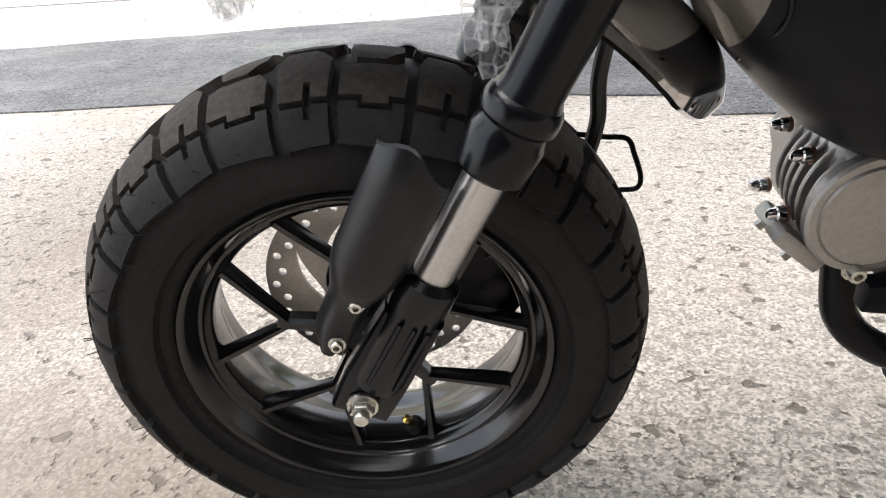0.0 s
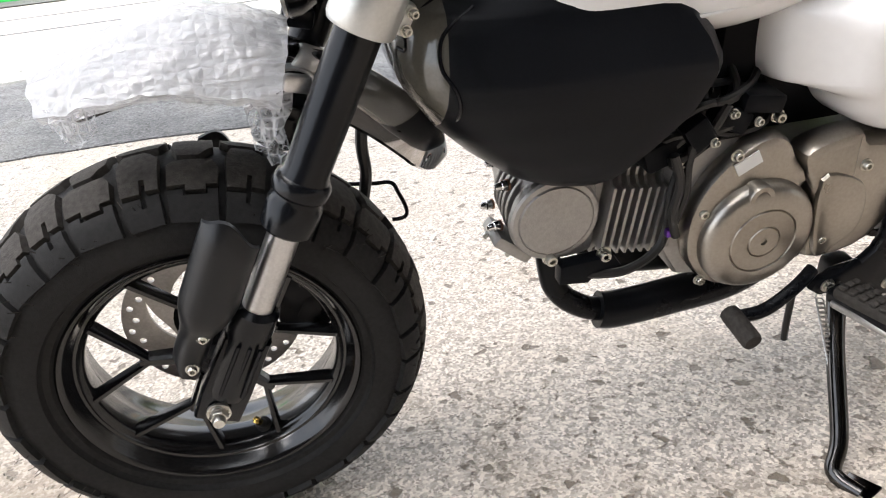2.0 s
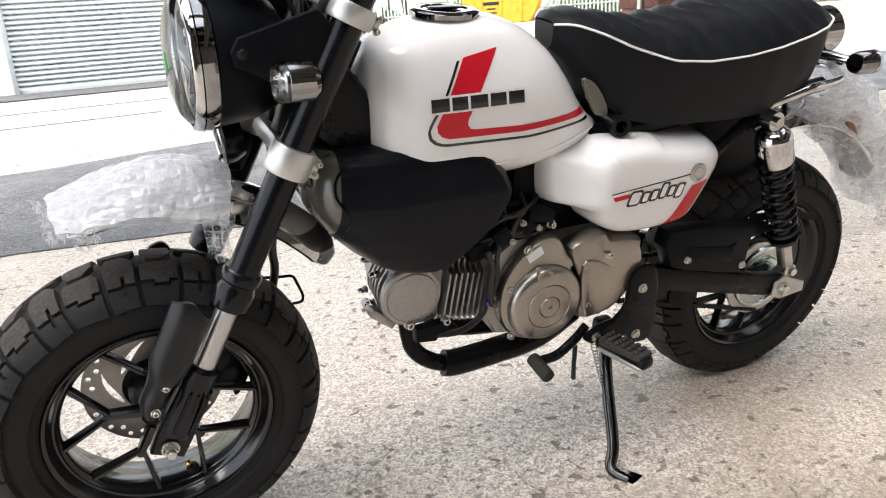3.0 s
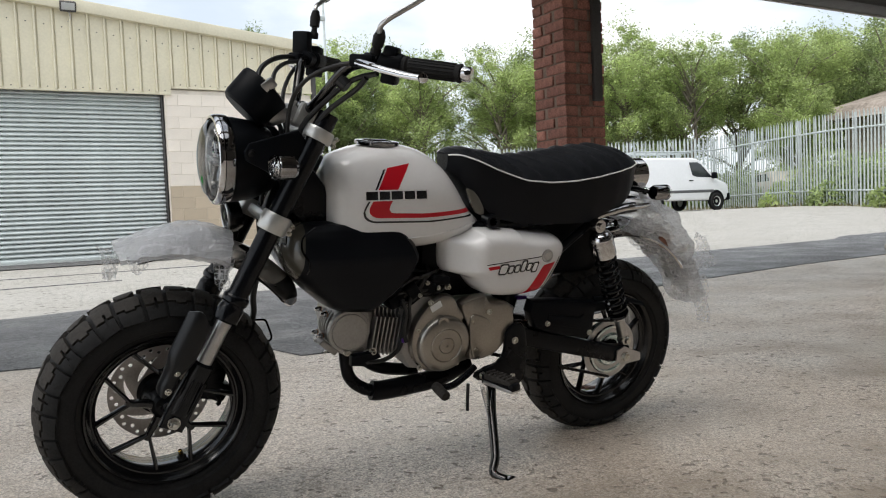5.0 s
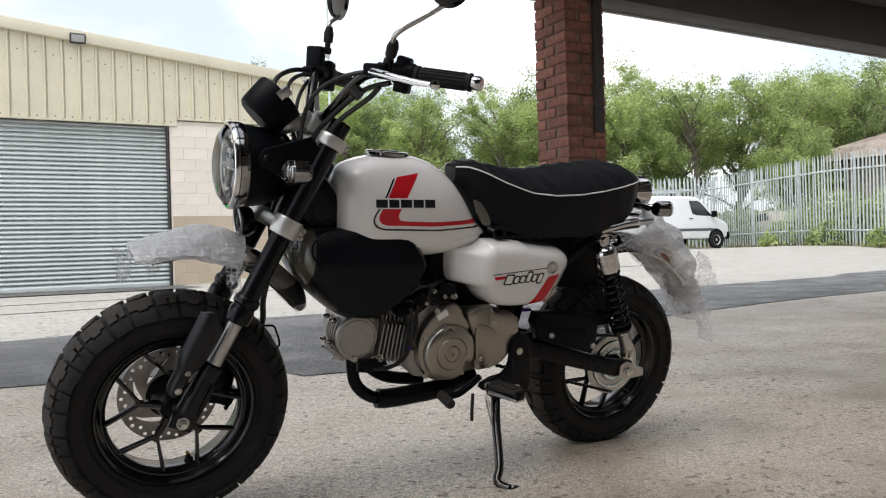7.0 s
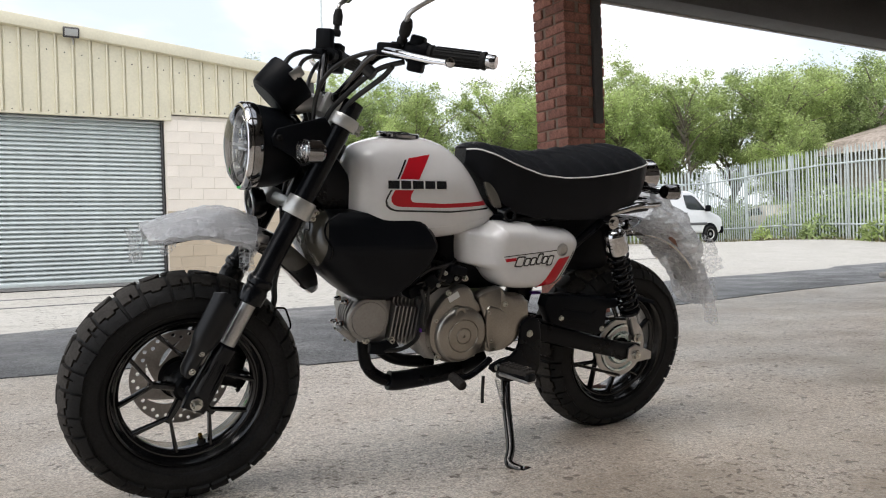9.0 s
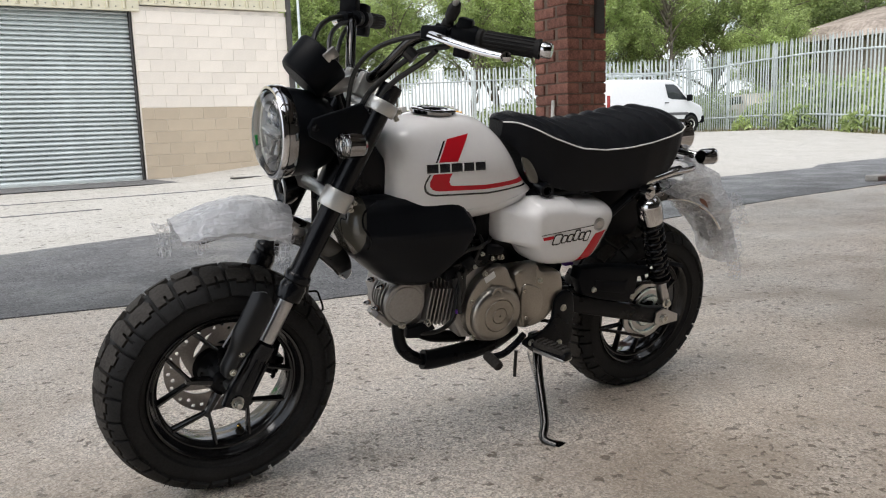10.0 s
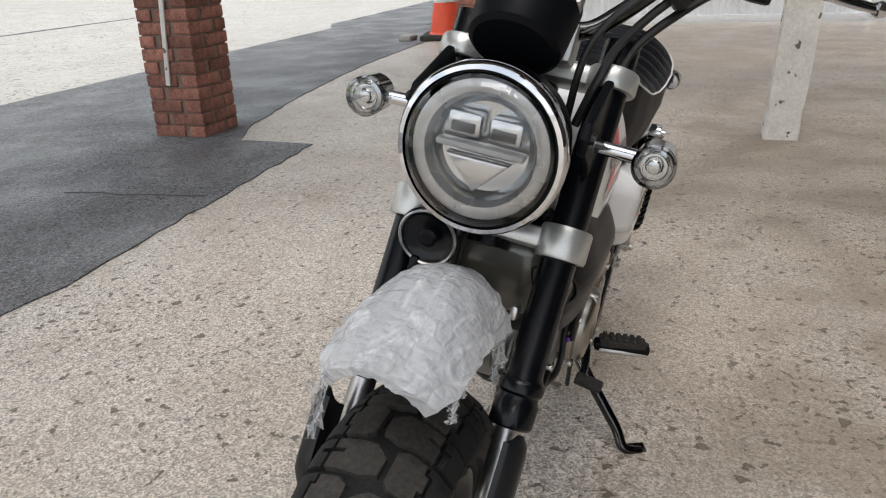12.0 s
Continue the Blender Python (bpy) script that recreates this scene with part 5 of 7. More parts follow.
        for i in range(6):
            a = 2 * math.pi * i / 6
            vs = [(0.055 + 0.030 * t / 10, a - 0.50 + 1.0 * t / 10) for t in range(11)]
            vs += [(0.055 + 0.030 * t / 10 - 0.0115 * math.sin(math.pi * t / 10), a - 0.50 + 1.0 * t / 10) for t in range(9, 0, -1)]
            pv = [b.verts.new((r * math.cos(q), r * math.sin(q), 0)) for r, q in vs]
            es += [b.edges.new((pv[i2], pv[(i2 + 1) % len(pv)])) for i2 in range(len(pv))]
        bmesh.ops.triangle_fill(b, use_beauty=True, use_dissolve=False, edges=es)
        r = bmesh.ops.extrude_face_region(b, geom=b.faces[:])
        for v in r["geom"]:
            if isinstance(v, bmesh.types.BMVert):
                v.co.z += 0.004
        bmesh.ops.transform(b, matrix=ax((cx, 0.052, cz), YAX), verts=b.verts)
        part("brake_disc", b, DISC_STEEL, root, "perforated steel brake disc")
        part("disc_carrier", lathe([(0.03, 0.04), (0.05, 0.05), (0.05, 0.056), (0.02, 0.058)], 32, m), SATIN, root)
        b = bmesh.new()
        va = radians(-104)
        p = Vector((cx - 0.136 * math.cos(va), -0.02, cz + 0.136 * math.sin(va)))
        d = Vector((math.cos(va), 0.0, -math.sin(va))) * 1.0 + Vector((0.0, -0.55, 0))
        part("valve_stem", lathe([(0.010, 0), (0.010, 0.003), (0.006, 0.006), (0.0055, 0.018), (0, 0.018)], 14, ax(p, d)), RUBBER_SIDE, root)
        part("valve_cap", lathe([(0.0045, 0), (0.0045, 0.013), (0.003, 0.014), (0, 0.014)], 14, ax(p + d.normalized() * 0.017, d)), GOLD, root, "brass valve cap")
    return root


FR, RR = 0.2575, 0.2545
front_wheel = wheel("front_wheel", -0.015, FR, FR, 0.072, "black cast alloy front wheel with block tyre", True)
rear_wheel = wheel("rear_wheel", 1.183, RR, RR, 0.070, "black cast alloy rear wheel with block tyre", False)
part("rear_hub_drum", lathe([(0, -0.058), (0.03, -0.060), (0.036, -0.066), (0.044, -0.066), (0.048, -0.058), (0.060, -0.055), (0.064, -0.063), (0.070, -0.063), (0.074, -0.056), (0.078, -0.048), (0.080, -0.03), (0.05, 0.0)], 40, ax((1.19, 0, RR), YAX)), TEAL, rear_wheel, "iridescent plated rear hub plate")
part("sprocket", lathe([(0.05, -0.058), (0.088, -0.058), (0.088, -0.053), (0.05, -0.053)], 60, ax((1.19, 0, RR), YAX)), STEEL, rear_wheel)

# ---- fork ----
RAKE = math.atan(0.50)
FD = Vector((math.sin(RAKE), 0, math.cos(RAKE)))
FX = 0.097
BASE = Vector((-0.010, 0, 0.251))


def fork_pt(s, y, fwd=0.0):
    """A point s metres up the fork axis; fwd moves it ahead of the leg."""
    return BASE + FD * s + Vector((-math.cos(RAKE) * fwd, y, math.sin(RAKE) * fwd))


for s in (-1, 1):
    y = s * FX
    leg = part("fork_leg", lathe([(0.0245, 0.275), (0.0245, 0.297), (0.0222, 0.302), (0.0222, 0.72), (0.0, 0.72)], 28, ax(fork_pt(0, y), FD)), GLOSS_BLACK, bike, "gloss black upper fork tube")
    part("collar", lathe([(0.0, 0.236), (0.0245, 0.236), (0.0272, 0.239), (0.0276, 0.266), (0.0252, 0.270), (0.0248, 0.276), (0.0282, 0.280), (0.0286, 0.288), (0.0268, 0.294), (0.0222, 0.298)], 28, ax(fork_pt(0, y), FD)), GLOSS_BLACK, leg)
    part("stanchion", lathe([(0.0, 0.10), (0.0165, 0.10), (0.0165, 0.245), (0.0, 0.245)], 24, ax(fork_pt(0, y), FD)), STEEL, leg, "brushed silver fork stanchion")
    b = lathe([(0, 0.02), (0.022, 0.02), (0.024, 0.03), (0.0235, 0.105), (0.025, 0.112), (0.0245, 0.134), (0.018, 0.139), (0.0, 0.139)], 24, ax(fork_pt(0, y), FD))
    merge(b, prism([(-0.026, -0.018), (0.024, -0.016), (0.026, 0.02), (0.026, 0.1), (-0.024, 0.1), (-0.028, 0.02)], -0.014, 0.014, 0.007), Matrix.Translation(fork_pt(0, y)) @ pose(0, 0, 0, 0, math.degrees(RAKE), 0))
    for w in (-0.010, 0.002, 0.013):
        part("casting_rib", merge(bmesh.new(), tube([(w, s * 0.0205, 0.03), (w, s * 0.0235, 0.1)], 0.0024, 6, 1), Matrix.Translation(fork_pt(0, y)) @ pose(0, 0, 0, 0, math.degrees(RAKE), 0)), GLOSS_BLACK, leg)
    lower = part("fork_lower", b, GLOSS_BLACK, leg, "gloss black fork bottom casting")
    # guard in front of the leg: a half shell that stands off the stanchion
    b = bmesh.new()
    rows = []
    for i in range(19):
        t = i / 18
        h = 0.048 + (0.192 if s < 0 else 0.172) * t
        w = (0.0175 + 0.0120 * smooth_step(0.22, 0.50, t)) * math.sqrt(1 - 0.7 * max(0.0, 1 - t / 0.10) ** 2)
        row = []
        for j in range(17):
            a = math.sin(math.pi * (j / 16 - 0.5))
            out = 0.020 * (1 - abs(a) ** 3.2) * (1.0 if t < 0.93 else 1 - 0.4 * (t - 0.93) / 0.07) + 0.010 * smooth_step(0.24, 0.40, t)
            top_cut = (-0.024 * smooth_step(-0.3, 1.0, a) - 0.009 * smooth_step(0.4, 1.0, -a)) * smooth_step(0.6, 1.0, t)
            p = fork_pt(h + top_cut, y + s * (0.004 + out), 0.0505 - a * w)
            row.append(b.verts.new(p))
        rows.append(row)
    for p, q in zip(rows, rows[1:]):
        for j in range(16):
            b.faces.new((p[j], p[j + 1], q[j + 1], q[j]))
    r = bmesh.ops.extrude_face_region(b, geom=b.faces[:])
    for v in r["geom"]:
        if isinstance(v, bmesh.types.BMVert):
            v.co.y -= s * 0.006
    guard = part("fork_guard", b, GUARD_BLACK, leg, "matt black plastic fork guard")
    bolts("guard_bolt", [fork_pt(h, y + s * 0.0245, 0.0475) for h in (0.106, 0.0635)], leg, (0, s, 0), 0.0052)
# axle nut, left and right
nut = part("axle_nut", lathe([(0, 0.003), (0.0106, 0.003), (0.0106, 0.010), (0.0095, 0.012), (0.007, 0.012), (0, 0.012)], 6, ax((-0.013, -FX - 0.016, FR - 0.003), (0, -1, 0))), ZINC, bike, "plated hexagon axle nut")
part("washer", lathe([(0, 0), (0.0132, 0), (0.0137, 0.002), (0.0132, 0.0035), (0, 0.0035)], 28, ax((-0.013, -FX - 0.016, FR - 0.003), (0, -1, 0))), ZINC, nut)
part("axle_end", lathe([(0.0, 0.011), (0.007, 0.011), (0.007, 0.017), (0.006, 0.0195), (0, 0.020)], 20, ax((-0.013, -FX - 0.016, FR - 0.003), (0, -1, 0))), ZINC, nut)
part("axle", lathe([(0, -0.12), (0.008, -0.12), (0.008, 0.12), (0, 0.12)], 14, ax((-0.013, 0, FR), YAX)), STEEL, bike)
# caliper behind the right leg
b = box((0, 0, 0), (0.062, 0.056, 0.105), 0.014, pose(0, 0, 0, 0, 14, 0))
box((0.012, -0.012, -0.03), (0.05, 0.04, 0.05), 0.012, pose(0, 0, 0, 0, 30, 0), bm=b)
bmesh.ops.transform(b, matrix=Matrix.Translation((0.098, 0.064, 0.276)), verts=b.verts)
cal = part("brake_caliper", b, SATIN, bike, "black front brake caliper")
part("caliper_pin", tube([(0.108, 0.03, 0.236), (0.111, 0.03, 0.222), (0.105, 0.03, 0.217)], 0.005, 8), SATIN, cal)
part("caliper_bracket", prism([(0.03, 0.25), (0.09, 0.22), (0.11, 0.3), (0.06, 0.34)], 0.075, 0.085, 0.003), SATIN, cal)
# wire loop guard behind the front tyre and brake hose
part("hose_guide", tube([(0.165, 0.064, 0.408), (0.203, 0.064, 0.402), (0.225, 0.064, 0.399), (0.233, 0.064, 0.383), (0.241, 0.064, 0.359), (0.238, 0.064, 0.347), (0.222, 0.064, 0.346)], 0.0026, 8, 4), SATIN, bike)
part("brake_hose", tube([(0.13, 0.07, 0.30), (0.178, 0.06, 0.36), (0.194, 0.05, 0.42), (0.194, 0.05, 0.47), (0.206, 0.04, 0.56), (0.20, 0.03, 0.66)], 0.0072, 10), HOSE, bike)
# triple clamps
for h, w2, nm in ((0.465, 0.020, "lower_fork_clamp"), (0.672, 0.013, "upper_fork_clamp")):
    b = bmesh.new()
    for s in (-1, 1):
        lathe([(0.0222, -w2), (0.030, -w2), (0.0318, -w2 + 0.004), (0.0318, w2 - 0.004), (0.030, w2), (0.0222, w2)], 28, ax(fork_pt(h, s * FX), FD), b)
        box(fork_pt(h, s * (FX + 0.0), -0.032), (0.018, 0.016, w2 * 1.5), 0.005, pose(0, 0, 0, 0, math.degrees(RAKE), 0), bm=b)
    merge(b, box((0, 0, 0), (0.05, FX * 2 - 0.045, 0.026), 0.008), Matrix.Translation(fork_pt(h, 0, -0.012)) @ pose(0, 0, 0, 0, math.degrees(RAKE), 0))
    cl = part(nm, b, SILVER, bike, "silver painted fork clamp")
    bolts("clamp_bolt", [fork_pt(h + dz, -FX - 0.008, -0.037) for dz in (-0.008, 0.008)], cl, (0.3, -1, 0), 0.0042)
part("steering_stem", lathe([(0.0, 0.44), (0.028, 0.44), (0.03, 0.48), (0.03, 0.66), (0.0, 0.69)], 24, ax(fork_pt(0, 0, -0.03), FD)), SATIN, bike)

# ---- front mudguard, under its wrapping ----
def arc_sheet(r0, a0, a1, w, drop, n=28, k=12, cx=0.0, cz=0.249, th=0.004, lump=0.0, seed=0, bow=2.6):
    """A curved mudguard shell round the wheel from angle a0 to a1 (degrees, 90 is straight up, under 90 is ahead)."""
    b = bmesh.new()
    top, low = [], []
    for i in range(n + 1):
        t = i / n
        a = radians(a0 + (a1 - a0) * t)
        rr0 = r0(t) if callable(r0) else r0
        ww = w(t) if callable(w) else w
        rt, rl = [], []
        for j in range(k + 1):
            u = -1 + 2 * j / k
            r = rr0 - (drop(t) if callable(drop) else drop) * min(1.0, ww / 0.04) * abs(u) ** bow
            if lump:
                r += lump * noise.fractal(Vector((a * 5 + seed, u * 2.2, seed)), 0.8, 2.0, 4)
            y = u * ww + (lump * 0.6 * noise.noise((a * 7, u * 3, seed + 4)) if lump else 0)
            rt.append(b.verts.new((cx - r * math.cos(a), y, cz + r * math.sin(a))))
            rl.append(b.verts.new((cx - (r - th) * math.cos(a), y * (1 - th / ww), cz + (r - th) * math.sin(a))))
        top.append(rt)
        low.append(rl)
    for i in range(n):
        for j in range(k):
            b.faces.new((top[i][j], top[i + 1][j], top[i + 1][j + 1], top[i][j + 1]))
            b.faces.new((low[i][j], low[i][j + 1], low[i + 1][j + 1], low[i + 1][j]))
        b.faces.new((top[i][0], low[i][0], low[i + 1][0], top[i + 1][0]))
        b.faces.new((top[i][k], top[i + 1][k], low[i + 1][k], low[i][k]))
    for j in range(k):
        b.faces.new((top[0][j], top[0][j + 1], low[0][j + 1], low[0][j]))
        b.faces.new((top[n][j], low[n][j], low[n][j + 1], top[n][j + 1]))
    return b


fender_r = lambda t: 0.364 + 0.026 * smooth_step(0, 0.32, t) - 0.014 * smooth_step(0.4, 1, t) - 0.022 * max(0.0, (t - 0.86) / 0.14) ** 2
part("front_mudguard", arc_sheet(fender_r, 78.5, 143, lambda t: (0.056 - 0.013 * smooth_step(0.35, 0.7, t)) * math.sqrt(max(0.02, 1 - (max(0.0, t - 0.80) / 0.20) ** 2.4)), lambda t: 0.022 + 0.026 * smooth_step(0, 0.45, t), 96, 28, bow=2.0), CHROME, bike, "shiny chrome front mudguard with bare rear end")
part("mudguard_stay", box((0.130, -0.068, 0.595), (0.026, 0.010, 0.018), 0.004, pose(0, 0, 0, 0, 15, 0)), STEEL, bike, "grey mudguard bracket")
part("mudguard_stay", box((0.145, 0.068, 0.612), (0.035, 0.012, 0.022), 0.004, pose(0, 0, 0, 0, 15, 0)), SATIN, bike, "black mudguard bracket")

# ---- headlamp ----
HX, HZ = 0.103, 0.787
hd = Vector((-1, 0, 0.0))
hm = ax((HX, 0, HZ), hd)
head = part("headlight", lathe([(0, -0.125), (0.04, -0.122), (0.068, -0.105), (0.084, -0.07), (0.090, -0.03), (0.091, -0.018), (0, -0.018)], 56, hm), PLASTIC, bike, "round headlight in a black bucket")
part("rim_ring", lathe([(0.0915, 0.003), (0.0950, 0.004), (0.0953, 0.006), (0.0945, 0.010), (0.092, 0.014), (0.087, 0.015), (0.086, 0.008), (0.086, -0.004)], 64, hm), CHROME, head, "chrome headlight ring")
part("rim_band", lathe([(0.0905, -0.016), (0.0938, -0.0155), (0.0950, -0.011), (0.0956, -0.004), (0.0953, 0.0025), (0.091, 0.0032)], 96, hm), DARK_CHROME, head, "chrome headlight band, darkened for a dim reflection")
part("inner_ring", lathe([(0.0855, 0.0), (0.085, 0.012), (0.0815, 0.012), (0.0795, 0.002), (0.077, -0.004), (0.0855, -0.004)], 64, hm), GLOSS_BLACK, head)
part("light_guide", lathe([(0.0785, 0.0), (0.077, 0.009), (0.072, 0.011), (0.063, 0.010), (0.058, 0.0)], 64, hm), GUIDE, head, "ring-shaped light guide")
part("reflector_bowl", lathe([(0.074, -0.002), (0.06, 0.0), (0.05, -0.012), (0.0, -0.018)], 48, hm), REFLECTOR, head)
b = box((HX - 0.004, 0, HZ + 0.002), (0.02, 0.10, 0.008), 0.003)
part("crossbar", b, FROST, head)
b = bmesh.new()
for s in (-1, 1):
    box((HX + 0.004, s * 0.023, HZ + 0.024), (0.02, 0.038, 0.026), 0.004, bm=b)
part("upper_reflector", b, REFLECTOR, head)
b = bmesh.new()
for s in (-1, 1):
    box((HX - 0.0065, s * 0.023, HZ + 0.021), (0.003, 0.027, 0.011), 0.001, bm=b)
part("led_window", b, GLOSS_BLACK, head)
b = prism([(-0.036, -0.008), (0.036, -0.008), (0.0, -0.046)], -0.01, 0.012, 0.003)
part("lower_reflector", b, REFLECTOR, head, m=Matrix.Translation((HX - 0.002, 0, HZ)) @ pose(0, 0, 0, 0, 0, 90))
part("lens", lathe([(0.085, 0.010), (0.082, 0.019), (0.070, 0.028), (0.045, 0.035), (0.02, 0.0375), (0, 0.038)], 56, hm), LENS, head, "clear domed headlight lens")
# brackets and indicators
for s in (-1, 1):
    b = prism([(0.133, 0.815), (0.143, 0.832), (0.245, 0.862), (0.262, 0.84), (0.255, 0.80), (0.225, 0.765), (0.20, 0.755), (0.18, 0.775), (0.137, 0.797)], s * 0.094, s * 0.106, 0.004)
    br = part("headlight_bracket", b, PLASTIC, bike, "black headlight bracket")
    part("bracket_bolt", bolt((0.147, s * 0.106, 0.814), (0, s, 0), 0.006, 0.005), GLOSS_BLACK, br)


def indicator(c, out, facing, size=0.0235):
    """Round clear-lens indicator on a short stalk."""
    d = Vector(facing)
    st = part("indicator", lathe([(0, -0.042), (0.017, -0.041), (size, -0.034), (size + 0.001, -0.004), (size - 0.002, 0.0), (0, 0.0)], 28, ax(c, d)), DARK_CHROME, bike, "chrome indicator with clear round lens")
    part("stalk", tube([Vector(c) - d * 0.02, Vector(c) - d * 0.02 + Vector(out) * 0.075], 0.0085, 12, 1), CHROME, st)
    part("lens", lathe([(size + 0.0005, -0.006), (size + 0.001, 0.006), (size * 0.86, 0.011), (size * 0.8, 0.007), (size * 0.5, 0.008), (size * 0.42, 0.013), (0, 0.015)], 28, ax(c, d)), LENS, st, "clear ribbed indicator lens")
    part("reflector", lathe([(size * 0.95, -0.001), (size * 0.7, 0.002), (size * 0.62, 0.0005), (size * 0.35, 0.001), (size * 0.3, 0.004), (0, 0.006)], 28, ax(c, d)), REFLECTOR, st)
    return st


for s in (-1, 1):
    indicator((0.178, s * 0.176, 0.793), (0.1, -s, 0), (-1, 0, 0))
# horn
hn = part("horn", lathe([(0, -0.03), (0.03, -0.028), (0.038, -0.012), (0.039, 0.0), (0.036, 0.004), (0.033, 0.0), (0.02, -0.006), (0.0, -0.004)], 32, ax((0.135, 0.055, 0.655), (-1, 0, -0.1))), GLOSS_BLACK, bike, "round black horn under the headlight")
part("horn_centre", lathe([(0.012, -0.006), (0.012, 0.004), (0.008, 0.007), (0, 0.007)], 18, ax((0.135, 0.055, 0.655), (-1, 0, -0.1))), SATIN, hn)
part("horn_rim", lathe([(0.0365, 0.001), (0.0375, 0.005), (0.0355, 0.007), (0.0335, 0.005), (0.0335, 0.001)], 36, ax((0.135, 0.055, 0.655), (-1, 0, -0.1))), STEEL, hn, "bright rolled rim")

# ---- meter ----
md = Vector((0.70, 0, 0.71))
mm = ax((0.186, 0.0, 0.922), md)
meter = part("meter", lathe([(0, -0.046), (0.046, -0.046), (0.0525, -0.041), (0.055, -0.032), (0.0585, 0.02), (0.057, 0.026), (0.053, 0.028), (0, 0.026)], 40, mm), PLASTIC, bike, "round black instrument pod")
part("meter_tab", box((0.196, -0.052, 0.948), (0.03, 0.012, 0.022), 0.003, pose(0, 0, 0, 0, -38, 0)), STEEL, meter)
part("meter_glass", lathe([(0.052, 0.0285), (0, 0.031)], 36, mm), VAN_GLASS, meter)
part("meter_bracket", box((0.235, 0, 0.885), (0.07, 0.06, 0.03), 0.006, pose(0, 0, 0, 0, -20, 0)), STEEL, bike)

# ---- handlebar ----
for s in (-1, 1):
    bar = part("handlebar", tube([(0.288, 0, 0.905), (0.288, s * 0.05, 0.905), (0.30, s * 0.085, 0.93), (0.325, s * 0.14, 0.985), (0.345, s * 0.18, 1.003), (0.385, s * 0.225, 1.005), (0.425, s * 0.268, 1.001)], 0.0112, 14, 8), BLACK_CHROME, bike, "dark chrome handlebar")
    gdir = (Vector((0.500, s * 0.352, 0.994)) - Vector((0.41, s * 0.252, 1.003))).normalized()
    g0 = Vector((0.408, s * 0.250, 1.003))
    grip = part("grip", lathe([(0, -0.002), (0.019, -0.002), (0.0195, 0.008), (0.0165, 0.012), (0.0165, 0.112), (0.0185, 0.116), (0.0185, 0.120), (0, 0.12)], 24, ax(g0, gdir)), RUBBER_SIDE, bar, "black rubber grip")
    b = bmesh.new()
    for k in range(16):
        a = 2 * math.pi * k / 16
        merge(b, box((0.0166 * math.cos(a), 0.0166 * math.sin(a), 0.062), (0.003, 0.003, 0.095), 0.001, pose(0, 0, 0, 0, 0, math.degrees(a)), 1), ax(g0, gdir))
    part("grip_ribs", b, RUBBER_SIDE, grip)
    part("bar_end", lathe([(0, 0.120), (0.0135, 0.120), (0.0145, 0.124), (0.0145, 0.138), (0.012, 0.142), (0, 0.142)], 24, ax(g0, gdir)), CHROME, bar)
    sw = lathe([(0, -0.05), (0.018, -0.05), (0.0225, -0.044), (0.0225, -0.006), (0.02, 0.0), (0, 0)], 20, ax(g0, gdir))
    box(g0 - gdir * 0.026 + Vector((0, 0, 0.022)), (0.03, 0.034, 0.024), 0.006, pose(0, 0, 0, 0, 12, s * 40), bm=sw)
    box(g0 - gdir * 0.028 + Vector((0, 0, -0.026)), (0.032, 0.034, 0.026), 0.005, pose(0, 0, 0, 0, 8, s * 40), bm=sw)
    part("switch_housing", sw, PLASTIC, bar, "black switch housing")
    perch = g0 - gdir * 0.068
    b = lathe([(0, -0.015), (0.017, -0.015), (0.017, 0.015), (0, 0.015)], 18, ax(perch, gdir))
    box(perch + Vector((-0.022, s * 0.004, 0.0)), (0.05, 0.032, 0.026), 0.006, pose(0, 0, 0, 0, 0, s * 40), bm=b)
    if s > 0:
        box(perch + Vector((-0.008, 0.022, 0.036)), (0.026, 0.044, 0.058), 0.006, pose(0, 0, 0, 0, 0, s * 40), bm=b)
    part("lever_perch", b, PLASTIC, bar)
    # blade-shaped lever with ball end
    l0 = perch + Vector((-0.036, s * 0.012, -0.002))
    l1 = Vector((0.391, s * 0.370, 0.983))
    b = tube([l0, l0.lerp(l1, 0.35) + Vector((-0.012, 0, 0)), l0.lerp(l1, 0.75) + Vector((-0.006, 0, -0.002)), l1], (0.0095, 0.0065), 12, 6, flat=0.62)
    merge(b, lathe([(0, -0.0105), (0.0074, -0.0074), (0.0105, 0), (0.0074, 0.0074), (0, 0.0105)], 16, Matrix.Translation(l1)))
    part("lever", b, CHROME, bar, "polished brake or clutch lever")
    # mirror
    m0 = perch + (Vector((0.004, -0.002, 0.014)) if s < 0 else Vector((0.02, 0.02, 0.05)))
    m1 = Vector((0.352, -0.268, 1.078)) if s < 0 else m0 + Vector((0.008, 0.01, 0.075))
    m2 = Vector((0.440, s * 0.30, 1.142 if s < 0 else 1.16))
    b = lathe([(0.011, 0.0), (0.011, 0.012), (0.007, 0.016), (0.007, 0.026), (0.0115, 0.028), (0.0125, 0.05), (0.0085, 0.066), (0.006, 0.068), (0, 0.068)], 16, ax(m0, (m1 - m0)))
    part("mirror_boot", b, RUBBER_SIDE, bar)
    mir = part("mirror", tube([m0 + (m1 - m0).normalized() * 0.05, m1, m1.lerp(m2, 0.6), m2], 0.0052, 10, 6), STEEL, bike, "round mirror on a thin stalk")
    face = Vector((0.90, 0.42, -0.05)) if s < 0 else Vector((0.68, -0.72, -0.05))
    part("mirror_shell", lathe([(0, -0.02), (0.03, -0.017), (0.05, -0.007), (0.054, 0.004), (0.052, 0.006), (0, 0.003)], 36, ax(m2 + Vector((0.0, s * 0.012, 0.045)), face)), GLOSS_BLACK, mir)
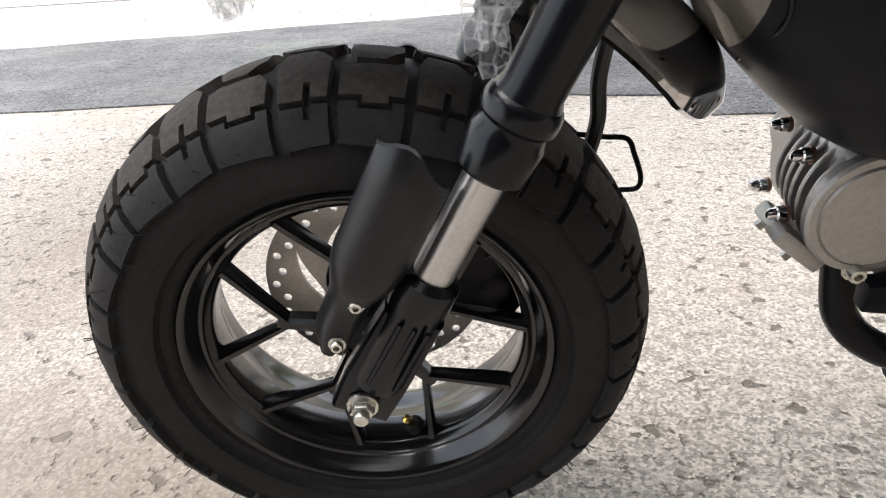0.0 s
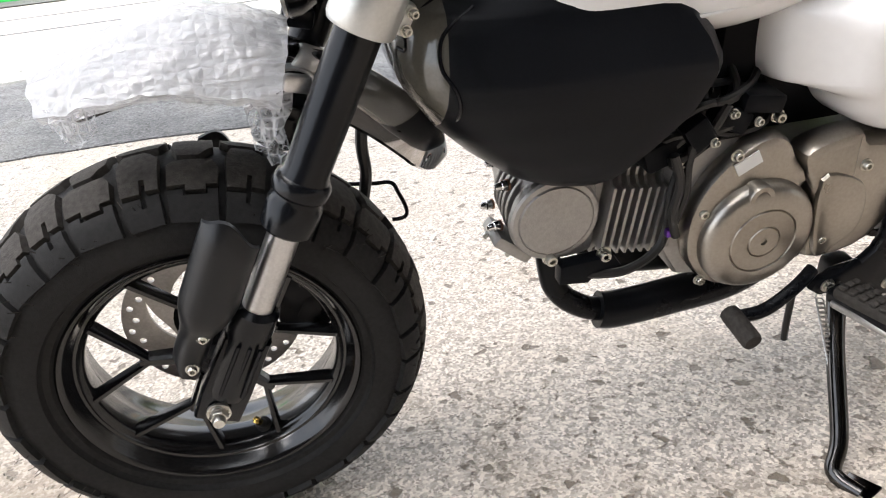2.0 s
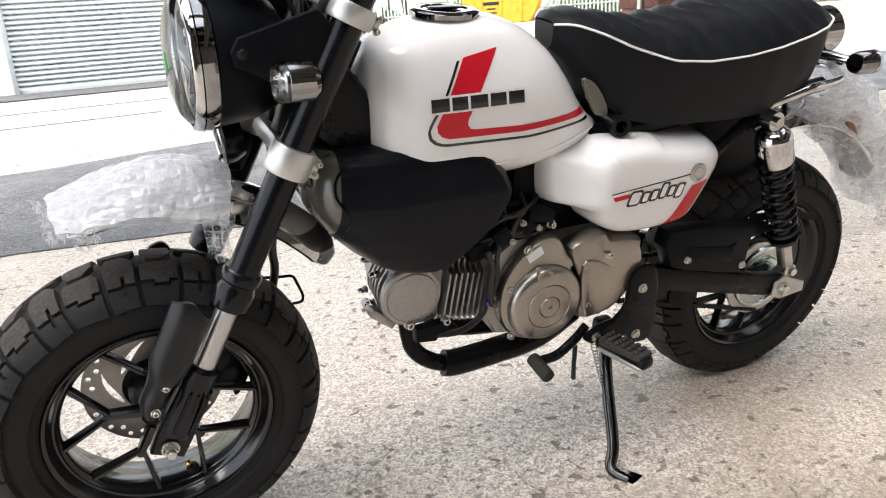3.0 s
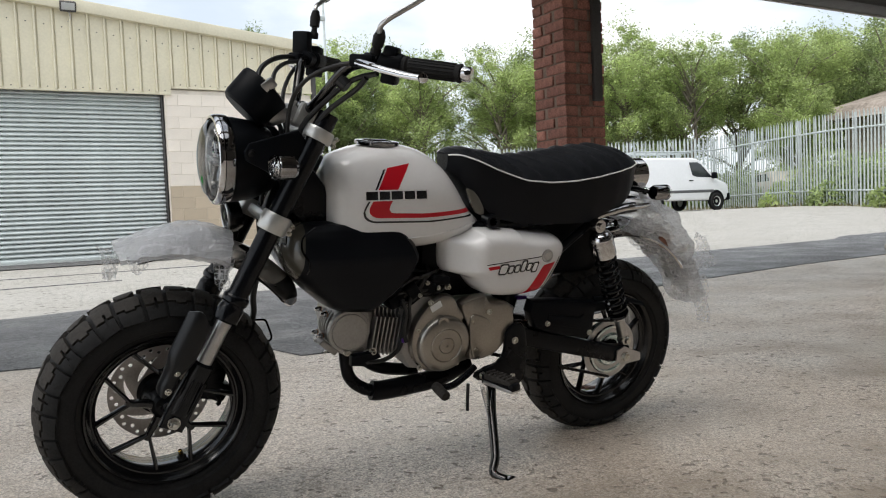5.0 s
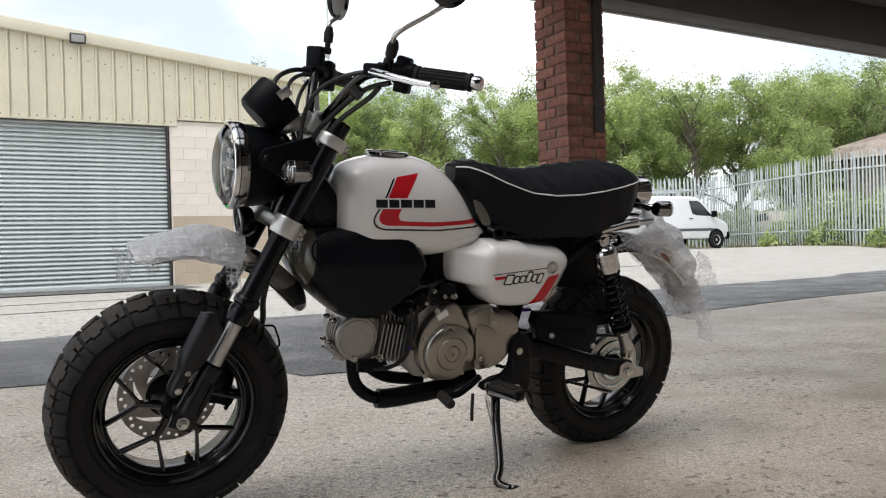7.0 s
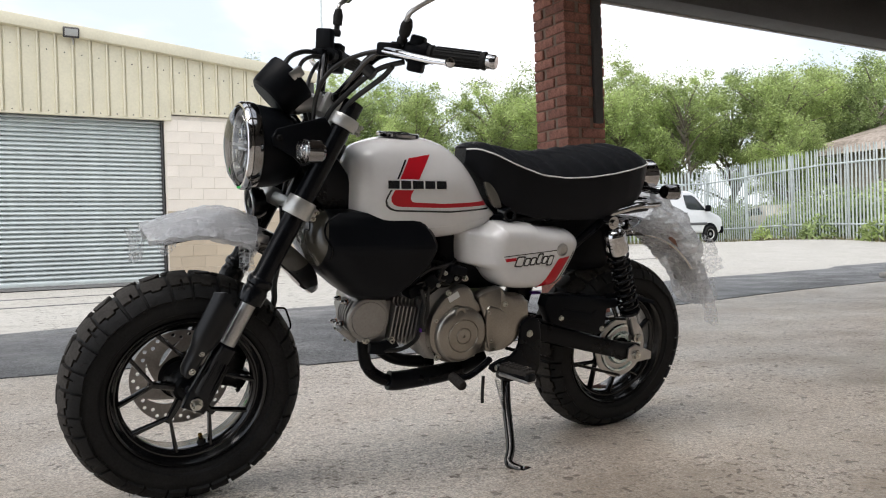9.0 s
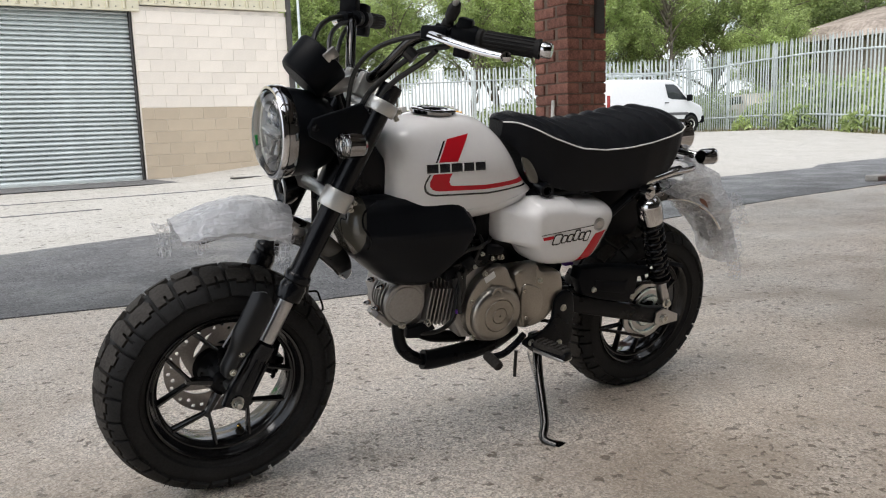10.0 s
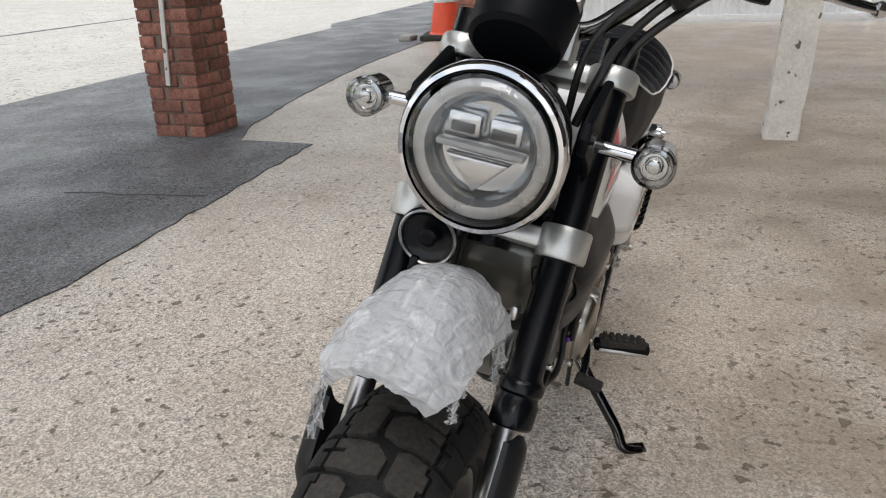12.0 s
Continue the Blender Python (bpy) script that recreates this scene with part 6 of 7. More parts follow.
    part("mirror_glass", lathe([(0.0495, 0.0065), (0, 0.0067)], 36, ax(m2 + Vector((0.0, s * 0.012, 0.045)), face)), MIRROR, mir, "silvered mirror glass")
for s in (-1, 1):
    b = box((0.283, s * 0.034, 0.885), (0.044, 0.026, 0.052), 0.007, pose(0, 0, 0, 0, 25, 0))
    part("bar_riser", b, SILVER, bike, "silver handlebar riser")
# cables
cab = [
    [(0.38, -0.235, 1.0), (0.31, -0.19, 1.0), (0.255, -0.12, 0.965), (0.235, -0.07, 0.90), (0.24, -0.06, 0.80), (0.29, -0.05, 0.72)],
    [(0.37, -0.21, 0.985), (0.335, -0.15, 0.965), (0.285, -0.10, 0.905), (0.255, -0.085, 0.86), (0.25, -0.07, 0.80)],
    [(0.36, 0.20, 1.0), (0.285, 0.12, 0.995), (0.235, 0.05, 0.965), (0.225, 0.0, 0.90), (0.25, -0.02, 0.80)],
    [(0.36, 0.23, 1.01), (0.27, 0.14, 1.005), (0.205, 0.06, 0.97), (0.20, 0.03, 0.89), (0.215, 0.04, 0.76), (0.205, 0.05, 0.66)],
    [(0.385, 0.235, 0.99), (0.32, 0.16, 0.985), (0.27, 0.09, 0.93), (0.26, 0.04, 0.86), (0.30, 0.03, 0.78)],
    [(0.355, -0.19, 0.975), (0.345, -0.16, 0.95), (0.30, -0.115, 0.90), (0.27, -0.10, 0.85)],
]
for i, c in enumerate(cab):
    part("control_cable", tube(c, (0.0058 if i % 2 else 0.0048), 8, 8), HOSE, bike, "black control cable")
part("cable_tie", tube([(0.318, -0.14, 0.968), (0.33, -0.152, 0.955)], 0.0135, 10, 1), HOSE, bike)

# ---- frame ----
part("backbone", tube([(0.30, 0, 0.72), (0.42, 0, 0.66), (0.62, 0, 0.62), (0.80, 0, 0.60), (0.86, 0, 0.48), (0.83, 0, 0.34)], 0.036, 14, 8, flat=1.0), SATIN, bike, "black frame backbone")
part("head_tube", lathe([(0.036, 0.47), (0.038, 0.5), (0.036, 0.64), (0, 0.66)], 24, ax(fork_pt(0, 0, -0.03), FD)), SATIN, bike)
b = prism([(0.225, 0.79), (0.262, 0.792), (0.30, 0.770), (0.326, 0.735), (0.334, 0.70), (0.336, 0.648), (0.285, 0.642), (0.235, 0.69)], -0.058, 0.058, 0.012)
part("neck_cover", b, SATIN, bike)
for s in (-1, 1):
    part("seat_rail", tube([(0.70, s * 0.06, 0.63), (0.88, s * 0.085, 0.645), (1.05, s * 0.095, 0.66), (1.20, s * 0.08, 0.67)], 0.014, 12, 6), SATIN, bike)
    part("frame_stay", tube([(0.85, s * 0.07, 0.46), (0.95, s * 0.085, 0.56), (1.06, s * 0.09, 0.645)], 0.012, 10, 5), SATIN, bike)
part("inner_guard", box((0.975, 0.02, 0.585), (0.31, 0.13, 0.21), 0.03), PLASTIC, bike)
part("battery_box", box((0.70, 0.02, 0.55), (0.26, 0.15, 0.20), 0.02), PLASTIC, bike)
part("under_tank", box((0.50, 0, 0.635), (0.34, 0.16, 0.05), 0.015), PLASTIC, bike)

# ---- tank ----
tank_out = [(0.322, 0.69), (0.323, 0.73), (0.330, 0.770), (0.354, 0.797), (0.392, 0.813), (0.435, 0.823), (0.48, 0.827), (0.53, 0.823), (0.575, 0.808), (0.62, 0.776), (0.655, 0.735), (0.685, 0.692), (0.708, 0.664), (0.731, 0.645), (0.732, 0.629), (0.69, 0.604), (0.57, 0.588), (0.43, 0.586), (0.372, 0.589), (0.340, 0.603), (0.325, 0.640)]


def tank_w(x, z):
    w = 0.86 + 0.14 * smooth_step(0.32, 0.40, x) - 0.30 * smooth_step(0.54, 0.74, x)
    return w * (1.04 - 0.42 * smooth_step(0.70, 0.85, z))


tank_p = Pillow(tank_out, 0.108, 7.5, 2.9, (0.475, 0.715), tank_w)
tank = part("fuel_tank", tank_p.mesh(18), WHITE, bike, "pearl white fuel tank with red and black stripes")
cap = part("filler_cap", lathe([(0, 0.0), (0.052, 0.0), (0.052, 0.007), (0.048, 0.0095), (0.036, 0.0095), (0.034, 0.0075), (0.02, 0.0075), (0, 0.0085)], 40, ax((0.466, 0, 0.8235), (0.02, 0, 1))), DARK_CHROME, tank, "flush steel filler cap")
part("cap_flap", box((0.466, 0, 0.8335), (0.05, 0.02, 0.003), 0.001), GLOSS_BLACK, cap)
part("lip_seam", tube([Vector((x, -tank_p.half(x, z) - 0.001, z)) for x, z in ((0.345, 0.645), (0.40, 0.626), (0.52, 0.622), (0.63, 0.632), (0.70, 0.645))], 0.0022, 6, 6), WHITE, tank)
for s in (-1, 1):
    b = tank_p.decal([(0.456, 0.780), (0.428, 0.733), (0.4065, 0.694), (0.406, 0.686), (0.410, 0.679), (0.4165, 0.6745), (0.427, 0.6715), (0.54, 0.669), (0.694, 0.672)], [(0.512, 0.790), (0.483, 0.745), (0.457, 0.701), (0.4545, 0.694), (0.455, 0.688), (0.459, 0.6835), (0.467, 0.6815), (0.54, 0.679), (0.690, 0.682)], 40, 4, side=s)
    part("red_stripe", b, RED, tank)
    b = tank_p.decal([(0.445, 0.776), (0.4185, 0.730), (0.397, 0.699), (0.392, 0.685), (0.395, 0.673), (0.405, 0.664), (0.42, 0.6605), (0.56, 0.6575), (0.702, 0.662)], [(0.450, 0.777), (0.4235, 0.731), (0.402, 0.699), (0.3965, 0.686), (0.399, 0.676), (0.408, 0.668), (0.42, 0.6645), (0.56, 0.6615), (0.701, 0.666)], 40, 2, side=s)
    part("black_pinstripe", b, BLACK_DECAL, tank)
    # maker's mark: a row of plain dark slabs
    x0, zb, zt = 0.398, 0.7125, 0.7305
    for w in (0.028, 0.025, 0.028, 0.026, 0.026):
        q = lambda x, z: (x, z + 0.005 * (x - 0.405))
        part("mark_outline", tank_p.decal([q(x0 - 0.002, zb - 0.003), q(x0 - 0.002, zt + 0.003)], [q(x0 + w + 0.002, zb - 0.003), q(x0 + w + 0.002, zt + 0.003)], 4, 4, 0.0012, side=s), WHITE_DECAL, tank)
        part("maker_mark", tank_p.decal([q(x0, zb), q(x0, zt)], [q(x0 + w, zb), q(x0 + w, zt)], 4, 4, 0.0016, side=s), BLACK_DECAL, tank)
        x0 += w + 0.004

# ---- black side case under the tank ----
CASE_Z = [0.447, 0.452, 0.463, 0.492, 0.530, 0.566, 0.576, 0.586, 0.606, 0.630, 0.646, 0.655, 0.659]
CASE_FRONT = [0.356, 0.340, 0.322, 0.288, 0.252, 0.229, 0.225, 0.222, 0.220, 0.224, 0.234, 0.250, 0.275]
CASE_REAR = [0.430, 0.450, 0.468, 0.500, 0.536, 0.553, 0.555, 0.554, 0.546, 0.529, 0.506, 0.485, 0.460]
CASE_HALF = [0.094, 0.108, 0.115, 0.1225, 0.130, 0.1350, 0.1352, 0.1335, 0.126, 0.117, 0.108, 0.098, 0.080]
CASE_NOSE_X = [0.0, 0.001, 0.004, 0.012, 0.026, 0.046, 0.075, 0.11]
CASE_NOSE_Y = [0.0, 0.32, 0.50, 0.66, 0.79, 0.885, 0.955, 1.0]


def case_half(x, z):
    """Half width of the case at (x, z): a rounded nose ahead, flat sides and a blunt tail."""
    f, r, w = [float(np.interp(z, CASE_Z, v)) for v in (CASE_FRONT, CASE_REAR, CASE_HALF)]
    tail = max(0.0, min(1.0, (r - x) / 0.045))
    return w * float(np.interp(x - f, CASE_NOSE_X, CASE_NOSE_Y)) * (1 - (1 - tail) ** 2.6 * 0.75)


def case_piece(front):
    """The case's mesh ahead of or behind the seam that parts its nose from its body."""
    b = bmesh.new()
    rings = []
    for z in np.interp(np.linspace(0, 12, 49), range(13), CASE_Z):
        f, r = [float(np.interp(z, CASE_Z, v)) for v in (CASE_FRONT, CASE_REAR)]
        xs = [f + min(d, (r - f) * 0.4) for d in (0.0004, 0.002, 0.004, 0.008, 0.014, 0.022, 0.034, 0.05, 0.07, 0.092, 0.12)]
        xs += [xs[-1] + (r - 0.05 - xs[-1]) * k / 5 for k in range(1, 6)] + [r - d for d in (0.035, 0.022, 0.012, 0.005, 0.0)]
        half = [(x, case_half(x, z)) for x in xs]
        rings.append([b.verts.new((x, -y, z)) for x, y in half] + [b.verts.new((x, y, z)) for x, y in half[::-1]])
    n = len(rings[0])
    for p, q in zip(rings, rings[1:]):
        for j in range(n):
            b.faces.new((p[j], p[(j + 1) % n], q[(j + 1) % n], q[j]))
    b.faces.new(rings[0])
    b.faces.new(rings[-1])
    bmesh.ops.bisect_plane(b, geom=b.verts[:] + b.edges[:] + b.faces[:], plane_co=(0.262, 0, 0.59), plane_no=(1, 0, -0.10), clear_outer=front, clear_inner=not front)
    return b


case = part("side_case", case_piece(False), CASE_BLACK, bike, "smooth satin black side case under the tank")
# the nose's paler tone is a reflection put into its colour
part("case_nose", case_piece(True), CASE_NOSE, case, "glossy rounded nose panel, its olive-grey standing in for a reflection")
for s in (-1, 1):
    for ln, r in (([(0.292, 0.652), (0.262, 0.632), (0.257, 0.606), (0.268, 0.584), (0.270, 0.560), (0.264, 0.522)], 0.0020), ([(0.262, 0.655), (0.236, 0.636), (0.231, 0.615), (0.225, 0.612), (0.228, 0.580)], 0.0016)):
        part("panel_seam", tube([(x, s * (case_half(x, z) + 0.0004), z) for x, z in ln], r, 6, 6), GLOSS_BLACK, case)
# grey here is a painted reflection as well
part("seat_side_panel", prism([(0.668, 0.728), (0.690, 0.722), (0.715, 0.690), (0.722, 0.665), (0.700, 0.668), (0.682, 0.695)], -0.084, -0.074, 0.004, smooth=3), CASE_NOSE, bike, "glossy panel under the seat nose, its grey standing in for a reflection")

# ---- side cover ----
cov_out = [(0.608, 0.598), (0.620, 0.609), (0.662, 0.612), (0.688, 0.621), (0.705, 0.627), (0.795, 0.624), (0.825, 0.616), (0.888, 0.608), (0.934, 0.602), (0.961, 0.583), (0.963, 0.558), (0.941, 0.513), (0.908, 0.468), (0.868, 0.455), (0.80, 0.450), (0.735, 0.456), (0.70, 0.477), (0.676, 0.503), (0.632, 0.515), (0.614, 0.524), (0.607, 0.56)]
cov_p = Pillow(cov_out, 0.148, 8.0, 2.8, (0.76, 0.54), lambda x, z: 0.74 + 0.26 * smooth_step(0.635, 0.70, x) - 0.05 * smooth_step(0.84, 0.95, x))
for s in (-1, 1):
    b = cov_p.mesh(16, back=0.0)
    for v in b.verts:
        if abs(v.co.y) < 0.045:
            v.co.y = -0.045
        v.co.y *= -s
    cover_ob = part("side_cover", b, WHITE, bike, "pearl white side cover with red stripe", Matrix.Translation((0, 0, 0.008)))
    part("cover_lock", lathe([(0, 0.0), (0.0165, 0.0), (0.0165, 0.003), (0.0145, 0.0045), (0.011, 0.003), (0.009, 0.005), (0, 0.005)], 28, ax((0.874, s * cov_p.half(0.874, 0.560), 0.560), (0, s, 0))), STEEL, cover_ob, "round key lock")
    b = cov_p.decal([(0.812, 0.460), (0.866, 0.537)], [(0.852, 0.460), (0.906, 0.542)], 12, 3, side=s)
    part("red_stripe", b, RED, cover_ob)
    b = cov_p.decal([(0.861, 0.463), (0.913, 0.540), (0.919, 0.554)], [(0.865, 0.464), (0.917, 0.540), (0.923, 0.554)], 12, 1, side=s)
    part("black_pinstripe", b, BLACK_DECAL, cover_ob)
    b = cov_p.decal([(0.703, 0.541), (0.736, 0.5435)], [(0.708, 0.533), (0.736, 0.5355)], 4, 1, side=s)
    part("red_dash", b, RED, cover_ob)
    b = cov_p.decal([(0.70, 0.5475), (0.86, 0.5605)], [(0.70, 0.5455), (0.86, 0.5585)], 14, 1, side=s)
    part("black_rule", b, BLACK_DECAL, cover_ob)
    # model mark: outlined pale rounded shapes in a row
    x = 0.733
    for w, up in ((0.026, 0.006), (0.017, 0.0), (0.017, 0.0), (0.017, 0.008), (0.016, 0.0), (0.018, -0.006)):
        z = 0.520 + 0.07 * (x - 0.735)
        for nm, g, lf, mt in (("model_mark", 0.0, 0.0012, BLACK_DECAL), ("model_mark_fill", 0.0034, 0.0018, WHITE_DECAL)):
            xa, xb, za, zb = x + g, x + w - g, z + g + min(0, up), z + 0.021 - g + max(0, up)
            ca, cb = (xb - xa) * 0.16, (zb - za) * 0.12
            pts = [(xa + ca, za), (xb - ca, za), (xb, za + cb), (xb, zb - cb), (xb - ca, zb), (xa + ca, zb), (xa, zb - cb), (xa, za + cb)]
            lean = lambda pz: 0.32 * (pz - z - 0.010)
            b = bmesh.new()
            b.faces.new([b.verts.new((px + lean(pz), s * (cov_p.half(px, pz) + lf), pz)) for px, pz in pts])
            part(nm, b, mt, cover_ob)
        x += w + 0.0008

# ---- seat ----
S0, S1 = 0.641, 1.208


def seat_line(x):
    """half width, bottom, piping height, crown height at x."""
    xs = [S0 + (S1 - S0) * k for k in (0, 0.04, 0.093, 0.187, 0.311, 0.435, 0.56, 0.684, 0.809, 0.902, 0.964, 1)]
    w = np.interp(x, xs, [0.028, 0.056, 0.080, 0.100, 0.114, 0.121, 0.126, 0.128, 0.122, 0.108, 0.082, 0.045])
    zb = np.interp(x, xs, [0.765, 0.745, 0.705, 0.650, 0.636, 0.633, 0.632, 0.634, 0.655, 0.682, 0.70, 0.72])
    zp = np.interp(x, xs, [0.803, 0.806, 0.797, 0.774, 0.752, 0.747, 0.751, 0.761, 0.774, 0.784, 0.790, 0.793])
    zc = np.interp(x, xs, [0.806, 0.817, 0.821, 0.813, 0.802, 0.808, 0.818, 0.828, 0.834, 0.826, 0.812, 0.797])
    return float(w), float(zb), float(zp), float(zc)


b = bmesh.new()
rows = []
N = 56
for i in range(N + 1):
    x = S0 + (S1 - S0) * i / N
    w, zb, zp, zc = seat_line(x)
    prof = [(-w * 0.55, zb), (-w * 0.86, zb + 0.006), (-w * 0.97, zb + (zp - zb) * 0.5), (-w, zp), (w, zp), (w * 0.97, zb + (zp - zb) * 0.5), (w * 0.86, zb + 0.006), (w * 0.55, zb)]
    rows.append([b.verts.new((x, y, z)) for y, z in prof])
for p, q in zip(rows, rows[1:]):
    for j in range(8):
        b.faces.new((p[j], p[(j + 1) % 8], q[(j + 1) % 8], q[j]))
b.faces.new(rows[0])
b.faces.new(rows[-1])
seat = part("seat", b, VINYL, bike, "black vinyl seat with ribbed top and white piping")
b = bmesh.new()
rows = []
N = 150
for i in range(N + 1):
    x = S0 + (S1 - S0) * i / N
    w, zb, zp, zc = seat_line(x)
    row = []
    for j in range(21):
        u = -1 + 2 * j / 20
        a = abs(u)
        xx = x - 0.02 * (1 - a * a)
        rib = 0.0095 * (abs(math.sin(math.pi * (x - 0.07 * a * a - 0.62) / 0.050)) ** 0.6 - 1) * smooth_step(0.69, 0.73, x) * (1 - smooth_step(1.13, 1.17, x)) * (1 - smooth_step(0.82, 0.98, a))
        z = zp + (zc - zp) * (1 - a ** 2.8) + rib
        row.append(b.verts.new((x, u * w * 0.995, z + 0.0004)))
    rows.append(row)
for p, q in zip(rows, rows[1:]):
    for j in range(20):
        b.faces.new((p[j], p[j + 1], q[j + 1], q[j]))
part("cushion", b, VINYL, seat, "tuck and roll seat top")
pts = []
for i in range(29):
    x = S0 + (S1 - S0) * i / 28
    w, zb, zp, zc = seat_line(x)
    pts.append((x, -w - 0.001, zp))
w, zb, zp, zc = seat_line(S1)
pts += [(S1 + 0.006, -0.02, zp), (S1 + 0.006, 0.02, zp)] + [(x, -y, z) for x, y, z in pts[::-1]]
part("piping", tube(pts, 0.0019, 8, 3), PIPING, seat, "white piping")

# ---- engine ----
crank = part("crankcase", prism([(0.515, 0.44), (0.56, 0.475), (0.62, 0.472), (0.66, 0.445), (0.78, 0.44), (0.835, 0.42), (0.835, 0.34), (0.76, 0.30), (0.62, 0.275), (0.54, 0.29), (0.51, 0.34)], -0.085, 0.12, 0.012), CAST, bike, "cast alloy crankcase")
b = prism([(0.535, 0.33), (0.53, 0.39), (0.555, 0.44), (0.60, 0.475), (0.635, 0.472), (0.66, 0.43), (0.68, 0.37), (0.67, 0.315), (0.635, 0.285), (0.575, 0.287)], -0.112, -0.08, 0.012, smooth=4)
part("flywheel_cover_base", b, ALLOY, crank, "champagne alloy engine cover")
fm = ax((0.612, -0.095, 0.358), (0, -1, 0))
part("flywheel_cover", lathe([(0.070, 0.0), (0.070, 0.024), (0.066, 0.031), (0.060, 0.0345), (0.042, 0.0375), (0.0405, 0.0355), (0.039, 0.0375), (0.0205, 0.039), (0.0195, 0.037), (0.018, 0.0395), (0.004, 0.0395), (0.0035, 0.037), (0, 0.037)], 56, fm), ALLOY, crank, "round champagne alloy flywheel cover")
part("inspection_cap", lathe([(0.016, 0.0), (0.016, 0.032), (0.0145, 0.035), (0.009, 0.035), (0.008, 0.032), (0, 0.032)], 24, ax((0.602, -0.095, 0.414), (0, -1, 0))), ALLOY, crank)
b = prism([(0.657, 0.45), (0.685, 0.464), (0.725, 0.468), (0.738, 0.452), (0.785, 0.447), (0.805, 0.43), (0.815, 0.385), (0.795, 0.345), (0.755, 0.308), (0.688, 0.306), (0.688, 0.37), (0.665, 0.42)], -0.118, -0.075, 0.012, smooth=3)
sp = part("sprocket_cover", b, ALLOY, crank, "champagne alloy sprocket cover")
part("cover_emboss", prism([(0.68, 0.418), (0.723, 0.414), (0.745, 0.39), (0.746, 0.345), (0.72, 0.322), (0.692, 0.318)], -0.124, -0.114, 0.005, smooth=4), ALLOY, sp)
bolts("cover_bolt", [(0.735, -0.118, 0.427), (0.555, -0.108, 0.30), (0.655, -0.108, 0.30), (0.545, -0.108, 0.395), (0.575, -0.108, 0.462), (0.80, -0.112, 0.36), (0.70, -0.118, 0.335)], crank, (0, -1, 0), 0.0055, 0.007)
part("label_plate", box((0.588, -0.1125, 0.452), (0.03, 0.002, 0.016), 0, pose(0, 0, 0, 0, -28, 0)), PAPER, crank, "small white printed label")
# cylinder: fins between head and case
cm = Matrix.Translation((0.427, -0.0, 0.394)) @ pose(0, 0, 0, 0, 8, 0)
cyl = part("cylinder", box((0.48, 0.0, 0.388), (0.12, 0.12, 0.09), 0.01, pose(0, 0, 0, 0, 8, 0)), CAST, bike, "finned air-cooled cylinder")
fin = bmesh.new()
box((0, 0, 0), (0.0034, 0.172, 0.116), 0.0, bm=fin)
bmesh.ops.bevel(fin, geom=[e for e in fin.edges if abs(e.verts[0].co.x - e.verts[1].co.x) > 0.001], offset=0.018, segments=3, affect="EDGES")
fin_me = bpy.data.meshes.new("fin")
bmesh.ops.recalc_face_normals(fin, faces=fin.faces)
fin.to_mesh(fin_me)
fin.free()
fin_me.materials.append(CAST)
for k in range(9):
    ob = new("fin", fin_me)
    ob.parent, ob.matrix_basis = cyl, cm @ pose(0.016 + 0.0105 * k, 0, 0)
hb = prism([(0.352, 0.405), (0.354, 0.445), (0.38, 0.457), (0.43, 0.450), (0.436, 0.36), (0.42, 0.340), (0.37, 0.342), (0.356, 0.365)], -0.075, 0.07, 0.014, smooth=3)
hd_ob = part("cylinder_head", hb, CAST, bike, "cast alloy cylinder head")
part("head_cover", lathe([(0.0525, -0.004), (0.0520, 0.003), (0.0495, 0.0055), (0.0445, 0.006), (0.0440, 0.0052), (0.0434, 0.0052), (0.042, 0.0076), (0.0, 0.008)], 48, ax((0.383, -0.074, 0.400), (0, -1, 0))), CAST, hd_ob, "round head side cover")


def head_arc(r, t, a0, a1, y0, y1):
    pts = []
    for rad, order in ((r + t, range(13)), (r, range(12, -1, -1))):
        for i in order:
            a = radians(a0 + (a1 - a0) * i / 12)
            pts.append((0.393 + rad * math.cos(a), 0.400 + rad * math.sin(a) * 0.98))
    return prism(pts, y0, y1, 0.0012, seg=1)


for k in range(6):
    part("head_fin", head_arc(0.0400, 0.0200 - 0.0012 * abs(k - 1.5), 128 + 2 * k, 214 - 2 * k, -0.0655 + 0.0135 * k, -0.0610 + 0.0135 * k), CAST, hd_ob)
part("exhaust_flange", box((0.338, -0.045, 0.362), (0.052, 0.05, 0.015), 0.004, pose(0, 0, 0, 0, 40, 0)), CAST, hd_ob)
for x, z, yy in ((0.339, 0.438, -0.050), (0.330, 0.387, -0.050), (0.348, 0.430, 0.018), (0.341, 0.373, 0.018)):
    nd = Vector((-1, -0.15, 0.05))
    cap = part("cap_nut", lathe([(0, 0), (0.0062, 0), (0.0062, 0.006), (0.0050, 0.007), (0.0046, 0.011), (0.003, 0.0138), (0, 0.0145)], 12, ax((x - 0.004, yy, z), nd)), CHROME, hd_ob, "bright domed cap nut")
    part("copper_washer", lathe([(0, -0.003), (0.0068, -0.003), (0.0068, -0.0005), (0, -0.0005)], 16, ax((x - 0.004, yy, z), nd)), COPPER, cap)
for x, z in ((0.3125, 0.3795), (0.3385, 0.3485)):
    part("flange_bolt", lathe([(0, 0), (0.004, 0), (0.004, 0.006), (0, 0.006)], 6, ax((x, -0.05, z), (-0.7, 0, -0.7))), ZINC, hd_ob)
bolts("head_bolt", [(0.378, -0.078, 0.350), (0.44, -0.086, 0.348)], hd_ob, (0, -1, 0), 0.007, 0.01)
part("oxygen_sensor_bracket", prism([(0.385, 0.345), (0.45, 0.348), (0.46, 0.333), (0.43, 0.325), (0.42, 0.315), (0.385, 0.32)], -0.095, -0.075, 0.003), PLASTIC, bike)
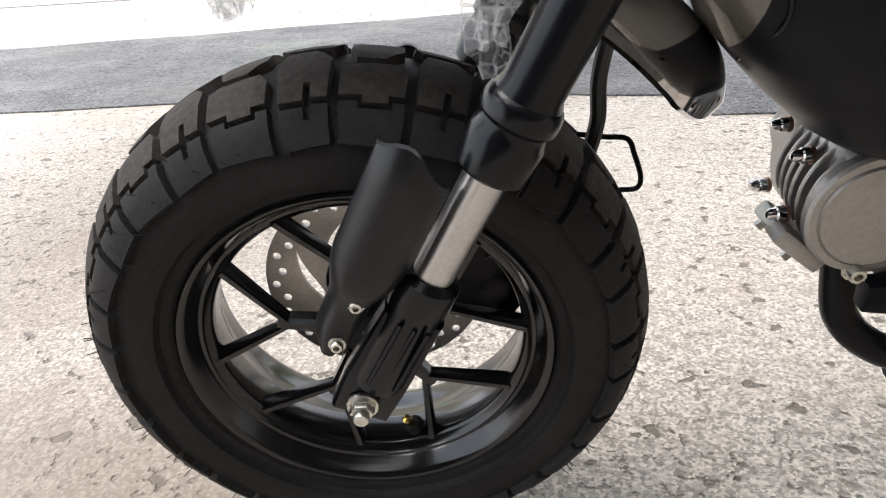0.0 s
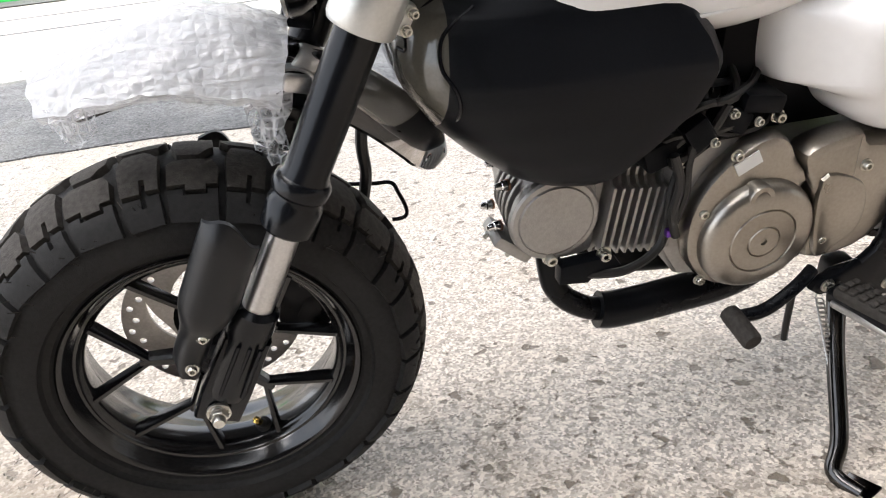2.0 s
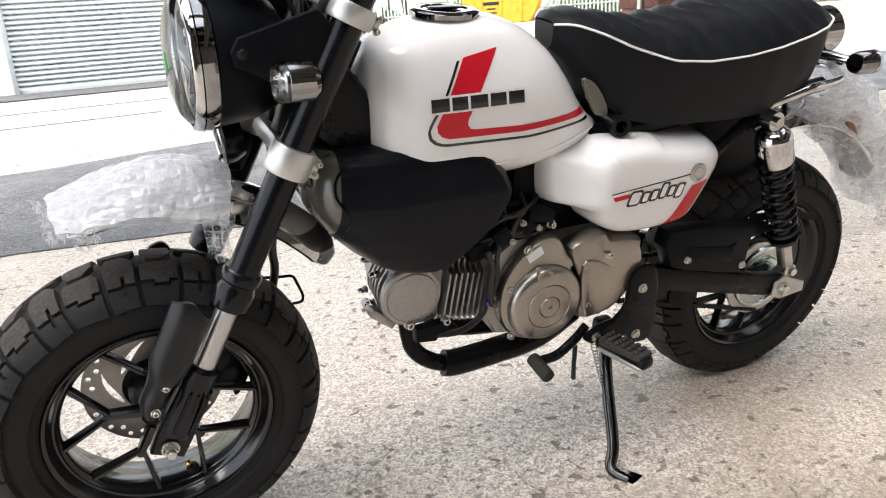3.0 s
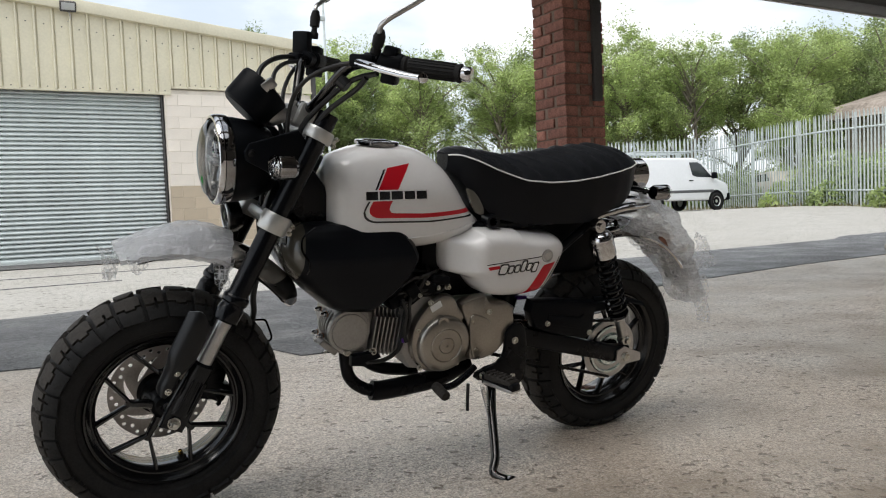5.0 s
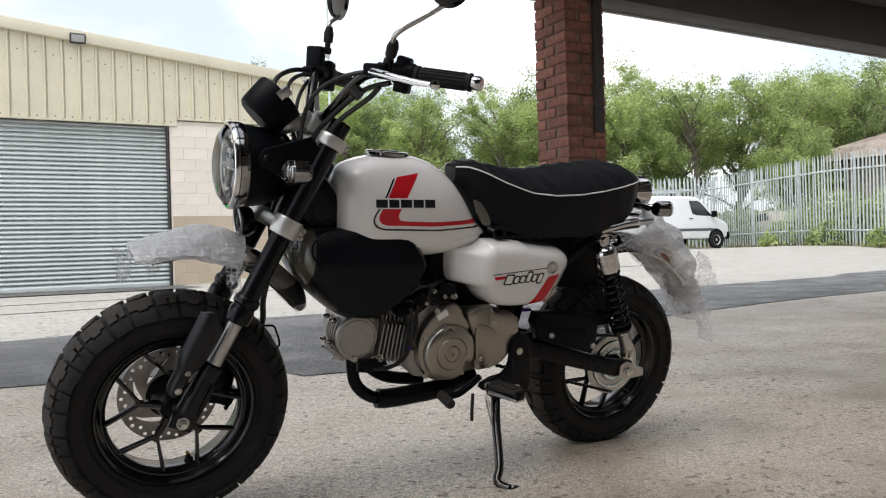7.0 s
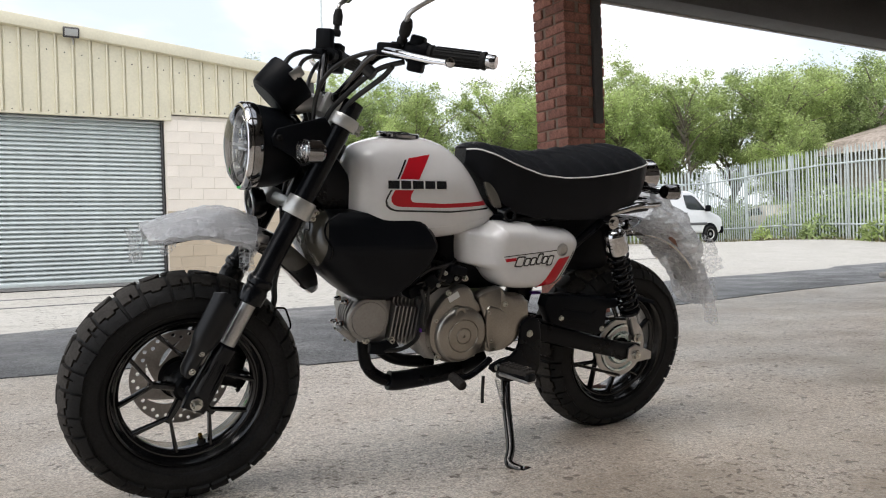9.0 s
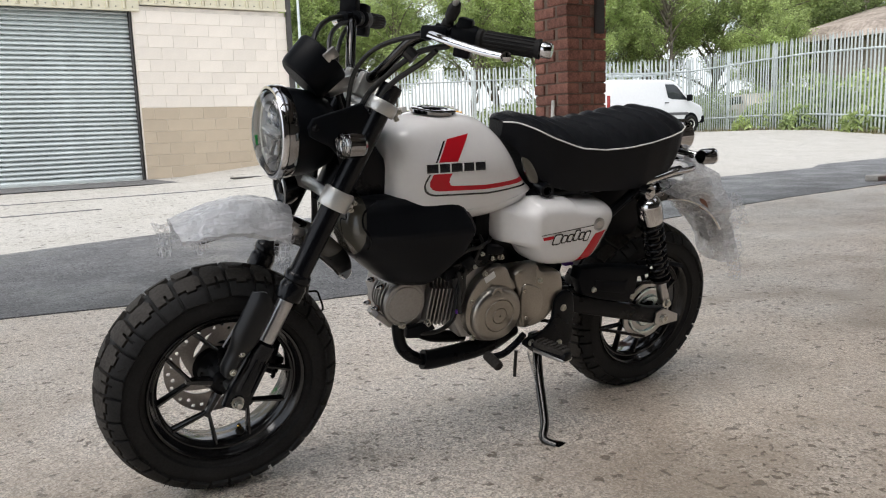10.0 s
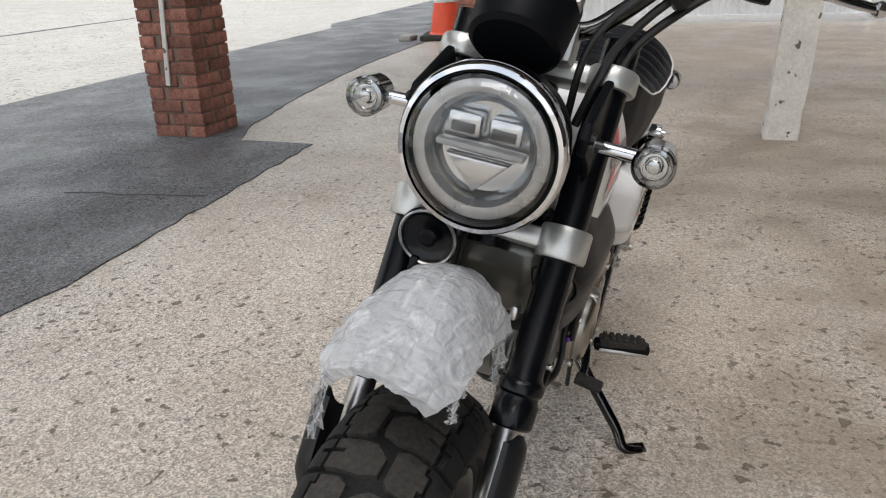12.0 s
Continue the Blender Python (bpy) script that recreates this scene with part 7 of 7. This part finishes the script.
part("sensor_cable", tube([(0.42, -0.09, 0.325), (0.46, -0.10, 0.328), (0.495, -0.10, 0.345), (0.51, -0.095, 0.37), (0.515, -0.09, 0.42), (0.53, -0.08, 0.46)], 0.0055, 8), HOSE, bike)
# intake, throttle body and wiring above the cylinder
part("throttle_body", box((0.525, -0.01, 0.50), (0.07, 0.09, 0.07), 0.012), CAST, bike)
part("intake_pipe", tube([(0.45, -0.02, 0.44), (0.475, -0.02, 0.48), (0.52, -0.02, 0.50)], 0.02, 12), CAST, bike)
rr = random.Random(6)
for i in range(9):
    x0, z0 = rr.uniform(0.47, 0.56), rr.uniform(0.45, 0.53)
    part("wiring", tube([(x0, rr.uniform(-0.1, -0.05), z0), (x0 + rr.uniform(0.0, 0.05), rr.uniform(-0.1, -0.06), z0 + rr.uniform(-0.03, 0.03)), (x0 + rr.uniform(0.05, 0.10), rr.uniform(-0.09, -0.05), z0 + rr.uniform(0, 0.04)), (x0 + 0.09, 0, 0.56)], 0.0045, 7, 5), HOSE, bike)
part("bracket_bolt", bolt((0.628, -0.09, 0.492), (0, -1, 0), 0.006, 0.01), ZINC, bike)
for c, sz, an in (((0.50, -0.07, 0.468), (0.05, 0.05, 0.03), -20), ((0.575, -0.085, 0.497), (0.035, 0.03, 0.026), 25), ((0.53, -0.095, 0.492), (0.03, 0.026, 0.034), -35), ((0.605, -0.08, 0.512), (0.05, 0.04, 0.022), 10), ((0.485, -0.06, 0.495), (0.06, 0.06, 0.04), 0)):
    part("connector", box(c, sz, 0.005, pose(0, 0, 0, 0, an, 0)), PLASTIC, bike)
for c in ((0.545, -0.108, 0.482), (0.565, -0.104, 0.51), (0.597, -0.102, 0.495), (0.515, -0.098, 0.457)):
    part("hose_clip", bolt(c, (0.2, -1, 0.2), 0.0042, 0.006), ZINC, bike)
part("connector", box((0.545, -0.075, 0.472), (0.045, 0.03, 0.022), 0.004, pose(0, 0, 0, 0, -35, 0)), PLASTIC, bike)
for y, pts in ((-0.108, [(0.50, 0.475), (0.512, 0.44), (0.508, 0.40), (0.516, 0.37)]), (-0.102, [(0.53, 0.50), (0.522, 0.46), (0.524, 0.42), (0.515, 0.385)]), (-0.10, [(0.56, 0.52), (0.545, 0.49), (0.53, 0.47), (0.50, 0.462)])):
    part("wiring", tube([(x, y, z) for x, z in pts], 0.0052, 8, 6), HOSE, bike)
part("purple_clip", box((0.512, -0.102, 0.372), (0.012, 0.008, 0.01), 0.002), PURPLE, bike)
part("purple_cover", box((0.866, -0.06, 0.436), (0.03, 0.016, 0.008), 0.003), PURPLE, bike)

# ---- exhaust ----
part("exhaust_pipe", tube([(0.392, -0.03, 0.335), (0.395, -0.035, 0.30), (0.402, -0.04, 0.272), (0.425, -0.045, 0.247), (0.465, -0.05, 0.232), (0.55, -0.05, 0.234)], 0.0152, 14, 8), SATIN, bike, "matt black exhaust header")
part("exhaust_shield", tube([(0.455, -0.052, 0.234), (0.478, -0.054, 0.231), (0.55, -0.054, 0.234), (0.64, -0.052, 0.243), (0.73, -0.03, 0.265)], 0.024, 16, 6), SATIN, bike, "black exhaust heat shield")
part("exhaust_pipe", tube([(0.43, 0.03, 0.34), (0.45, 0.02, 0.30), (0.50, 0.0, 0.268), (0.60, 0.0, 0.25)], 0.016, 12, 6), SATIN, bike)

# ---- footpeg bracket, pedals, stand ----
b = prism([(0.785, 0.362), (0.798, 0.384), (0.820, 0.391), (0.842, 0.378), (0.852, 0.32), (0.855, 0.25), (0.838, 0.226), (0.80, 0.232), (0.785, 0.25), (0.715, 0.250), (0.705, 0.272), (0.765, 0.29), (0.785, 0.32)], -0.128, -0.112, 0.006, smooth=2)
fb = part("footpeg_bracket", b, SATIN, bike, "black footpeg bracket")
bolts("bracket_bolt", [(0.812, -0.128, 0.347), (0.812, -0.128, 0.250), (0.722, -0.128, 0.266)], fb, (0, -1, 0), 0.007)
pd = Vector((0.22, -1, 0.10)).normalized()
pm = ax((0.726, -0.135, 0.262), pd)
peg = part("footpeg", merge(bmesh.new(), box((0, 0, 0.055), (0.030, 0.020, 0.11), 0.006), pm), SATIN, bike, "folding footpeg with rubber pad")
pm2 = Matrix.Translation((0.726, -0.135, 0.262)) @ pose(0, 0, 0, -4, 0, 14)
b = merge(bmesh.new(), box((0, -0.056, 0.010), (0.035, 0.092, 0.016), 0.005), pm2)
part("peg_rubber", b, RUBBER, peg, "black ribbed rubber pad")
b = bmesh.new()
for i in range(6):
    for j in (-0.0108, 0.0, 0.0108):
        merge(b, box((j, -0.02 - 0.0135 * i, 0.020), (0.0095, 0.009, 0.005), 0.0015, seg=1), pm2)
part("peg_stud", b, RUBBER, peg)
b = merge(bmesh.new(), box((0, -0.058, -0.006), (0.036, 0.098, 0.012), 0.005), pm2)
part("peg_plate", b, STEEL, peg)
part("shift_lever", tube([(0.706, -0.115, 0.285), (0.675, -0.128, 0.272), (0.635, -0.135, 0.254), (0.60, -0.135, 0.252)], 0.0085, 10, 5, flat=0.8), SATIN, bike, "black shift lever")
part("shift_rubber", lathe([(0, -0.002), (0.0115, -0.002), (0.0125, 0.003), (0.0125, 0.045), (0.011, 0.049), (0, 0.05)], 16, ax((0.592, -0.128, 0.254), (0.06, -1, -0.15))), RUBBER, bike, "ribbed shift rubber")
# stand
foot = Vector((0.698, -0.270, 0.0615))
top = Vector((0.778, -0.085, 0.225))
st = part("side_stand", tube([top, top.lerp(foot, 0.35) + Vector((0, 0.008, 0)), top.lerp(foot, 0.8) + Vector((0.004, 0.012, 0)), foot + Vector((0.0, 0.022, 0.004)), foot + Vector((0.014, -0.012, 0.0))], (0.0125, 0.0095), 14, 6), BLACK_CHROME, bike, "shiny dark side stand propping the bike")
part("stand_foot", box(foot + Vector((0.012, -0.006, -0.004)), (0.05, 0.042, 0.008), 0.003, pose(0, 0, 0, -11.5, 0, 25)), BLACK_CHROME, st)
part("stand_pivot", box(top + Vector((0, 0.0, 0.012)), (0.036, 0.05, 0.05), 0.008), SATIN, st)
h = []
for i in range(121):
    t = i / 120
    c = Vector((0.742, -0.100, 0.222)).lerp(Vector((0.738, -0.165, 0.142)), t)
    a = t * 2 * math.pi * 17
    h.append(c + Vector((math.cos(a) * 0.0058, math.sin(a) * 0.0046, math.sin(a) * 0.0036)))
part("stand_spring", tube(h, 0.0011, 5, 1), STEEL, st, "coiled steel return spring")
part("stand_tab", tube([(0.75, -0.165, 0.146), (0.735, -0.17, 0.142)], 0.006, 10, 1), SATIN, st)
part("stand_switch", tube([(0.70, -0.10, 0.235), (0.699, -0.104, 0.19), (0.70, -0.106, 0.165)], 0.0045, 8, 4), HOSE, bike)

# ---- rear suspension ----
for s in (-1, 1):
    y = s * 0.088
    b = prism([(0.84, 0.330), (0.85, 0.368), (1.16, 0.283), (1.225, 0.274), (1.23, 0.238), (1.17, 0.232), (0.85, 0.318)], y - 0.014, y + 0.014, 0.007)
    sw = part("swingarm", b, SATIN, bike, "black swingarm")
    part("axle_adjuster", prism([(1.175, 0.268), (1.20, 0.278), (1.262, 0.252), (1.264, 0.230), (1.20, 0.224), (1.175, 0.236)], y + s * 0.015, y + s * 0.021, 0.002), STEEL, sw, "silver chain adjuster plate")
    part("axle_nut", lathe([(0, 0), (0.015, 0), (0.015, 0.004), (0.012, 0.005), (0.012, 0.012), (0.007, 0.013), (0, 0.014)], 6, ax((1.202, y + s * 0.02, RR - 0.006), (0, s, 0))), ZINC, sw)
    a, c = Vector((1.040, s * 0.128, 0.634)), Vector((1.183, s * 0.118, 0.306))
    d = (c - a).normalized()
    L = (c - a).length
    sh = part("shock_absorber", lathe([(0, 0.018), (0.013, 0.018), (0.025, 0.024), (0.031, 0.034), (0.0325, 0.040), (0.0315, 0.043), (0.0325, 0.047), (0.0325, 0.086), (0.030, 0.090), (0.012, 0.094), (0.012, L - 0.06), (0.0, L - 0.06)], 28, ax(a, d)), CHROME, bike, "chrome topped rear shock absorber")
    part("damper_body", lathe([(0, 0.10), (0.0155, 0.10), (0.0155, L - 0.09), (0.028, L - 0.088), (0.028, L - 0.08), (0.016, L - 0.075), (0, L - 0.07)], 22, ax(a, d)), GLOSS_BLACK, sh)
    h = []
    m4 = ax(a, d)
    for i in range(181):
        t = i / 180
        an = t * 2 * math.pi * 8.5
        h.append(m4 @ Vector((math.cos(an) * 0.0262, math.sin(an) * 0.0262, 0.092 + (L - 0.178) * t)))
    part("spring", tube(h, 0.0043, 8, 1), GLOSS_BLACK, sh, "gloss black coil spring")
    b = lathe([(0.009, -0.012), (0.017, -0.012), (0.018, 0.0), (0.017, 0.012), (0.009, 0.012)], 22, ax(a, YAX))
    part("shock_eye", b, CHROME, sh)
    b = lathe([(0, -0.014), (0.009, -0.014), (0.009, 0.02), (0, 0.021)], 16, ax(a, (0, s, 0)))
    part("shock_bolt", b, CHROME, sh)
    b = merge(bmesh.new(), box((0, 0, L - 0.038), (0.026, 0.024, 0.065), 0.008), ax(a, d))
    part("shock_fork", b, STEEL, sh)
    part("shock_bolt", lathe([(0, -0.012), (0.014, -0.012), (0.014, 0.012), (0.009, 0.014), (0.008, 0.022), (0, 0.023)], 18, ax(c, (0, s, 0))), ZINC, sh)
b = prism([(0.862, 0.41), (0.870, 0.440), (0.93, 0.438), (1.05, 0.424), (1.115, 0.414), (1.118, 0.395), (1.075, 0.39), (1.073, 0.328), (1.05, 0.318), (0.93, 0.348), (0.885, 0.365)], -0.115, -0.075, 0.008)
cg = part("chain_guard", b, PLASTIC, bike, "black plastic chain guard")
part("guard_emboss", prism([(0.92, 0.402), (1.02, 0.385), (1.035, 0.392), (1.03, 0.35), (0.95, 0.368), (0.915, 0.375)], -0.118, -0.110, 0.003), PLASTIC, cg)
bolts("guard_bolt", [(0.918, -0.116, 0.377), (1.060, -0.116, 0.338)], cg, (0, -1, 0), 0.006)
part("guard_tail", tube([(1.08, -0.095, 0.425), (1.18, -0.095, 0.415), (1.26, -0.095, 0.395)], 0.008, 8, 4, flat=0.4), PLASTIC, cg)
# chain: one link built, repeated along its run
b = prism([(-0.0095, 0), (-0.007, 0.0045), (0.0, 0.0032), (0.007, 0.0045), (0.0095, 0), (0.007, -0.0045), (0.0, -0.0032), (-0.007, -0.0045)], -0.004, 0.004)
link_me = bpy.data.meshes.new("link")
b.to_mesh(link_me)
b.free()
for z0, z1 in ((0.285, 0.172), (0.375, 0.34)):
    chain = bmesh.new()
    for i in range(27):
        t = i / 26
        tmp = bmesh.new()
        tmp.from_mesh(link_me)
        merge(chain, tmp, pose(0.80 + (1.19 - 0.80) * t, -0.056, z0 + (z1 - z0) * t, 0, math.degrees(math.atan2(z0 - z1, 0.39)), 0))
    part("drive_chain", chain, SATIN, bike, "dark drive chain")
bpy.data.meshes.remove(link_me)

# ---- tail ----
part("rear_mudguard", arc_sheet(0.345, 70, 140, lambda t: 0.075, 0.045, cx=1.19, cz=0.29), CHROME, bike, "chrome rear mudguard")
part("grab_rail", tube([(1.05, -0.10, 0.65), (1.14, -0.105, 0.672), (1.24, -0.085, 0.675), (1.29, -0.03, 0.678), (1.29, 0.03, 0.678), (1.24, 0.085, 0.675), (1.14, 0.105, 0.672), (1.05, 0.10, 0.65)], 0.0085, 12, 6), CHROME, bike, "chrome grab rail")
tl = part("tail_light", lathe([(0, -0.04), (0.03, -0.04), (0.042, -0.03), (0.045, 0.0), (0.045, 0.036), (0.042, 0.04), (0, 0.034)], 32, ax((1.238, 0, 0.748), (1, 0, 0.05))), CHROME, bike, "round chrome tail light")
part("lens", lathe([(0.041, 0.034), (0.040, 0.038), (0.02, 0.041), (0, 0.042)], 32, ax((1.238, 0, 0.748), (1, 0, 0.05))), RED_LENS, tl, "dark red tail lens")
for s in (-1, 1):
    indicator((1.262, s * 0.122, 0.716), (-0.45, -s, 0.02), (1, 0, 0), 0.0205)
part("indicator_stay", tube([(1.226, -0.09, 0.715), (1.240, -0.05, 0.713), (1.240, 0.05, 0.713), (1.226, 0.09, 0.715)], 0.010, 10, 5), GLOSS_BLACK, bike)

# ---- bubble wrap ----
def crumple(b, amp, scale, seed):
    for v in b.verts:
        p = v.co * scale + Vector((seed, seed * 2, 0))
        v.co += Vector((noise.fractal(p, 1.0, 2.0, 4), noise.fractal(p + Vector((9, 0, 0)), 1.0, 2.0, 4), noise.fractal(p + Vector((0, 9, 0)), 1.0, 2.0, 4))) * amp
    return b


b = arc_sheet(lambda t: 0.381 + 0.028 * smooth_step(0, 0.7, t) - 0.006 * smooth_step(0.8, 1, t), 73.6, 109, lambda t: 0.062 + 0.012 * smooth_step(0, 0.12, t) + 0.006 * t, lambda t: 0.028 + 0.030 * smooth_step(0, 0.8, t), 90, 44, th=0.011, lump=0.004, seed=2)
bmesh.ops.translate(b, vec=(0, 0.006, 0), verts=b.verts)
crumple(b, 0.0024, 60, 1)
wrap = tagged(part("bubble_wrap", b, WRAP, None, m=BIKE.copy()), "milky bubble wrap taped round the front mudguard", "bubble wrap", "bubble wrap on the mudguards")
# torn tails of film hanging from its ends
for k, (x, z, y, L) in enumerate(((-0.066, 0.602, -0.064, 0.036), (-0.108, 0.60, 0.060, 0.075), (0.100, 0.595, -0.066, 0.085))):
    b = bmesh.new()
    rows = [[b.verts.new((x + 0.05 * (j / 8 - 0.5) * (1 - 0.5 * i / 8), y + 0.012 * noise.noise((i * 0.7, j * 0.6, k * 3.0)), z - L * i / 8)) for j in range(9)] for i in range(9)]
    for p, q in zip(rows, rows[1:]):
        for j in range(8):
            b.faces.new((p[j], p[j + 1], q[j + 1], q[j]))
    crumple(b, 0.008, 30, k)
    part("film_tail", b, WRAP_THIN, wrap, "torn tail of bubble film")

b = bmesh.new()
path = spline([(1.225, 0, 0.66), (1.31, 0, 0.625), (1.405, 0, 0.555), (1.47, 0, 0.47), (1.52, 0, 0.375)], 10)
rows = []
for i, p in enumerate(path):
    t = i / (len(path) - 1)
    d = (path[min(i + 1, len(path) - 1)] - path[max(i - 1, 0)]).normalized()
    nrm = Vector((d.z, 0, -d.x))
    ra, rb = 0.078 + 0.016 * math.sin(t * 6), 0.058 + 0.012 * math.sin(t * 3.1) - 0.022 * t
    row = []
    for j in range(36):
        a = 2 * math.pi * j / 36
        k = 1 + 0.22 * noise.fractal(Vector((math.cos(a) * 1.5, math.sin(a) * 1.5, t * 5)), 1.0, 2.0, 4)
        row.append(b.verts.new(p + nrm * (-math.sin(a)) * rb * k + Vector((0, math.cos(a) * ra * k, 0))))
    rows.append(row)
for p, q in zip(rows, rows[1:]):
    for j in range(36):
        b.faces.new((p[j], p[(j + 1) % 36], q[(j + 1) % 36], q[j]))
crumple(b, 0.006, 22, 7)
wrap2 = tagged(part("bubble_wrap", b, WRAP_BODY, None, m=BIKE.copy()), "loose bubble wrap hanging round the rear mudguard", "bubble wrap", "bubble wrap on the mudguards")
for k, (p00, p10, p01, p11) in enumerate((
        ((1.18, -0.05, 0.60), (1.30, -0.06, 0.645), (1.25, -0.06, 0.545), (1.40, -0.06, 0.50)),
        ((1.49, -0.03, 0.43), (1.57, -0.03, 0.44), (1.55, -0.04, 0.30), (1.605, -0.04, 0.285)),
        ((1.53, 0.0, 0.57), (1.57, 0.0, 0.555), (1.55, 0.0, 0.43), (1.645, 0.0, 0.465)),
        ((1.36, -0.055, 0.52), (1.50, -0.055, 0.50), (1.44, -0.05, 0.38), (1.54, -0.04, 0.38)))):
    b = bmesh.new()
    q = [Vector(p) for p in (p00, p10, p01, p11)]
    rows = []
    for i in range(15):
        u = i / 14
        rows.append([b.verts.new(q[0].lerp(q[1], j / 14).lerp(q[2].lerp(q[3], j / 14), u) + Vector((0, 0.016 * noise.noise((i * 0.35, j * 0.35, k * 5.0)), 0))) for j in range(15)])
    for p, r in zip(rows, rows[1:]):
        for j in range(14):
            b.faces.new((p[j], p[j + 1], r[j + 1], r[j]))
    crumple(b, 0.005, 22, k + 3)
    part("film_flap", b, WRAP_THIN, wrap2, "loose honeycomb flap of bubble film")
part("wrapped_reflector", lathe([(0, -0.006), (0.022, -0.006), (0.024, 0.0), (0.022, 0.005), (0, 0.006)], 20, ax((1.345, -0.062, 0.567), (0.1, -1, 0.2))), REFLECTOR_BROWN, wrap2, "brownish reflector seen through the film")

part("wrapped_plate_holder", box((1.45, -0.005, 0.475), (0.05, 0.08, 0.11), 0.022, pose(0, 0, 0, 0, -28, 0)), HOLDER_GREY, wrap2, "grey plate holder inside the film")
part("wrapped_lamp", box((1.36, 0.0, 0.575), (0.07, 0.08, 0.05), 0.018, pose(0, 0, 0, 0, 35, 0)), STEEL, wrap2)
part("frame_tube_end", lathe([(0.010, -0.02), (0.0155, -0.02), (0.0165, 0.0), (0.0165, 0.03), (0.010, 0.03)], 20, ax((0.742, -0.075, 0.650), (-0.2, -1, 0))), SATIN, bike, "open end of a black frame tube")
